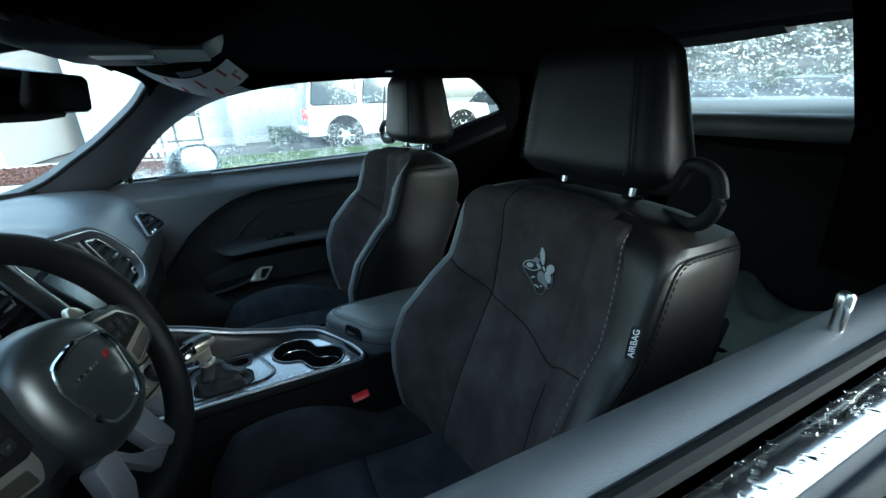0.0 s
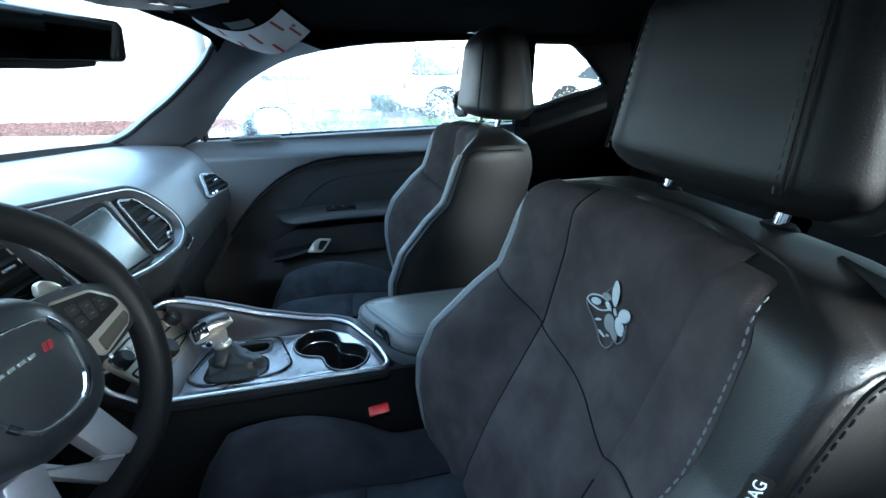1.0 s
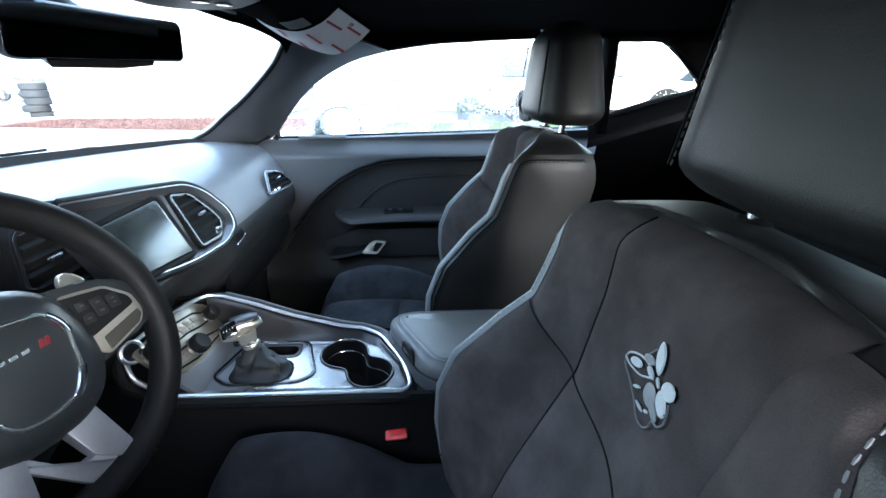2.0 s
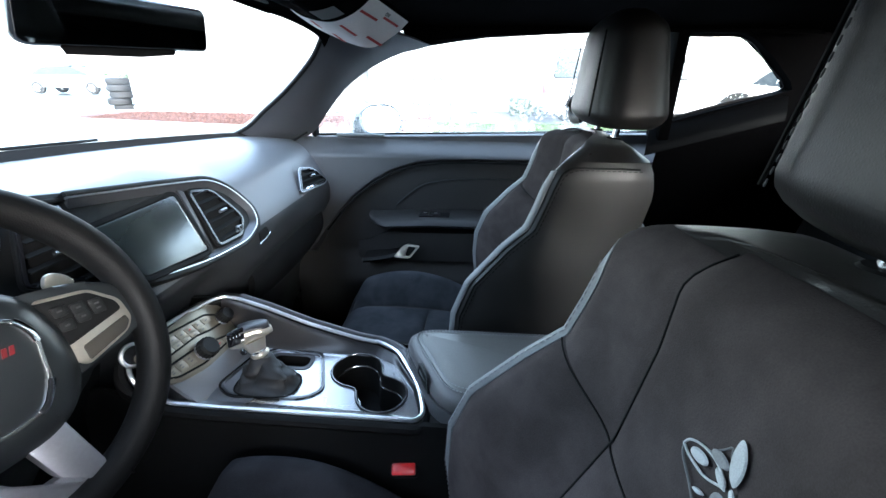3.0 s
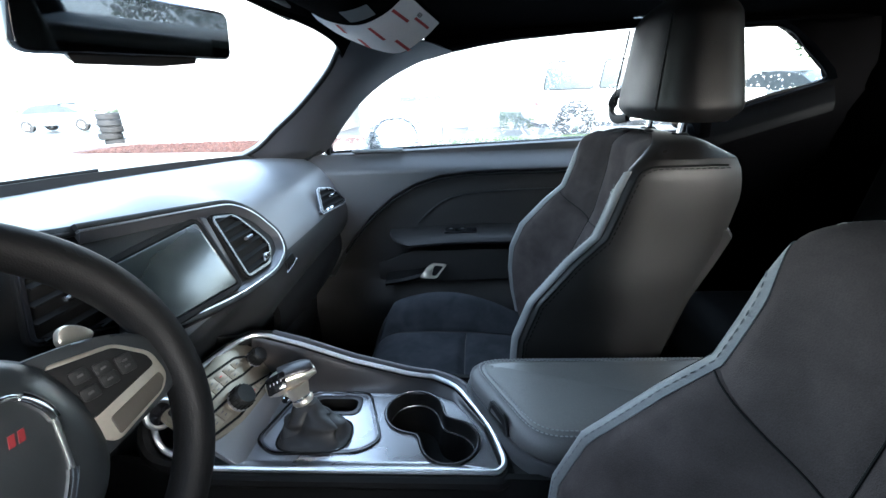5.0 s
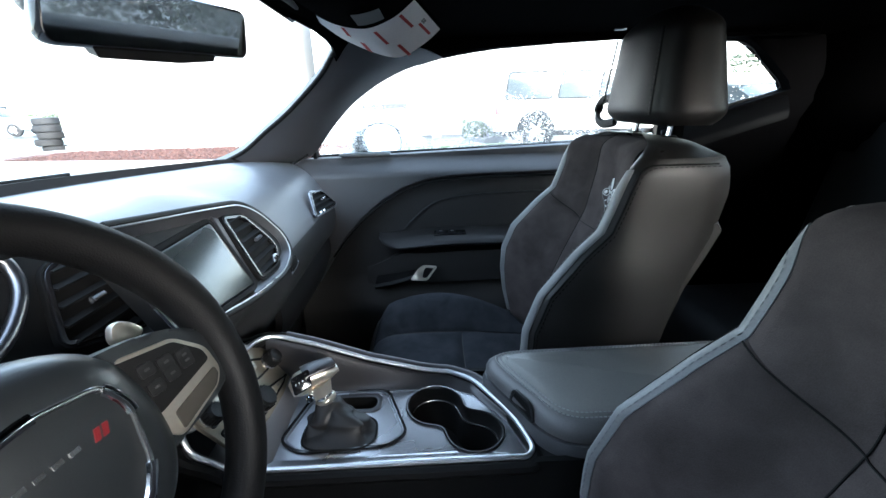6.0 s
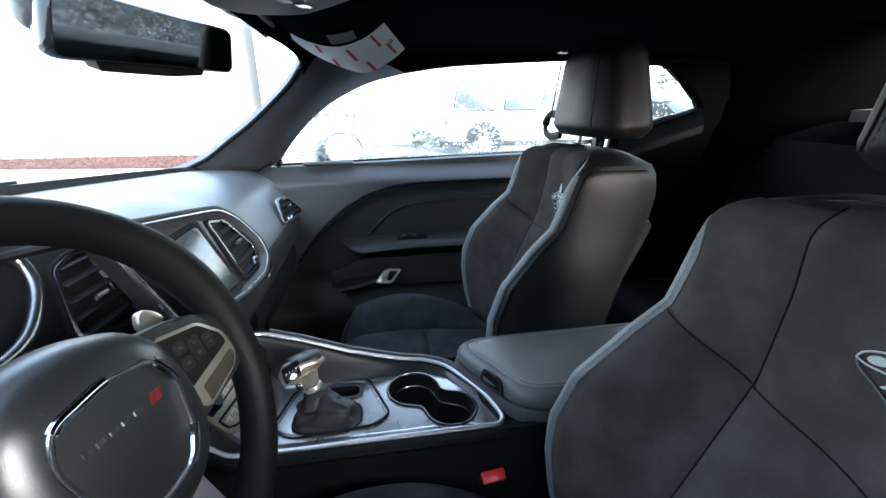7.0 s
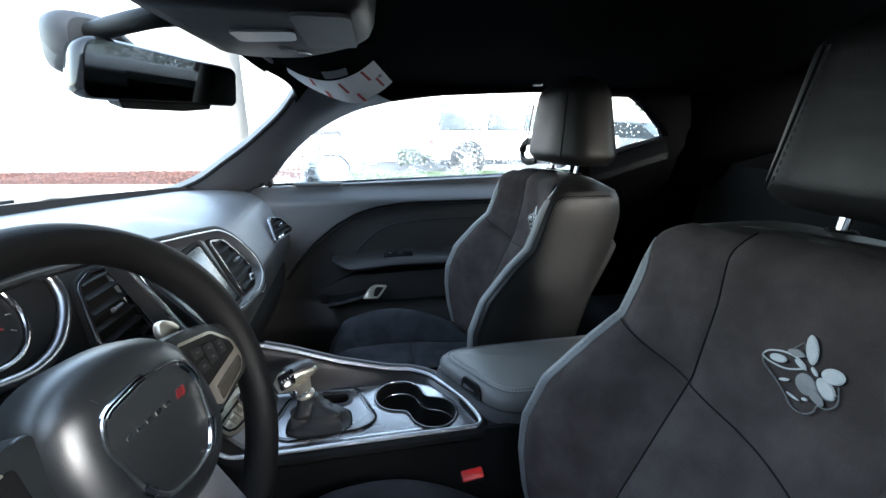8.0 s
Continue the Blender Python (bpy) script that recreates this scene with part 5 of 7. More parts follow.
part("glovebox_latch", prism(rounded([(-.020, -.010), (.018, -.006), (.020, .012), (-.012, .010)], .004), (-.2545, .288, .858), (.05, 1, .10), (-.25, -.08, .96), .004, .001), M_DARK, dash, "black glovebox latch recess")
part("latch_trim", tube([(-.250, .262, .846), (-.250, .290, .850), (-.250, .312, .856)], .0016, False, 8), M_SILVER, dash, "thin bright latch line")
part("pillar_clip", tube([(-.400, .825, .985), (-.372, .830, 1.002), (-.355, .838, 1.012)], .003, False, 6), M_DARK, dash)
part("knee_panel", sheet(lambda y, t: (-.29 - .12 * t, y, .86 - .32 * t), steps(-.68, -.10, 10), steps(0, 1, 8), .02, (-1, 0, 0)), M_PLASTIC, dash)

# ---- centre console ----
con = thing("center_console", (.05, 0, .40), "satin grey centre console with chrome edge, cup holders and armrest", "console")
FLOOR = .712
def far_z(x):
    return lerp_table([(-.30, .828), (-.239, .808), (-.168, .786), (-.088, .755), (.006, .730), (.06, .722), (.20, .720)], x)
def near_z(x):
    return lerp_table([(-.30, .800), (-.270, .765), (-.242, .730), (-.222, .722), (-.18, .720), (.2, .720)], x)
def near_y(x):
    return lerp_table([(-.30, -.108), (-.256, -.092), (-.216, -.084), (.2, -.078)], x)
def far_y(x):
    return lerp_table([(-.30, .104), (-.239, .102), (-.09, .104), (.05, .102), (.085, .082), (.110, .040), (.135, 0), (.153, -.058), (.16, -.078)], x)
xs = steps(-.285, .156, 44)
# basin of the console, its far wall rising to the front
def basin(x, t):
    yn, yf = near_y(x) + .006, far_y(x) - .006
    wall = sstep(.80, 1.0, t)
    wall_n = sstep(.10, .0, t)
    z = FLOOR + (far_z(x) - .003 - FLOOR) * wall * wall + (near_z(x) - .003 - FLOOR) * wall_n
    return (x, yn + (yf - yn) * t, z)
CUPS = [((.024, .034), .0435), ((.080, -.022), .0405)]
# cup holders: an outline of two joined circles
def cup_outline(grow=0.0):
    pts = []
    (c1, r1), (c2, r2) = CUPS
    r1, r2 = r1 + grow, r2 + grow
    ang = math.atan2(c2[1] - c1[1], c2[0] - c1[0])
    for k in range(21):
        a = ang + .74 + (2 * math.pi - 1.48) * k / 20
        pts.append((c1[0] + r1 * math.cos(a), c1[1] + r1 * math.sin(a)))
    n = Vector((math.sin(ang), -math.cos(ang)))
    mid = (Vector(c1) + Vector(c2)) / 2
    pts.append(tuple(mid + n * (.022 + grow)))
    for k in range(21):
        a = ang + math.pi + .74 + (2 * math.pi - 1.48) * k / 20
        pts.append((c2[0] + r2 * math.cos(a), c2[1] + r2 * math.sin(a)))
    pts.append(tuple(mid - n * (.022 + grow)))
    k = len(pts)
    for _ in range(2):
        pts = [tuple((Vector(pts[i - 1]) + Vector(pts[i]) * 2 + Vector(pts[(i + 1) % k])) / 4) for i in range(k)]
    return pts
def inside(poly, x, y):
    odd = False
    for (xa, ya), (xb_, yb_) in zip(poly, poly[1:] + poly[:1]):
        if (ya > y) != (yb_ > y) and x < xa + (y - ya) / (yb_ - ya) * (xb_ - xa):
            odd = not odd
    return odd
bm = sheet(basin, steps(-.285, .152, 200), steps(0, .86, 100))
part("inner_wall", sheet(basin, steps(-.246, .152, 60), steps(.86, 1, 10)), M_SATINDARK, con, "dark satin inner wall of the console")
pocket_box = (-.136, -.066, .030, .060)
doomed = []
for fc in bm.faces:
    c = fc.calc_center_median()
    if inside(cup_outline(.001), c.x, c.y):
        doomed.append(fc)
    elif pocket_box[0] < c.x < pocket_box[1] and pocket_box[2] < c.y < pocket_box[3]:
        doomed.append(fc)
bmesh.ops.delete(bm, geom=doomed, context='FACES')
plate = rounded([(-.198, -.030), (-.176, .060), (-.135, .080), (-.050, .074), (-.014, -.024), (-.040, -.047), (-.165, -.054)], .016, 5)
plate_in = inset(plate, .004)
plate_bm = bm.copy()
for b_, keep in ((bm, False), (plate_bm, True)):
    bmesh.ops.delete(b_, geom=[fc for fc in b_.faces if inside([tuple(q[:2]) for q in plate_in], fc.calc_center_median().x, fc.calc_center_median().y) != keep], context='FACES')
part("shifter_plate", plate_bm, M_SATIN, con, "satin grey plate round the shifter")
part("top_panel", bm, M_SATIN, con, "satin grey metal-look console top")
oc = cup_outline(.002)
part("cup_holder", loft([[(x, y, FLOOR + .0015) for x, y in cup_outline(.004)], [(x, y, FLOOR + .003) for x, y in oc], [(x, y, FLOOR + .001) for x, y in cup_outline(-.001)], [(x, y, FLOOR - .03) for x, y in cup_outline(-.003)], [(x, y, FLOOR - .075) for x, y in cup_outline(-.008)]], True, False), M_DARK, con, "black cup holder well")
part("cup_floor", prism(cup_outline(-.006), (0, 0, FLOOR - .078), (1, 0, 0), (0, 1, 0), .004), M_RUBBER, con)
part("cup_rim", tube([(x, y, FLOOR + .002) for x, y in cup_outline(.0015)], .0012, True, 6), M_DARKCHROME, con)
part("cup_ring", tube([(x, y, FLOOR - .022) for x, y in cup_outline(-.004)], .0016, True, 6), M_SILVER, con, "thin bright ring inside the cup holder")
pk = rounded([(-.142, .024), (-.060, .024), (-.060, .066), (-.142, .066)], .016)
part("pocket_rim", frame_ring(pk, rounded([(-.135, .031), (-.067, .031), (-.067, .059), (-.135, .059)], .013), (0, 0, FLOOR), (1, 0, 0), (0, 1, 0), .0016), M_SATINBLACK, con, "dark satin pocket rim")
part("coin_pocket", loft([[(x, y, FLOOR + .0006) for x, y in rounded([(-.137, .029), (-.065, .029), (-.065, .061), (-.137, .061)], .014)], [(x, y, FLOOR - .04) for x, y in rounded([(-.130, .033), (-.070, .033), (-.070, .057), (-.130, .057)], .012)]][::-1], True, False), M_DARK, con, "black pocket well")
part("pocket_floor", prism(rounded([(-.132, .032), (-.069, .032), (-.069, .058), (-.132, .058)], .012), (0, 0, FLOOR - .042), (1, 0, 0), (0, 1, 0), .003), M_RUBBER, con)
part("shifter_plate_rim", frame_ring(plate, inset(plate, .004), (0, 0, FLOOR), (1, 0, 0), (0, 1, 0), .003), M_GLOSS, con, "gloss black line round the shifter")
part("shifter_plate_lip", frame_ring(inset(plate, .005), inset(plate, .008), (0, 0, FLOOR), (1, 0, 0), (0, 1, 0), .0025), M_DARKCHROME, con)
# bright edge all round
edge = [(x, far_y(x), far_z(x)) for x in steps(-.222, .05, 22)] + [(.085, .082, .721), (.110, .045, .720), (.135, .0, .720), (.150, -.045, .720), (.1525, -.066, .720), (.143, -.078, .720)] + [(x, near_y(x), near_z(x)) for x in steps(.13, -.27, 24)] + [(-.284, -.086, .788), (-.291, -.060, .802), (-.286, -.02, .806), (-.275, .03, .807), (-.264, .066, .807), (-.256, .084, .8075), (-.243, .097, .807)]
part("chrome_edge", tube(smooth_path(edge, 3, True), .0036, True, 8), M_EDGE, con, "bright chrome edge line")
part("edge_lip", tube(smooth_path([(x - (.008 if x < -.26 else -.004 * (x > .06)), y + (.013 if y > 0 else -.009), z - .0085) for x, y, z in edge], 3, True), .0085, True, 8), M_DARK, con)
part("far_flange", tube(smooth_path([(x + .006 * (x > .06), y + .014, z - .0085) for x, y, z in edge[:26]], 3), .0105, False, 10), M_LIP, con, "dark satin flange outside the chrome edge")
# sides of the console
for sg, fy, fz in ((-1, near_y, near_z), (1, far_y, far_z)):
    lim = .62
    def wall(x, t, sg=sg, fy=fy, fz=fz):
        if x < .14:
            y, z = (fy(x) if sg < 0 else .104), (fz(x) if sg < 0 else max(fz(x), .722))
        else:
            y, z = (-.078 if sg < 0 else .104), .722
        return (x, y + sg * (.010 + .012 * math.sin(math.pi * min(t * 1.6, 1)) + .012 * t), z - .002 - .030 * sstep(-.24, -.30, x) - (z - .30) * t)
    part("side_panel", sheet(wall, steps(-.34, lim, 50), steps(0, 1, 12), .008, (0, -sg, 0)), M_DARK, con, "black plastic console side")
part("rear_deck", prism([(.060, .108), (.62, .112), (.62, -.086), (.162, -.086), (.158, -.043), (.143, .003), (.118, .048), (.093, .088)][::-1], (0, 0, .700), (1, 0, 0), (0, 1, 0), .014), M_PLASTIC, con)
# sloping climate panel
CO = Vector((-.190, 0, FLOOR))
CU, CV = Vector((0, 1, 0)), Vector((-.085, 0, .100)).normalized()
CW = CU.cross(CV)
part("panel_foot", prism(rounded([(-.074, -.002), (.094, -.002), (.095, .060), (-.080, .075)], .006), CO - CW * .010, CU, CV, .007, .001), M_SATIN, con, "satin grey ramp up to the climate panel")
part("climate_panel", prism(rounded([(-.086, .060), (-.060, .047), (-.020, .036), (.040, .033), (.094, .037), (.097, .096), (.076, .127), (-.088, .125)], .010), CO - CW * .004, CU, CV, .006, .002), M_CLIMATE, con, "warm grey climate control panel")
def band(pts):
    return rounded(pts, .010, 4)
for b in ([(-.080, .092), (-.030, .088), (.010, .085), (.040, .076), (.070, .072), (.084, .084), (.056, .106), (-.020, .120), (-.080, .122)], [(-.080, .066), (-.066, .056), (-.018, .043), (.060, .040), (.083, .044), (.040, .058), (.005, .072), (-.028, .077), (-.080, .084)]):
    part("control_band", frame_ring(rounded(b, .006, 4), inset(rounded(b, .006, 4), .0034), CO, CU, CV, .0035), M_DARK, con, "gloss black outline")
def knob(a, b, r, parent):
    k = part("control_knob", revolve([(r, 0), (r, .012), (r * .92, .018), (r * .80, .020), (.001, .0195)], CO + CU * a + CV * b + CW * .002, CW, 28), M_PLASTIC, parent, "black ribbed rotary knob")
    part("knob_ring", revolve([(r * 1.08, 0), (r * 1.08, .003), (r * .98, .004)], CO + CU * a + CV * b + CW * .002, CW, 28), M_SATIN, k)
    for i in range(18):
        th = 2 * math.pi * i / 18
        part("knob_rib", rbox((-.0008, -.0008, .003), (.0008, .0008, .016), 0, 1, Matrix.Translation(CO + CU * (a + r * math.cos(th)) + CV * (b + r * math.sin(th)) + CW * .002) @ CW.to_track_quat('Z', 'Y').to_matrix().to_4x4()), M_DARK, k)
for a, b, r in ((.077, .080, .0130), (.000, .060, .0170), (-.070, .106, .0125)):
    knob(a, b, r, con)
def soft_button(a, b, w, h, red=False):
    q = [(a - w, b - h + .12 * w), (a + w, b - h - .12 * w), (a + w, b + h - .12 * w), (a - w, b + h + .12 * w)]
    bt = part("control_button", prism(rounded(q, .0015, 2), CO + CW * .0012, CU, CV, .0022, .0006), M_BUTTON, con)
    part("button_mark", prism([(a - .0022, b - .0006), (a + .0022, b - .0006), (a + .0022, b + .0008), (a - .0022, b + .0008)], CO + CW * .0034, CU, CV, .0003), M_RED if red else M_LABELDARK, bt, "", False)
for i in range(6):
    a = -.045 + .0185 * i
    soft_button(a, .1055 - .14 * (a + .02), .0085, .0058, i == 3)
    if i < 5:
        soft_button(a, .0935 - .12 * (a + .02), .0085, .0045)
for a in (-.068, -.050, -.032, .030, .048, .066):
    soft_button(a, .0580 - .13 * a - .004 * (a > 0), .0078, .0060 - .002 * (a > .04), a == .030)
    if a < 0:
        soft_button(a, .0700 - .06 * a - .004, .0078, .0042)
# armrest lid
al = rounded([(.56, .110), (.56, -.080), (.184, -.080), (.086, .110)], [.04, .04, .046, .078], 9)
lid_ring = lambda h, d: [(p[0], p[1], h + (.009 * math.sin(min(1, max(0, (p[0] - .1) / .25)) * 1.57) - .009) * sstep(.744, .766, h)) for p in inset(al, d)]
arm = part("armrest_lid", loft([lid_ring(h, d) for h, d in ((.734, .004), (.737, -.001), (.744, -.002), (.754, 0), (.761, .004), (.7655, .0085), (.7685, .0150), (.7680, .0172), (.764, .0176))]), M_LIDSIDE, con, "black leather padded armrest lid, its sides darkened for shade")
part("lid_pad", loft([lid_ring(h, d) for h, d in ((.764, .0174), (.7680, .0176), (.7695, .0195), (.7710, .026), (.7718, .034))]), M_LID, arm, "grey-black leather top of the lid, paled for the window light on it")
lid_top = lambda x: -.0078 + .009 * math.sin(min(1, max(0, (x - .1) / .25)) * 1.57)
part("lid_base", loft([[(x, y, .713) for x, y in inset(al, -.008)], [(x, y, .724) for x, y in inset(al, -.007)], [(x, y, .7335) for x, y in inset(al, -.003)], [(x, y, .7345) for x, y in inset(al, .006)]]), M_DOORTRIM, con, "black base under the armrest lid")
for d in (.0140, .0210):
    loop = inset(al, d)
    part("stitching", stitches([(p[0], p[1], lid_top(p[0]) + lerp_table([(.009, .766), (.0155, .769), (.0185, .770), (.026, .771)], d)) for p in list(loop) + [loop[0]]], .006, .0042, .0010), M_LIDTHREAD, arm, "light grey contrast thread")
latch = rounded([(-.030, -.013), (.030, -.013), (.021, .017), (-.021, .017)], .010)
LO, LU, LV = Vector((.1495, -.014, .747)), Vector((.43, -.90, 0)), Vector((.02, .01, 1))
part("lid_latch", frame_ring(latch, inset(latch, .005), LO, LU, LV, .0035), M_PLASTIC, arm, "black lid latch")
part("latch_well", prism(inset(latch, .004), LO, LU, LV, .0012), M_DARK, arm, "dark finger recess of the latch")

# ---- gear shifter ----
sh = thing("gear_shifter", (-.10, .0, FLOOR), "chrome and black gear shifter with leather boot", "shifter")
boot = []
for t in steps(0, 1, 30):
    r = 1 - .70 * t ** .62
    ring = []
    for k in range(96):
        th = 2 * math.pi * k / 96
        q = (abs(math.cos(th)) ** 3.2 + abs(math.sin(th)) ** 3.2) ** (-1 / 3.2)
        w = math.sin(math.pi * min(t * 1.02, 1)) ** .7
        # slack leather: steep creases that wind round the cone, and sagging rolls between them
        crease = 1 - abs(math.sin(1.5 * th - 2.6 * t + .9))
        roll = 1 - abs(math.sin(7.2 * t + 1.4 * math.sin(th + .6) + .5))
        f = 1 + w * (.16 - .40 * crease ** 2.2 + .16 * roll ** 1.5 + .05 * math.sin(5 * th + 9 * t))
        sag = .0035 * math.sin(6 * t + 2 * th) * w
        ring.append((-.113 - .018 * t + .052 * r * q * f * math.cos(th), -.018 + .026 * t + .033 * r * q * f * math.sin(th), FLOOR + .002 + .038 * t + sag))
    boot.append(ring)
part("boot", loft(boot), M_BOOT, sh, "creased black leather boot")
part("boot_rim", tube([Vector(p) + Vector((0, 0, .001)) for p in boot[0]], .0014, True, 6), M_DARK, sh)
part("stem", tube([(-.128, .008, FLOOR + .026), (-.140, .011, FLOOR + .050)], [.012, .013], False, 20), M_SILVER, sh, "silver collar")
part("stem_ring", revolve([(.0135, 0), (.0155, .003), (.0155, .006), (.0135, .009)], (-.134, .010, FLOOR + .036), (-.4, .1, 1), 24), M_KNOB, sh)
ka, kd = Vector((-.178, -.004, FLOOR + .066)), Vector((.058, .034, .018))
ks = Vector((kd.y, -kd.x, 0)).normalized()
ku = ks.cross(kd).normalized()
if ku.z < 0:
    ku = -ku
kn = []
for t in steps(0, 1, 18):
    c = ka + kd * t + ku * (.006 * math.sin(math.pi * t))
    k = min(1, .50 + 2.6 * t) * min(1, .55 + 2.2 * (1 - t))
    w, hgt = .0168 * k * (1 - .15 * t), .0168 * k * (1 - .50 * t)
    ring = []
    for i in range(24):
        th = 2 * math.pi * i / 24
        q = (abs(math.cos(th)) ** 3 + abs(math.sin(th)) ** 3) ** (-1 / 3)
        ring.append(c + ks * (w * math.cos(th) * q) + ku * (hgt * math.sin(th) * q - .004 * t))
    kn.append(ring)
kb = part("shift_knob", loft(kn), M_KNOB, sh, "satin silver shift knob")
cap = []
for t in steps(.34, .985, 10):
    c = ka + kd * t + ku * (.006 * math.sin(math.pi * t) + .0165 * (1 - .50 * t) - .002)
    w = .0165 * (1 - .12 * t) * (1 - .5 * max(0, (t - .85) / .15) ** 2)
    cap.append([c + ks * (w * math.cos(q)) + ku * (.0055 * math.sin(q)) for q in (2 * math.pi * i / 20 for i in range(20))])
part("knob_cap", loft(cap), M_SATINBLACK, kb, "dark satin grip on top")
pn = (ku * .55 + ks * .83).normalized()
pu = kd.normalized()
pv = pn.cross(pu)
pc = ka + kd * .27 + ku * .0035 + pn * .0175
part("shift_pattern", prism(rounded([(-.017, -.011), (.009, -.011), (.015, .013), (-.012, .013)], .004, 3), pc, pu, pv, .003, .001), M_GLOSS, kb, "gloss black shift pattern plate")
for i in range(4):
    mk = Matrix.Translation(pc + pn * .0032 + pu * (-.009 + .005 * i) + pv * .002) @ pn.to_track_quat('Z', 'Y').to_matrix().to_4x4()
    part("shift_mark", rbox((-.0006, -.0015, -.0004), (.0006, .0015, .0004), 0, 1, mk), M_EMBROIDERY, kb)
part("knob_neck", tube([(-.138, .011, FLOOR + .044), (-.146, .014, FLOOR + .066)], [.0125, .0205], False, 18), M_KNOB, kb)
part("shift_button", revolve([(.006, 0), (.006, .004), (.004, .006)], (-.152, -.006, FLOOR + .056), (.2, -1, .1), 14), M_CHROME, kb)

# ---- belt buckle ----
bk = thing("belt_buckle", (.168, -.115, .60), "black seat belt buckle with red release button", "belt buckle")
R = Matrix.Translation((.130, -.098, .640)) @ Euler((radians(38), radians(-4), radians(4))).to_matrix().to_4x4()
part("buckle_body", rbox((-.021, -.011, -.05), (.021, .012, .011), .005, 3, R), M_DARK, bk)
part("release_button", rbox((-.018, -.008, .008), (.018, .009, .016), .003, 2, R), M_RED, bk, "red release button")
part("buckle_stalk", tube([(.131, -.075, .600), (.16, -.085, .50)], .010, False, 10, .5), M_DARK, bk)

# ---- steering wheel ----
swc = Vector((-.236, -.302, .937))
sax = Vector((1, -.263, .38)).normalized()
SK = .88
su = Vector((.263, 1, 0)).normalized()
sv = sax.cross(su) * 1.0
if sv.z < 0:
    sv = -sv
P = lambda a, b, h=0.0: swc + (su * a + sv * b + sax * h) * SK
wheel = thing("steering_wheel", tuple(swc), "black leather three-spoke steering wheel with silver accents", "steering wheel")
RIM = .192
rim = []
for k in range(96):
    th = 2 * math.pi * k / 96
    fl = 1.0 - .035 * max(0, -math.sin(th)) ** 6
    rim.append(P(RIM * math.cos(th), RIM * math.sin(th) * fl, .018))
rad = [.0172 + .0020 * max(0, math.cos(2 * (2 * math.pi * k / 96 - .55))) ** 3 for k in range(96)]
part("rim", tube(rim, rad, True, 16, 1.12, tuple(sax)), M_RIMLEATHER, wheel, "black leather rim")
for a in (.62, math.pi - .62, -1.15, math.pi + 1.15):
    ring = [P(RIM * math.cos(a) + .0182 * math.cos(q) * math.cos(a), RIM * math.sin(a) + .0182 * math.cos(q) * math.sin(a), .018 + .0195 * math.sin(q)) for q in (2 * math.pi * k / 24 for k in range(24))]
    part("rim_seam", tube(ring, .0011, True, 6), M_DARK, wheel)
hub = rounded([(-.075, .030), (-.060, .070), (-.020, .090), (.030, .088), (.070, .074), (.094, .050), (.106, .0), (.103, -.050), (.080, -.086), (.045, -.103), (-.015, -.103), (-.050, -.086), (-.074, -.050), (-.078, -.010)], .030, 5)
hr = []
for h, d in ((-.03, .004), (.0, .0), (.016, .002), (.028, .007), (.037, .016), (.042, .026), (.0445, .036)):
    hr.append([P(a, b, h + .004 * (b + .08) / .16) for a, b in inset(hub, d)])
hp = part("hub_pad", loft(hr), M_HUB, wheel, "dark grey padded airbag hub")
HO = P(0, 0, .0448)
su2, sv2 = su, (sv + sax * .02).normalized()
sh_o = [(a * SK, b * SK) for a, b in rounded([(-.041, .015), (-.030, .040), (.015, .047), (.060, .040), (.071, .015), (.062, -.036), (.046, -.060), (.015, -.065), (-.016, -.060), (-.032, -.036)][::-1], .010, 5)]
part("badge_field", prism(inset(sh_o, .002), HO - sax * .004, su2, sv2, .006, .001), M_HUB, hp)
# broken chrome outline of the badge: pieces at the sides and foot
n = len(sh_o)
def piece(i0, i1, r):
    pts = []
    for i in range(i0, i1 + 1):
        a, b = sh_o[i % n]
        pts.append(HO + su2 * a + sv2 * b + sax * .003)
    return tube(pts, r, False, 8, .7, tuple(sax))
seg = n // 10
part("badge_outline", tube([HO + su2 * a + sv2 * b + sax * .0025 for a, b in sh_o], .0023, True, 8, .7, tuple(sax)), M_SILVER, hp, "thin silver badge outline")
for i0, i1 in ((seg * 3 + 1, seg * 4 + 3), (seg * 5 + 1, seg * 6 + 2), (seg * 7 + 2, seg * 8 + 3), (2, 5)):
    part("badge_accent", piece(i0, i1, .0042), M_CHROME, hp, "chrome badge accent")
for i in range(5):
    a = -.020 + .0100 * i
    part("badge_letter_bar", prism([(a, .0072), (a + .0062, .0078), (a + .0062, .0112), (a, .0106)], HO + sax * .002, su2, sv2, .001), M_SILVER, hp, "", False)
for i in range(2):
    a = .034 + .0055 * i
    part("badge_stripe", prism([(a, .0055), (a + .0036, .0055), (a + .0062, .0135), (a + .0026, .0135)], HO + sax * .002, su2, sv2, .0012), M_BADGERED, hp, "red slanted stripe", False)
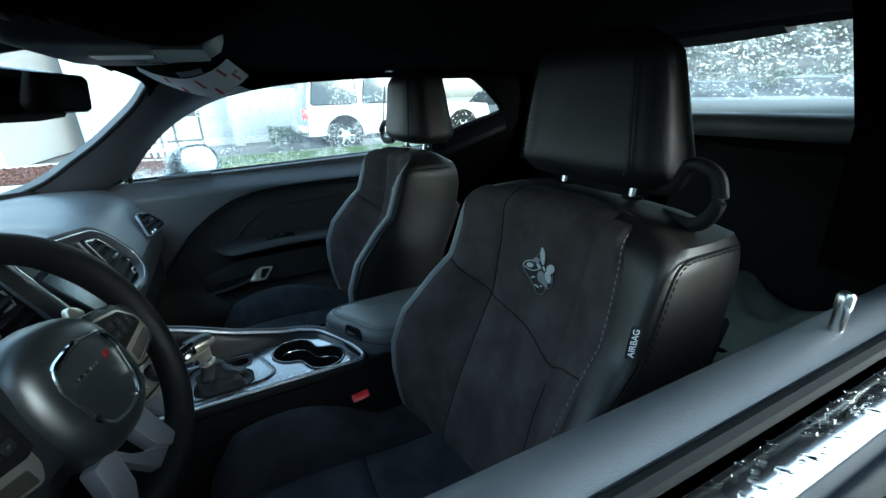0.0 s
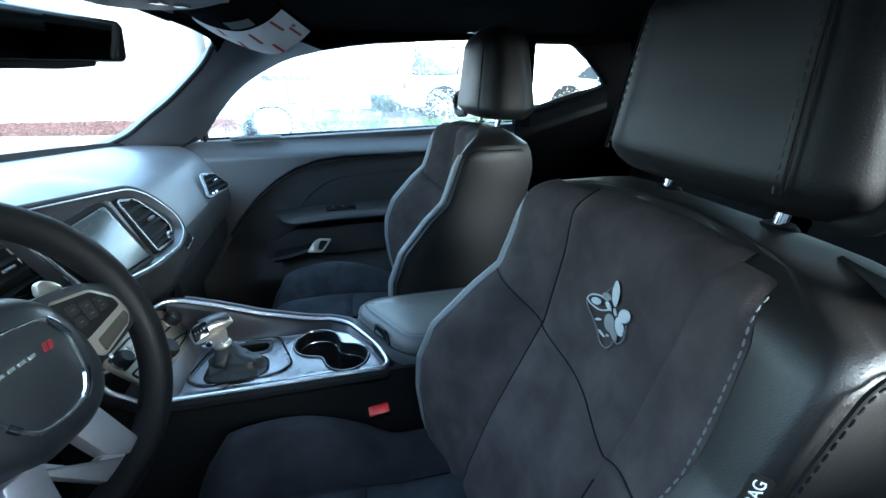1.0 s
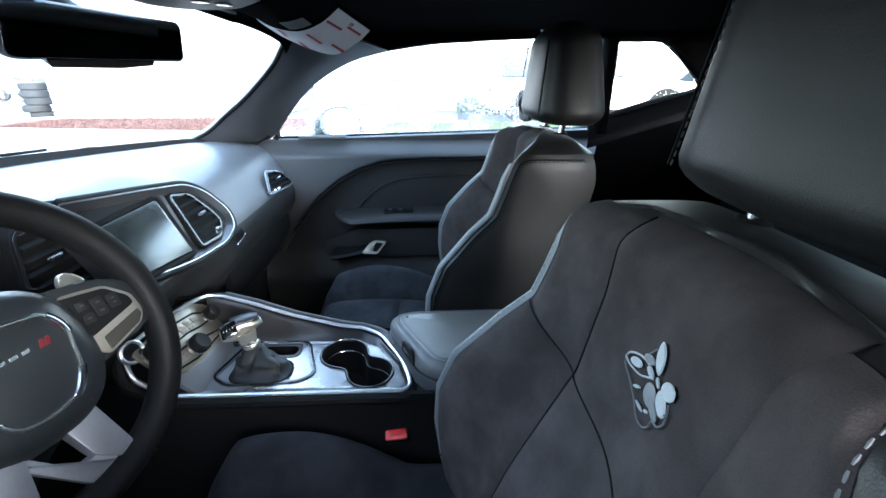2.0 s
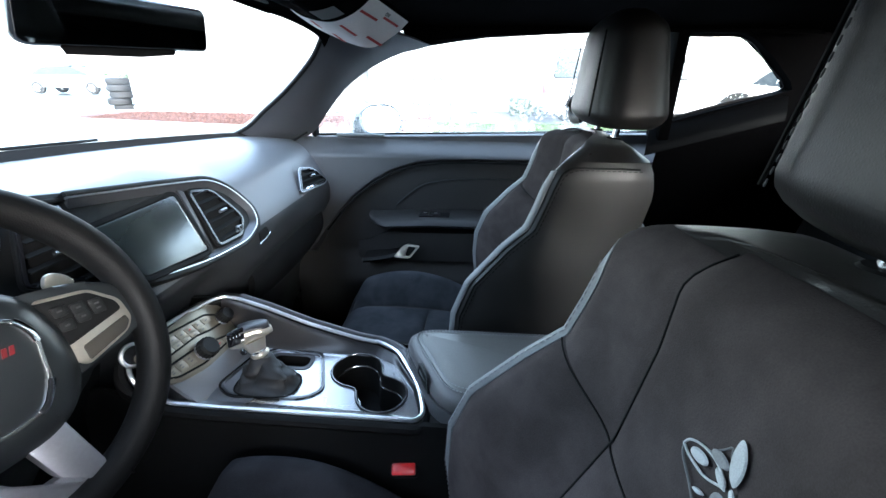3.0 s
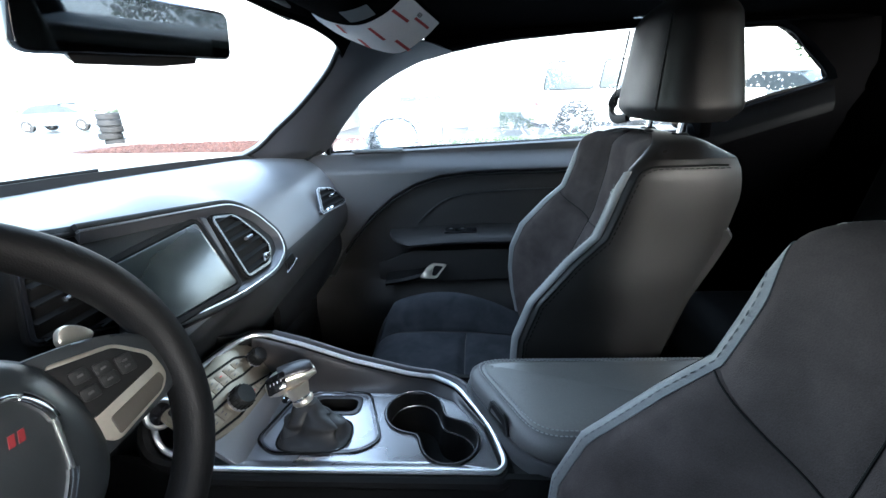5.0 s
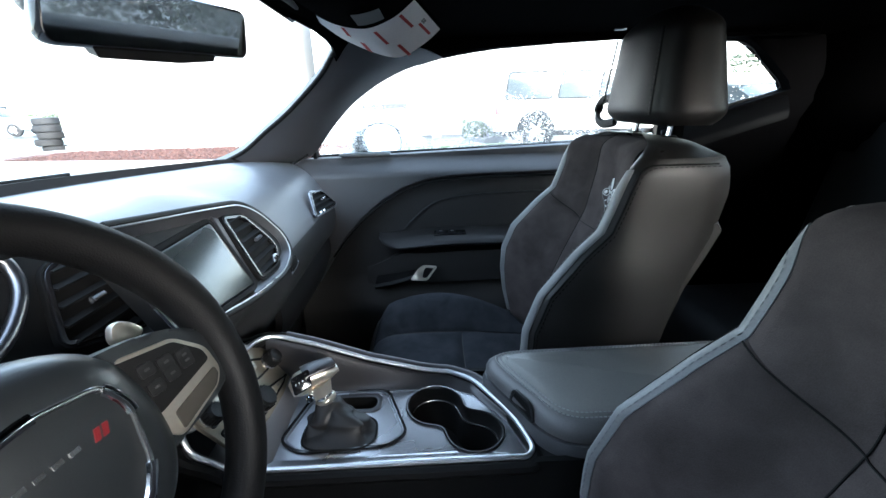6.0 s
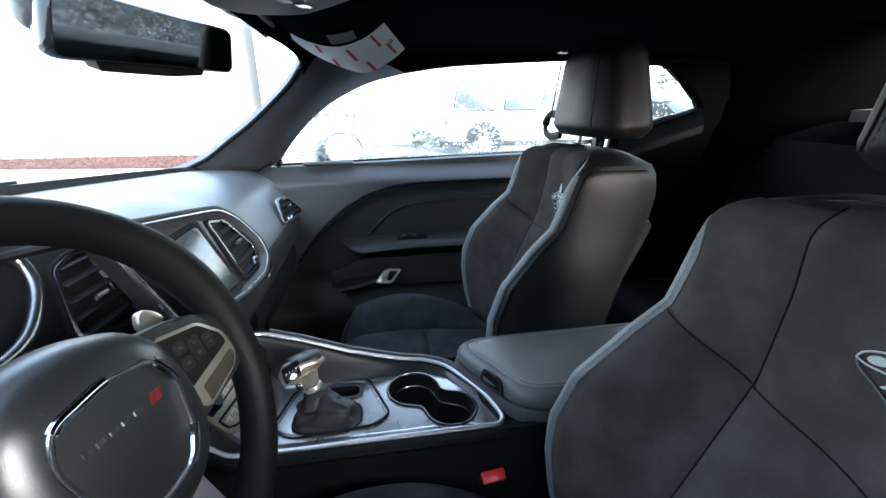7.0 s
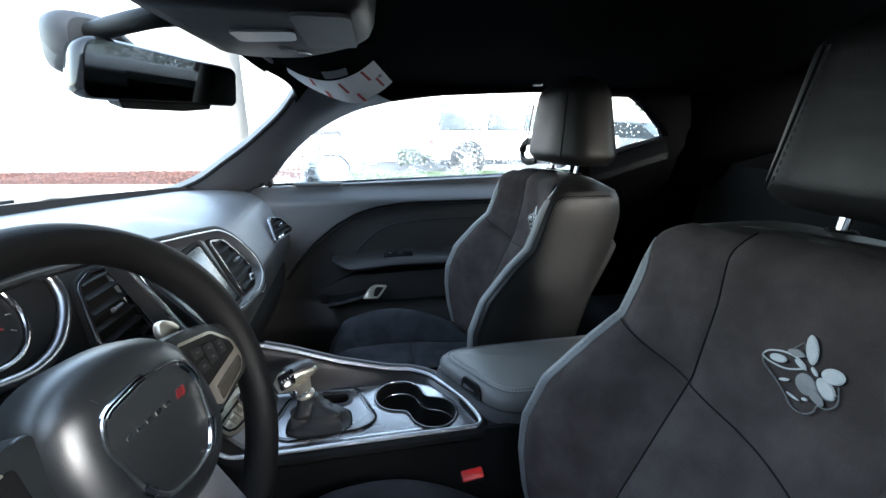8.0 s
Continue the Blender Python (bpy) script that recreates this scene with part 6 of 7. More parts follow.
# spokes with silver frames and buttons
for sg in (1, -1):
    def flat(q, r, k=4):
        """Outline on the wheel's face, mirrored for the other side of the hub."""
        q = [(a if sg > 0 else -a, b) for a, b in q]
        q = rounded(q, r, k)
        return [(a * SK, b * SK) for a, b in (q if sg > 0 else q[::-1])]
    spk = part("spoke", prism(flat([(.060, .060), (.090, .058), (.122, .054), (.152, .044), (.187, .020), (.185, -.030), (.150, -.038), (.098, -.052), (.060, -.050)][::-1], .008), P(0, 0, .002), su, sv, .022, .005), M_HUB, wheel, "black side spoke")
    part("spoke_trim", prism(flat([(.088, .048), (.142, .038), (.168, .012), (.171, -.016), (.160, -.030), (.104, -.046), (.092, -.030)][::-1], .008), P(0, 0, .0245), su, sv, .004, .0015), M_CHAMPAGNE, spk, "champagne satin spoke trim")
    part("button_field", prism(flat([(.083, .0450), (.140, .0345), (.162, .012), (.1640, -.001), (.098, -.015), (.086, -.011)][::-1], .005), P(0, 0, .0262), su, sv, .0032, .001), M_DARK, spk, "black button field")
    part("switch_rocker", prism(flat([(.108, -.022), (.164, -.010), (.165, -.019), (.157, -.028), (.108, -.041)][::-1], .003), P(0, 0, .0262), su, sv, .0035, .001), M_ROCKER, spk, "bronze grey rocker switch")
    for i in range(3):
        for j in range(2):
            a0, b0 = .098 + .018 * i, .020 - .018 * j - .004 * i + .006 * j * i
            q = flat([(a0, b0), (a0 + .015, b0 - .001), (a0 + .015, b0 + .012), (a0, b0 + .013)], .003, 2)
            bt = part("wheel_button", prism(q, P(0, 0, .0295), su, sv, .002, .0008), M_PLASTIC, spk)
            m = flat([(a0 + .005, b0 + .005), (a0 + .010, b0 + .005), (a0 + .010, b0 + .0072), (a0 + .005, b0 + .0072)], .0005, 1)
            part("button_mark", prism(m, P(0, 0, .0318), su, sv, .0004), M_DARKSTITCH, bt)
    part("shift_paddle", prism(flat([(.126, .056), (.132, .068), (.140, .070), (.152, .063), (.160, .050), (.150, .044), (.130, .046)][::-1], .006), P(0, 0, -.030), su, sv, .008, .003), M_CHAMPAGNE, wheel, "satin silver shift paddle")
    part("lower_spoke", prism(flat([(.018, -.086), (.058, -.084), (.071, -.156), (.061, -.174), (.030, -.140)][::-1], .005), P(0, 0, .006 + .0004 * sg), su, sv, .018, .0015), M_SPOKE, wheel, "satin silver lower spoke")
part("lower_arm", prism([(a * SK, b * SK) for a, b in rounded([(.062, -.176), (.018, -.174), (-.036, -.088), (-.020, -.090), (.012, -.140), (.034, -.141)][::-1], .004, 4)], P(0, 0, .006), su, sv, .014, .0015), M_SPOKE, wheel, "satin silver lower spoke arm")
part("column_shroud", loft([[P(r * math.cos(k * math.pi / 10), r * .8 * math.sin(k * math.pi / 10), h) for k in range(20)] for r, h in ((.05, -.20), (.062, -.10), (.058, -.02), (.04, .0))]), M_PLASTIC, wheel)
part("turn_stalk", tube([P(-.05, 0, -.07), P(-.16, .02, -.06)], [.007, .010], False, 10), M_PLASTIC, wheel)

# ---- rear-view mirror ----
ma, mb = Vector((-.357, -.028, 1.250)), Vector((-.232, .1800, 1.254))
mu = (mb - ma).normalized()
mw = Vector((mu.y, -mu.x, -.10)).normalized()
mv = mw.cross(mu).normalized()
mo = (ma + mb) / 2
mirror = thing("rear_view_mirror", tuple(mo), "black rear-view mirror hung from the windshield", "mirror")
ml = (mb - ma).length / 2
mout = rounded([(-ml, -.028), (ml - .004, -.030), (ml, .030), (-ml + .012, .048)], [.020, .012, .012, .026], 6)
rings = []
for h, d in ((-.050, .030), (-.046, .018), (-.034, .006), (-.012, 0), (.004, 0), (.008, .003)):
    rings.append([mo + mu * a + mv * b + mw * h for a, b in inset(mout, d)])
shell = part("mirror_shell", loft(rings), M_GLOSS, mirror, "gloss black mirror shell")
part("mirror_glass", prism(inset(mout, .004), mo + mw * .0065, mu, mv, .003), M_DIMGLASS, mirror, "dark mirror glass")
part("mirror_chin", loft([[mo + mu * (a) + mv * (-.026 - b) + mw * h for a, b, h in ((-.075 * k, 0, .004), (-.07 * k, .012, .002), (.02 * k, .014, .0), (.065 * k, .010, .002), (.07 * k, 0, .004))] for k in (1, .98)] + [[mo + mu * (a) + mv * (-.026 - b) + mw * h for a, b, h in ((-.07, 0, -.03), (-.065, .008, -.03), (.02, .010, -.03), (.06, .006, -.03), (.065, 0, -.03))]]), M_PLASTIC, mirror)
part("mirror_stem", tube([mo - mw * .03, mo - mw * .055 + Vector((0, .02, .03)), Vector((-.36, .06, 1.312))], [.012, .010, .018], False, 12), M_PLASTIC, mirror)
cov = []
for h, k in ((-.012, .80), (-.020, .97), (-.040, 1.0), (-.060, .92), (-.072, .70)):
    cov.append([mo - mu * .070 + mu * (.036 * k * math.copysign(abs(math.cos(q)) ** .6, math.cos(q))) + mv * (.036 + .040 * k * math.copysign(abs(math.sin(q)) ** .6, math.sin(q))) + mw * (h - .022) for q in (2 * math.pi * i / 32 for i in range(32))])
part("mirror_cover", loft(cov), M_PILLAR, mirror, "dark grey housing behind the mirror")
part("cable_cover", tube(smooth_path([mo - mw * .065 - mu * .09 + mv * .020, mo - mw * .050 - mu * .070 + mv * .048, Vector((-.262, -.035, 1.312)), Vector((-.225, .00, 1.325))], 6), .012, False, 12), M_PLASTIC, mirror, "black cable cover up to the roof")

# ---- overhead console ----
oh = thing("overhead_console", (-.11, .0, 1.32), "dark grey overhead console with lamp and switches", "overhead console")
orings = []
oo = rounded([(-.235, -.21), (-.01, -.20), (.005, -.02), (-.035, .05), (-.105, .135), (-.19, .135), (-.235, .09)], .04, 6)
for z, d in ((1.345, -.004), (1.318, 0), (1.306, .006), (1.300, .016), (1.298, .03)):
    orings.append([(a, .02 + b, z + .008 * a) for a, b in inset(oo, d)])
part("console_shell", loft(orings), M_PLASTIC, oh)
part("map_lamp", prism(rounded([(-.075, -.165), (-.015, -.165), (-.030, -.095), (-.085, -.090)], .012), (0, 0, 1.2982), (0, 1, 0), (1, 0, .008), .003), M_DARKCHROME, oh, "clear map lamp lens")
part("glasses_flap", prism(rounded([(-.165, -.085), (.015, -.085), (.0, -.02), (-.165, -.025)], .014), (0, 0, 1.2982), (0, 1, 0), (1, 0, .008), .004), M_PILLAR, oh, "dark grey sunglasses flap")
for i in range(2):
    part("roof_switch", prism(rounded([(.020 + .026 * i, -.128 + .020 * i), (.038 + .026 * i, -.122 + .020 * i), (.038 + .026 * i, -.106 + .020 * i), (.020 + .026 * i, -.112 + .020 * i)], .004, 2), (0, 0, 1.2982), (0, 1, 0), (1, 0, .008), .004), M_CHROME, oh)
part("coat_hook", rbox((.50, .655, 1.315), (.53, .672, 1.326), .003), M_SILVER, car, "small bright roof hook")

# ---- sun visors ----
def visor(y0, side, label, with_label):
    """A bowed visor, its outer edge hanging low; the outer band may carry the paper label."""
    vs = thing("sun_visor", (-.07, y0, 1.31), label, "sun visor", "sun visors")
    low = smooth_path([(-.195, .405, 1.322), (-.135, .448, 1.279), (-.040, .465, 1.247), (.020, .462, 1.270), (.056, .450, 1.296)], 8)
    mid = smooth_path([(-.190, .395, 1.322), (-.140, .370, 1.296), (-.083, .360, 1.286), (-.030, .345, 1.300), (.010, .335, 1.326)], 8)
    top = smooth_path([(-.195, .20, 1.318), (-.150, .19, 1.312), (-.095, .18, 1.310), (-.040, .18, 1.318), (.000, .18, 1.330)], 8)
    put = lambda p: Vector((p.x, y0 + side * (p.y - .34), p.z))
    n = len(low) - 1
    lift = 0.0 if with_label else 0.012
    def band(A, B, s, t):
        i = int(round(s * n))
        return put(A[i] * (1 - t) + B[i] * t) + Vector((0, 0, lift))
    part("visor_body", sheet(lambda s, t: band(mid, top, s, t) + Vector((0, 0, .003)), steps(0, 1, n), steps(0, 1, 8), .008, (0, 0, 1)), M_HEADLINER, vs, "black cloth visor")
    part("visor_edge", sheet(lambda s, t: band(low, mid, s, t) + Vector((0, 0, .004)), steps(0, 1, n), steps(0, 1, 6), .006, (0, .2 * side, 1)), M_HEADLINER, vs)
    if with_label:
        part("warning_label", sheet(lambda s, t: band(low, mid, s, t), steps(0, 1, n), steps(0, 1, 6), .0008, (0, 0, 1)), M_PAPER, vs, "white printed warning label with red bars")
        for s0, t0 in ((.30, .80), (.36, .25), (.54, .72), (.60, .20), (.80, .80), (.86, .35)):
            def bar(s, t, s0=s0, t0=t0):
                i = (s0 + .026 * t) * n
                j, f = int(i), i - int(i)
                tt = t0 - .40 * s + .18
                lo_, mi_ = low[j].lerp(low[j + 1], f), mid[j].lerp(mid[j + 1], f)
                return put(lo_ * (1 - tt) + mi_ * tt) + Vector((0, -.0006 * side, -.0012))
            part("label_bar", sheet(bar, steps(0, 1, 4), steps(0, 1, 1), .0003, (0, 0, -1)), M_LABELRED, vs, "", False)
        for k in range(4):
            def mark(s, t, k=k):
                i = (.90 + .012 * k + .007 * t) * n
                j, f = min(int(i), n - 1), i - int(i)
                tt = .55 - .10 * s
                return put(low[j].lerp(low[j + 1], f) * (1 - tt) + mid[j].lerp(mid[j + 1], f) * tt) + Vector((0, 0, -.0012))
            part("label_print", sheet(mark, [0, 1], [0, 1], .0003, (0, 0, -1)), M_LABELDARK, vs, "", False)
        part("inner_label", sheet(lambda s, t: band(mid, top, .46 + .24 * s, .14 + .30 * t) + Vector((0, 0, -.001)), steps(0, 1, 4), steps(0, 1, 3), .0005, (0, 0, -1)), M_GREYTRIM, vs, "small grey label")
    part("visor_pivot", tube([(-.20, y0 + side * .08, 1.322), (-.19, y0 - side * .14, 1.318)], .006, False, 10), M_PLASTIC, vs)
    return vs


visor(.34, 1, "black sun visor with a white warning label, part lowered", True)
visor(-.36, -1, "black sun visor folded near the headliner", False)

# ---- ground and outside ----
setting("ground", sheet(lambda x, y: (x, y, -.02), [-400, -60, -14, -4, 4, 14, 60, 400], [-400, -60, -14, 0, 14, 60, 400]), M_ASPHALT, "wet grey asphalt of the parking lot", "ground")
setting("lawn", sheet(lambda x, y: (x, y, .13 + .02 * noise.noise(Vector((x, y, 0)))), steps(-.9, 30, 60), steps(8.4, 9.85, 8), .16, (0, 0, -1)), M_LAWN, "bright green strip of lawn", "lawn", True)
rnd2 = random.Random(3)
tv, tf = [], []
for i in range(9000):
    x, y = rnd2.uniform(-.85, 9) if rnd2.random() < .8 else rnd2.uniform(-.85, 25), rnd2.uniform(8.45, 9.80)
    h, a = rnd2.uniform(.02, .06), rnd2.uniform(0, 6.28)
    k = len(tv)
    tv += [(x - .006 * math.cos(a), y - .006 * math.sin(a), .14), (x + .006 * math.cos(a), y + .006 * math.sin(a), .14), (x + .02 * math.sin(a), y + .02 * math.cos(a), .14 + h)]
    tf.append((k, k + 1, k + 2))
gme = bpy.data.meshes.new("grass")
gme.from_pydata(tv, [], tf)
gme.materials.append(M_LAWN)
tagged(new("grass", gme), "short green grass blades on the lawn strip", "grass", "", "stuff")
setting("mulch_bed", prism(rounded([(-10.4, 10.0), (-9.6, 9.2), (-1.0, 7.9), (-.95, 10.0), (-3, 11.4), (-10.2, 11.5)], .6), (0, 0, 0), (1, 0, 0), (0, 1, 0), .10, .03), M_MULCH, "raised bed of red-brown mulch", "mulch bed")
kb_out = rounded([(-10.6, 10.0), (-9.7, 9.0), (-.95, 7.70), (-.75, 8.6), (-.80, 10.0), (-3, 11.6), (-10.4, 11.7)], .7)
setting("kerb", frame_ring(kb_out, inset(kb_out, .16), (0, 0, -.02), (1, 0, 0), (0, 1, 0), .15), M_CONCRETE, "pale concrete kerb round the mulch bed", "kerb")
rm = random.Random(4)
mv_, mf_ = [], []
for i in range(5000):
    x = rm.uniform(-9.6, -1.1)
    y = rm.uniform(9.1 - (x + 9.6) * .14, 11.3)
    a, h = rm.uniform(0, 6.28), rm.uniform(.012, .04)
    k = len(mv_)
    c, s = .035 * math.cos(a), .035 * math.sin(a)
    mv_ += [(x - c, y - s, .10), (x + c, y + s, .10 + h), (x + c - s * .3, y + s + c * .3, .105), (x - c - s * .3, y - s + c * .3, .10 + h)]
    mf_ += [(k, k + 1, k + 2), (k, k + 3, k + 1)]
cme = bpy.data.meshes.new("mulch_chips")
cme.from_pydata(mv_, [], mf_)
cme.materials.append(M_MULCH)
tagged(new("mulch_chips", cme), "loose bark chips on the mulch bed", "mulch", "", "stuff")


# Added wall, never in view: holds skylight back from the driver's window.
setting("blocker_wall_south", rbox((-14, -2.8, 0), (1.25, -2.4, 2.3), .02), M_DARKWALL, "added dark wall, out of view, that cuts skylight at the driver's side", "wall")


def building(name, lo, hi, material, label, panels, doors=()):
    b = thing(name, ((lo[0] + hi[0]) / 2, lo[1], 0), label, "building")
    part("wall", rbox(lo, hi, .02), material, b, "", False)
    part("roof", rbox((lo[0] - .2, lo[1] - .25, hi[2]), (hi[0] + .2, hi[1] + .2, hi[2] + .22), .03), M_SIDING, b, "", False)
    w = (hi[0] - lo[0]) / panels
    for i in range(panels):
        part("wall_panel", rbox((lo[0] + w * i + .02, lo[1] - .03, .25), (lo[0] + w * (i + 1) - .02, lo[1] + .02, hi[2] - .1), .008), material, b, "", False)
    part("plinth", rbox((lo[0] - .03, lo[1] - .06, 0), (hi[0] + .03, lo[1] + .03, .22), .01), M_CONCRETE, b, "", False)
    for x0, x1, z1 in doors:
        d = part("door", rbox((x0, lo[1] - .05, .05), (x1, lo[1] + .02, z1), .01), M_SIDING, b, "grey roller door", False)
        for k in range(int(z1 / .3)):
            part("door_slat", rbox((x0 + .05, lo[1] - .065, .1 + .3 * k), (x1 - .05, lo[1] - .045, .36 + .3 * k), .006), M_SIDING, d, "", False)
    return b


building("white_building", (-10.2, 11.8, 0), (-4.6, 18, 5.2), M_WHITEWALL, "white painted flat-roofed building beside the lot", 6, ((-6.5, -4.9, 2.8),))
sb = building("siding_building", (-3.6, 15.0, 0), (7.4, 22, 4.6), M_SIDING, "pale building with upright metal siding and a row of windows", 26)
for i in range(6):
    x0 = 1.5 + .92 * i
    wd = part("window", rbox((x0, 14.955, 1.66), (x0 + .80, 14.985, 2.20), .008), M_BUILDINGPANE, sb, "dark window", False)
    part("window_frame", frame_ring([(x0 - .05, 1.61), (x0 + .85, 1.61), (x0 + .85, 2.25), (x0 - .05, 2.25)], [(x0, 1.66), (x0 + .80, 1.66), (x0 + .80, 2.20), (x0, 2.20)], (0, 14.97, 0), (1, 0, 0), (0, 0, 1), .03), M_WHITEWALL, wd, "", False)
for i, x in enumerate((-1.6, .2)):
    tagged(part("column", rbox((x - .16, 13.9, 0), (x + .16, 14.2, 4.4), .03), M_WHITEWALL), "white square column before the pale building", "column", "columns")


def fence(x0, x1, y):
    f = thing("picket_fence", ((x0 + x1) / 2, y, 0), "low white picket fence", "fence")
    n = int((x1 - x0) / .14)
    for i in range(n):
        part("picket", rbox((x0 + .14 * i, y - .012, .0), (x0 + .14 * i + .07, y + .012, .75), .008, 1), M_FENCE, f, "", False)
    for z in (.22, .62):
        part("fence_rail", rbox((x0, y + .012, z), (x1, y + .045, z + .06), .006, 1), M_FENCE, f, "", False)


fence(-2.9, -1.3, 11.35)
rail = thing("metal_railing", (-1.2, 11.6, 0), "dark grey metal railing behind the mulch bed", "railing")
part("top_rail", rbox((-1.85, 11.57, .99), (-.62, 11.63, 1.12), .01), M_PILLAR, rail, "", False)
for x in (-1.82, -1.25, -.67):
    part("post", rbox((x - .025, 11.575, 0), (x + .025, 11.625, 1.0), .008), M_PILLAR, rail, "", False)
part("lower_rail", rbox((-1.80, 11.58, .40), (-.68, 11.62, .45), .006), M_PILLAR, rail, "", False)


def wheel_parts(parent, c, r, w, ax=(0, 1, 0)):
    c = Vector(c)
    prof = [(r * .60, -w / 2), (r * .9, -w / 2), (r, -w * .38), (r, w * .38), (r * .9, w / 2), (r * .60, w / 2)]
    t = part("wheel", revolve(prof, c, ax, 32), M_TYRE, parent, "black tyre on a bright rim")
    for s in (-1, 1):
        part("rim_face", revolve([(r * .62, 0), (r * .60, .02 * s), (r * .52, .0), (r * .12, .03 * s)], c + Vector(ax) * s * w * .46, ax, 28), M_SILVER, t)
        for k in range(6):
            th = k * math.pi / 3
            a, u = Vector(ax), Vector((1, 0, 0)) if ax[1] else Vector((0, 1, 0))
            v = Vector((0, 0, 1))
            q = c + a * s * (w * .5 + .012)
            d = u * math.cos(th) + v * math.sin(th)
            part("rim_spoke", tube([q + d * r * .10, q + d * r * .56], [.045, .03], False, 6), M_SILVER, t)
    return t


def suv(x0, y0, name, label, length=5.3, cap=True):
    """A tall white vehicle standing along x, its tail at x0 and its near side at y0."""
    L, W, H = length, 1.95, 1.92
    v = thing(name, (x0 + L / 2, y0 + W / 2, 0), label, "parked vehicle", "parked vehicles")
    def skin(prof, ya, yb, bulge):
        rings = []
        for t in (0, .06, .2, .5, .8, .94, 1):
            y = ya + (yb - ya) * t
            k = bulge * (1 - math.sin(math.pi * t) ** .35)
            cx = sum(p[0] for p in prof) / len(prof)
            rings.append([(cx + (px - cx) * (1 - k), y, pz - k * .25 * (pz > 1.0)) for px, pz in prof])
        return loft(rings)
    low = [(x0, .42), (x0 + .02, .75), (x0 + .05, 1.10), (x0 + L * .74, 1.12), (x0 + L - .08, 1.02), (x0 + L, .80), (x0 + L, .42)]
    part("body", skin(low, y0, y0 + W, .03), M_WHITEPAINT, v, "white painted body")
    top = [(x0 + .04, 1.08), (x0 + .10, 1.50), (x0 + .22, H - .06), (x0 + .45, H), (x0 + L * .55, H - .01), (x0 + L * .62, H - .10), (x0 + L * .76, 1.10)]
    part("cabin", skin(top, y0 + .08, y0 + W - .08, .05), M_WHITEPAINT, v)
    for a, b in ((.035, .255), (.275, .445), (.46, .61)):
        xa, xb = x0 + L * a + .05, x0 + L * b
        q = rounded([(xa, 1.16), (xb, 1.16), (xb - .04 - (.25 if a > .4 else 0), 1.74), (xa + .10, 1.74)], .07)
        part("window", prism(q, (0, y0 + .075, 0), (1, 0, 0), (0, 0, 1), .02, .006), M_WINDOW, v, "dark side window")
        part("window_trim", frame_ring(inset(q, -.03), q, (0, y0 + .072, 0), (1, 0, 0), (0, 0, 1), .012), M_DARK, v)
    part("tail_light", rbox((x0 - .01, y0 - .012, .82), (x0 + .13, y0 + .16, 1.06), .02), M_RED, v, "red tail light")
    part("bumper", rbox((x0 - .12, y0 + .04, .48), (x0 + .10, y0 + W - .04, .68), .04), M_SILVER, v)
    part("underside", rbox((x0 + .15, y0 + .10, .28), (x0 + L - .2, y0 + W - .10, .50), .04), M_DARK, v)
    for xx in (x0 + .98, x0 + L - .95):
        part("wheel_arch", revolve([(.47, 0), (.47, .03), (.40, .03)], (xx, y0 - .006, .43), (0, 1, 0), 28), M_DARK, v)
        wheel_parts(v, (xx, y0 + .12, .385), .385, .24)
        wheel_parts(v, (xx, y0 + W - .12, .385), .385, .24)
    part("door_handle", rbox((x0 + L * .40, y0 - .02, .98), (x0 + L * .40 + .18, y0 + .02, 1.02), .01), M_SILVER, v)
    return v


suv(1.60, 10.0, "white_suv", "tall white sport utility vehicle parked on the lot beyond the lawn")


def saloon(at, turn, paint, label):
    v = thing("parked_car", at, label, "parked vehicle", "parked vehicles")
    m = Matrix.Translation(at) @ Euler((0, 0, radians(turn))).to_matrix().to_4x4()
    body = [(-2.2, .35), (-2.25, .62), (-2.1, .86), (-1.1, .93), (.9, .95), (2.0, .82), (2.2, .62), (2.2, .35)]
    cab = [(-1.75, .90), (-1.05, 1.36), (-.3, 1.44), (.4, 1.42), (1.15, .93)]
    for nm, pr, hw, mt in (("body", body, .89, paint), ("cabin", cab, .74, M_WINDOW)):
        rings = []
        for t in steps(-1, 1, 8):
            k = 1 - .05 * abs(t) ** 4
            rings.append([m @ Vector((a * k, t * hw, b if b < .9 else .9 + (b - .9) * (1 - .12 * abs(t) ** 5))) for a, b in pr])
        part(nm, loft(rings), mt, v)
    part("roof", loft([[m @ Vector((a, t * .66, z)) for a, z in ((-1.0, 1.375), (-.3, 1.455), (.4, 1.435), (.35, 1.40), (-.9, 1.35))] for t in steps(-1, 1, 4)]), paint, v)
    for sx in (-1.35, 1.35):
        for sy in (-.80, .80):
            c = m @ Vector((sx, sy, .32))
            wheel_parts(v, c, .32, .2, tuple((m.to_3x3() @ Vector((0, 1, 0)))))
    return v


M_SILVERCAR = mat("silver_vehicle_paint", (0.45, 0.47, 0.48), 0.25, 0.6, 50, 0.05, 0, 1.0, 0.7)
saloon((8.6, 12.0, 0), 100, M_WHITEPAINT, "white car parked beyond the lawn")
saloon((11.2, 12.4, 0), 100, M_SILVERCAR, "silver car parked beside a white one")
saloon((14.5, 5.6, 0), 80, M_SILVERCAR, "silver car parked behind under trees")
saloon((15.0, 8.6, 0), 84, M_WHITEPAINT, "white car parked behind near a hedge")
saloon((-22, 22, 0), 10, M_SILVERCAR, "silver car far across the lot")
saloon((-17, 24, 0), 10, M_WHITEPAINT, "white car far across the lot")


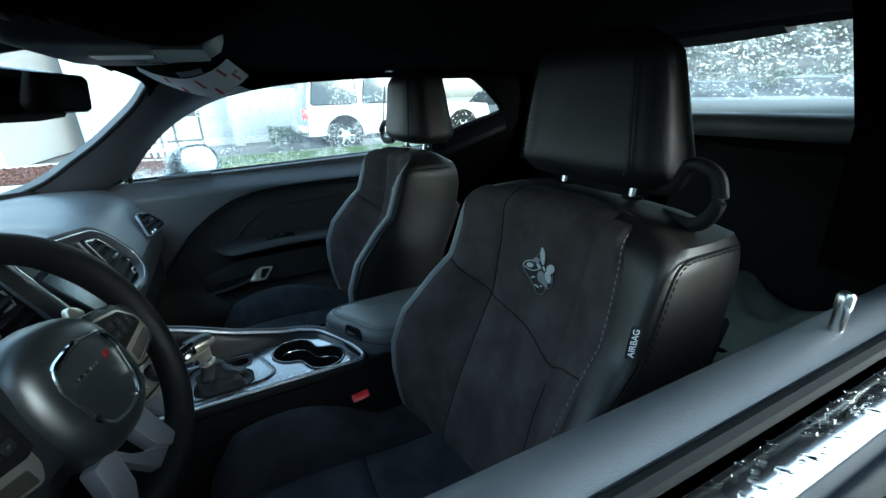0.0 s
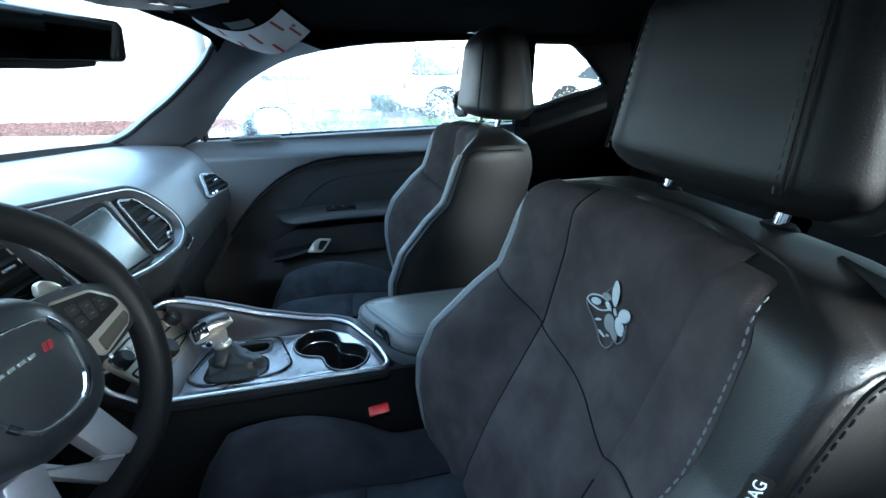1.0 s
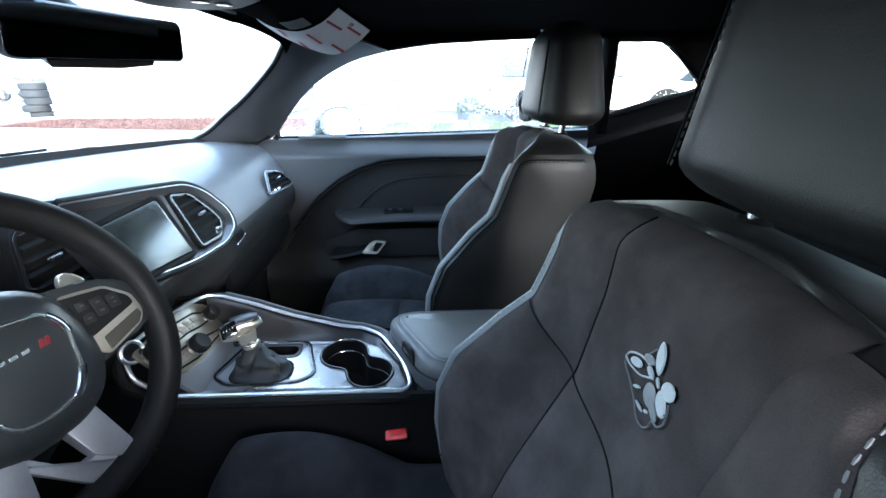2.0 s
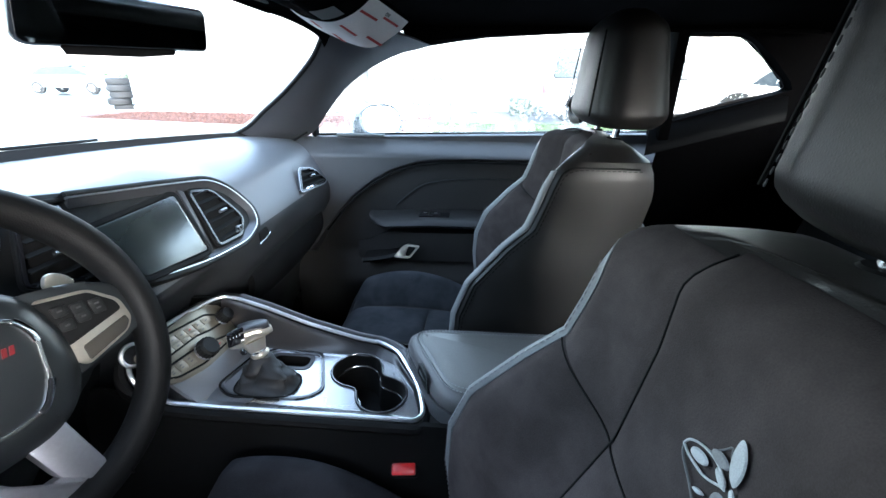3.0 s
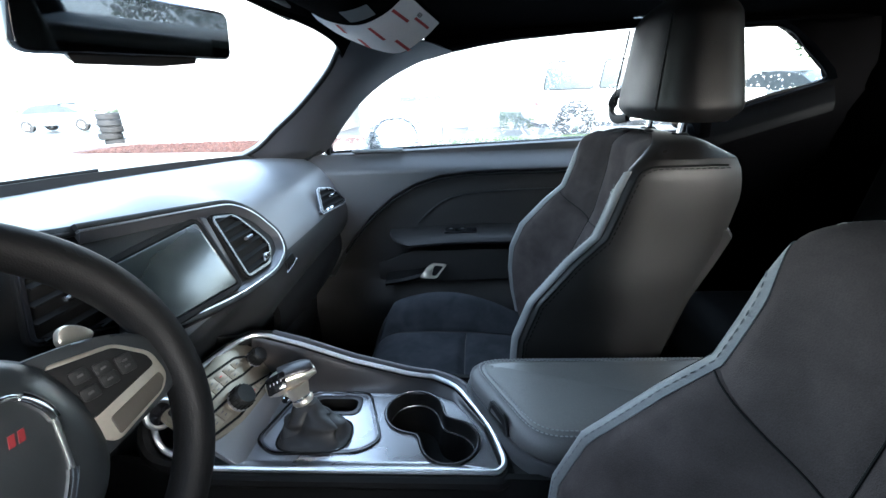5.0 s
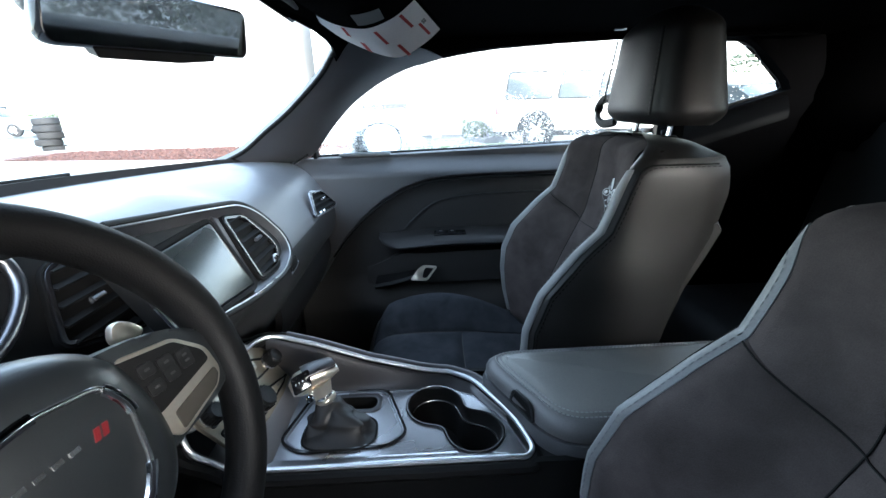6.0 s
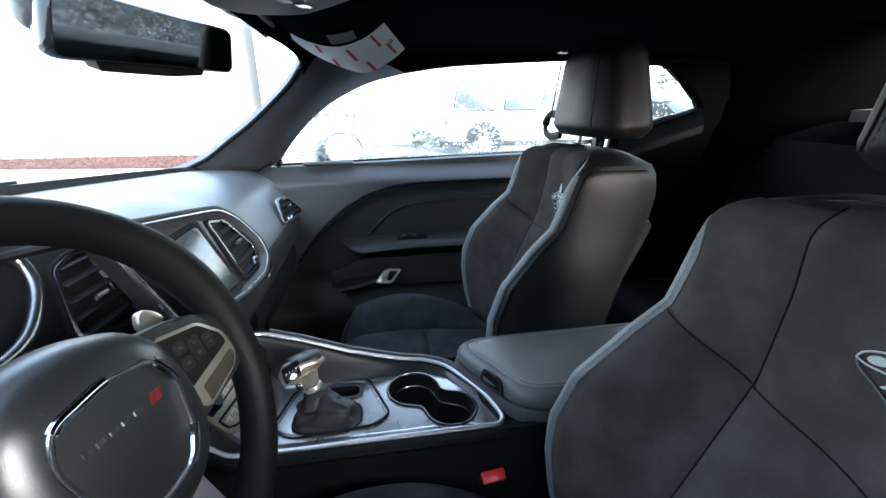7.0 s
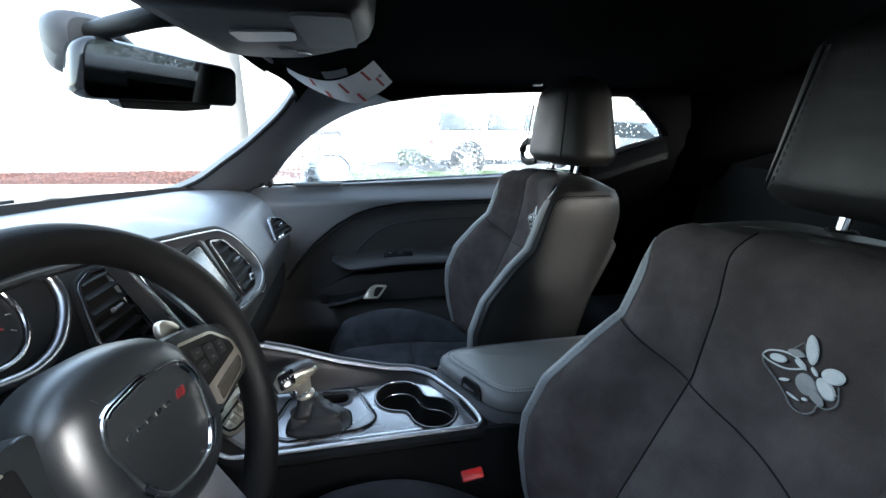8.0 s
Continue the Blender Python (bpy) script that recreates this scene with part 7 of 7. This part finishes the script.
def tyre_stack(x, y):
    s = thing("tyre_stack", (x, y, 0), "leaning stack of five used tyres on the asphalt", "tyre stack")
    r = random.Random(2)
    for i in range(5):
        c = (x + r.uniform(-.05, .05), y + r.uniform(-.05, .05), .105 + .2 * i - .02)
        prof = [(.19, -.07), (.21, -.095), (.29, -.10), (.325, -.07), (.33, 0), (.325, .07), (.29, .10), (.21, .095), (.19, .07), (.20, 0), (.19, -.07)]
        part("tyre", loft([[(c[0] + rr * math.cos(2 * math.pi * k / 24), c[1] + rr * math.sin(2 * math.pi * k / 24), c[2] + h) for k in range(24)] for rr, h in prof], True, False), M_TYRE, s)


tyre_stack(-11.3, 12.6)


def tree(x, y, h, seed):
    t = thing("tree", (x, y, 0), "leafy tree behind the lot", "tree", "trees")
    r = random.Random(seed)
    part("trunk", tube([(x, y, 0), (x + r.uniform(-.1, .1), y, h * .25), (x + r.uniform(-.2, .2), y + r.uniform(-.2, .2), h * .55), (x, y, h * .85)], [h * .035, h * .028, h * .018, h * .006], False, 10), M_BARK, t)
    bm = bmesh.new()
    for i in range(7):
        a, z0 = r.uniform(0, 6.28), h * r.uniform(.3, .6)
        tube([(x, y, z0), (x + h * .14 * math.cos(a), y + h * .14 * math.sin(a), z0 + h * .12), (x + h * .25 * math.cos(a), y + h * .25 * math.sin(a), z0 + h * .25)], [h * .012, h * .008, h * .003], False, 6, 1, (0, 0, 1), bm)
    part("limbs", bm, M_BARK, t)
    vs, fs = [], []
    centres = [(x + r.gauss(0, h * .16), y + r.gauss(0, h * .16), h * r.uniform(.42, .95)) for i in range(26)]
    for c in centres:
        rad_ = h * r.uniform(.07, .14)
        for i in range(110):
            d = Vector((r.gauss(0, 1), r.gauss(0, 1), r.gauss(0, .8))).normalized() * rad_ * r.random() ** .4
            p = Vector(c) + d
            a = Vector((r.uniform(-1, 1), r.uniform(-1, 1), r.uniform(-1, 1))).normalized() * h * .022
            b = a.orthogonal().normalized() * h * .012
            k = len(vs)
            vs += [p - a, p + b, p + a, p - b]
            fs.append((k, k + 1, k + 2, k + 3))
    me = bpy.data.meshes.new("crown")
    me.from_pydata([tuple(v) for v in vs], [], fs)
    me.materials.append(M_LEAF)
    cr = new("crown", me)
    cr.parent = t
    cr.matrix_parent_inverse = Matrix.Translation(t.location).inverted()
    return t


for i, (x, y, h) in enumerate(((18, 4, 6.5), (20, 8.5, 7.5), (19, 12.5, 6), (24, 1, 8), (22, 27, 7))):
    tree(x, y, h, 20 + i)


def hedge(lo, hi, seed, count=5000, size=.09):
    r = random.Random(seed)
    vs, fs = [], []
    for i in range(count):
        p = Vector((r.uniform(lo[0], hi[0]), r.uniform(lo[1], hi[1]), lo[2] + (hi[2] - lo[2]) * r.random() ** .7))
        p.z *= .85 + .25 * noise.noise(Vector((p.x, p.y, 1)))
        a = Vector((r.uniform(-1, 1), r.uniform(-1, 1), r.uniform(-1, 1))).normalized() * size
        b = a.orthogonal().normalized() * size * .55
        k = len(vs)
        vs += [p - a, p + b, p + a, p - b]
        fs.append((k, k + 1, k + 2, k + 3))
    me = bpy.data.meshes.new("hedge")
    me.from_pydata([tuple(v) for v in vs], [], fs)
    me.materials.append(M_LEAF)
    return tagged(new("hedge", me), "dense green hedge at the edge of the lot", "hedge", "", "stuff")


hedge((17.2, 0, 0), (18.4, 14, 2.0), 1)
hedge((20.5, -4, 0), (23, 18, 5.2), 3, 16000, .16)
hedge((-34, 30, 0), (-12, 31.2, 1.2), 2)
hedge((1.05, 13.3, 0), (3.3, 13.9, .66), 6, 3200, .05)
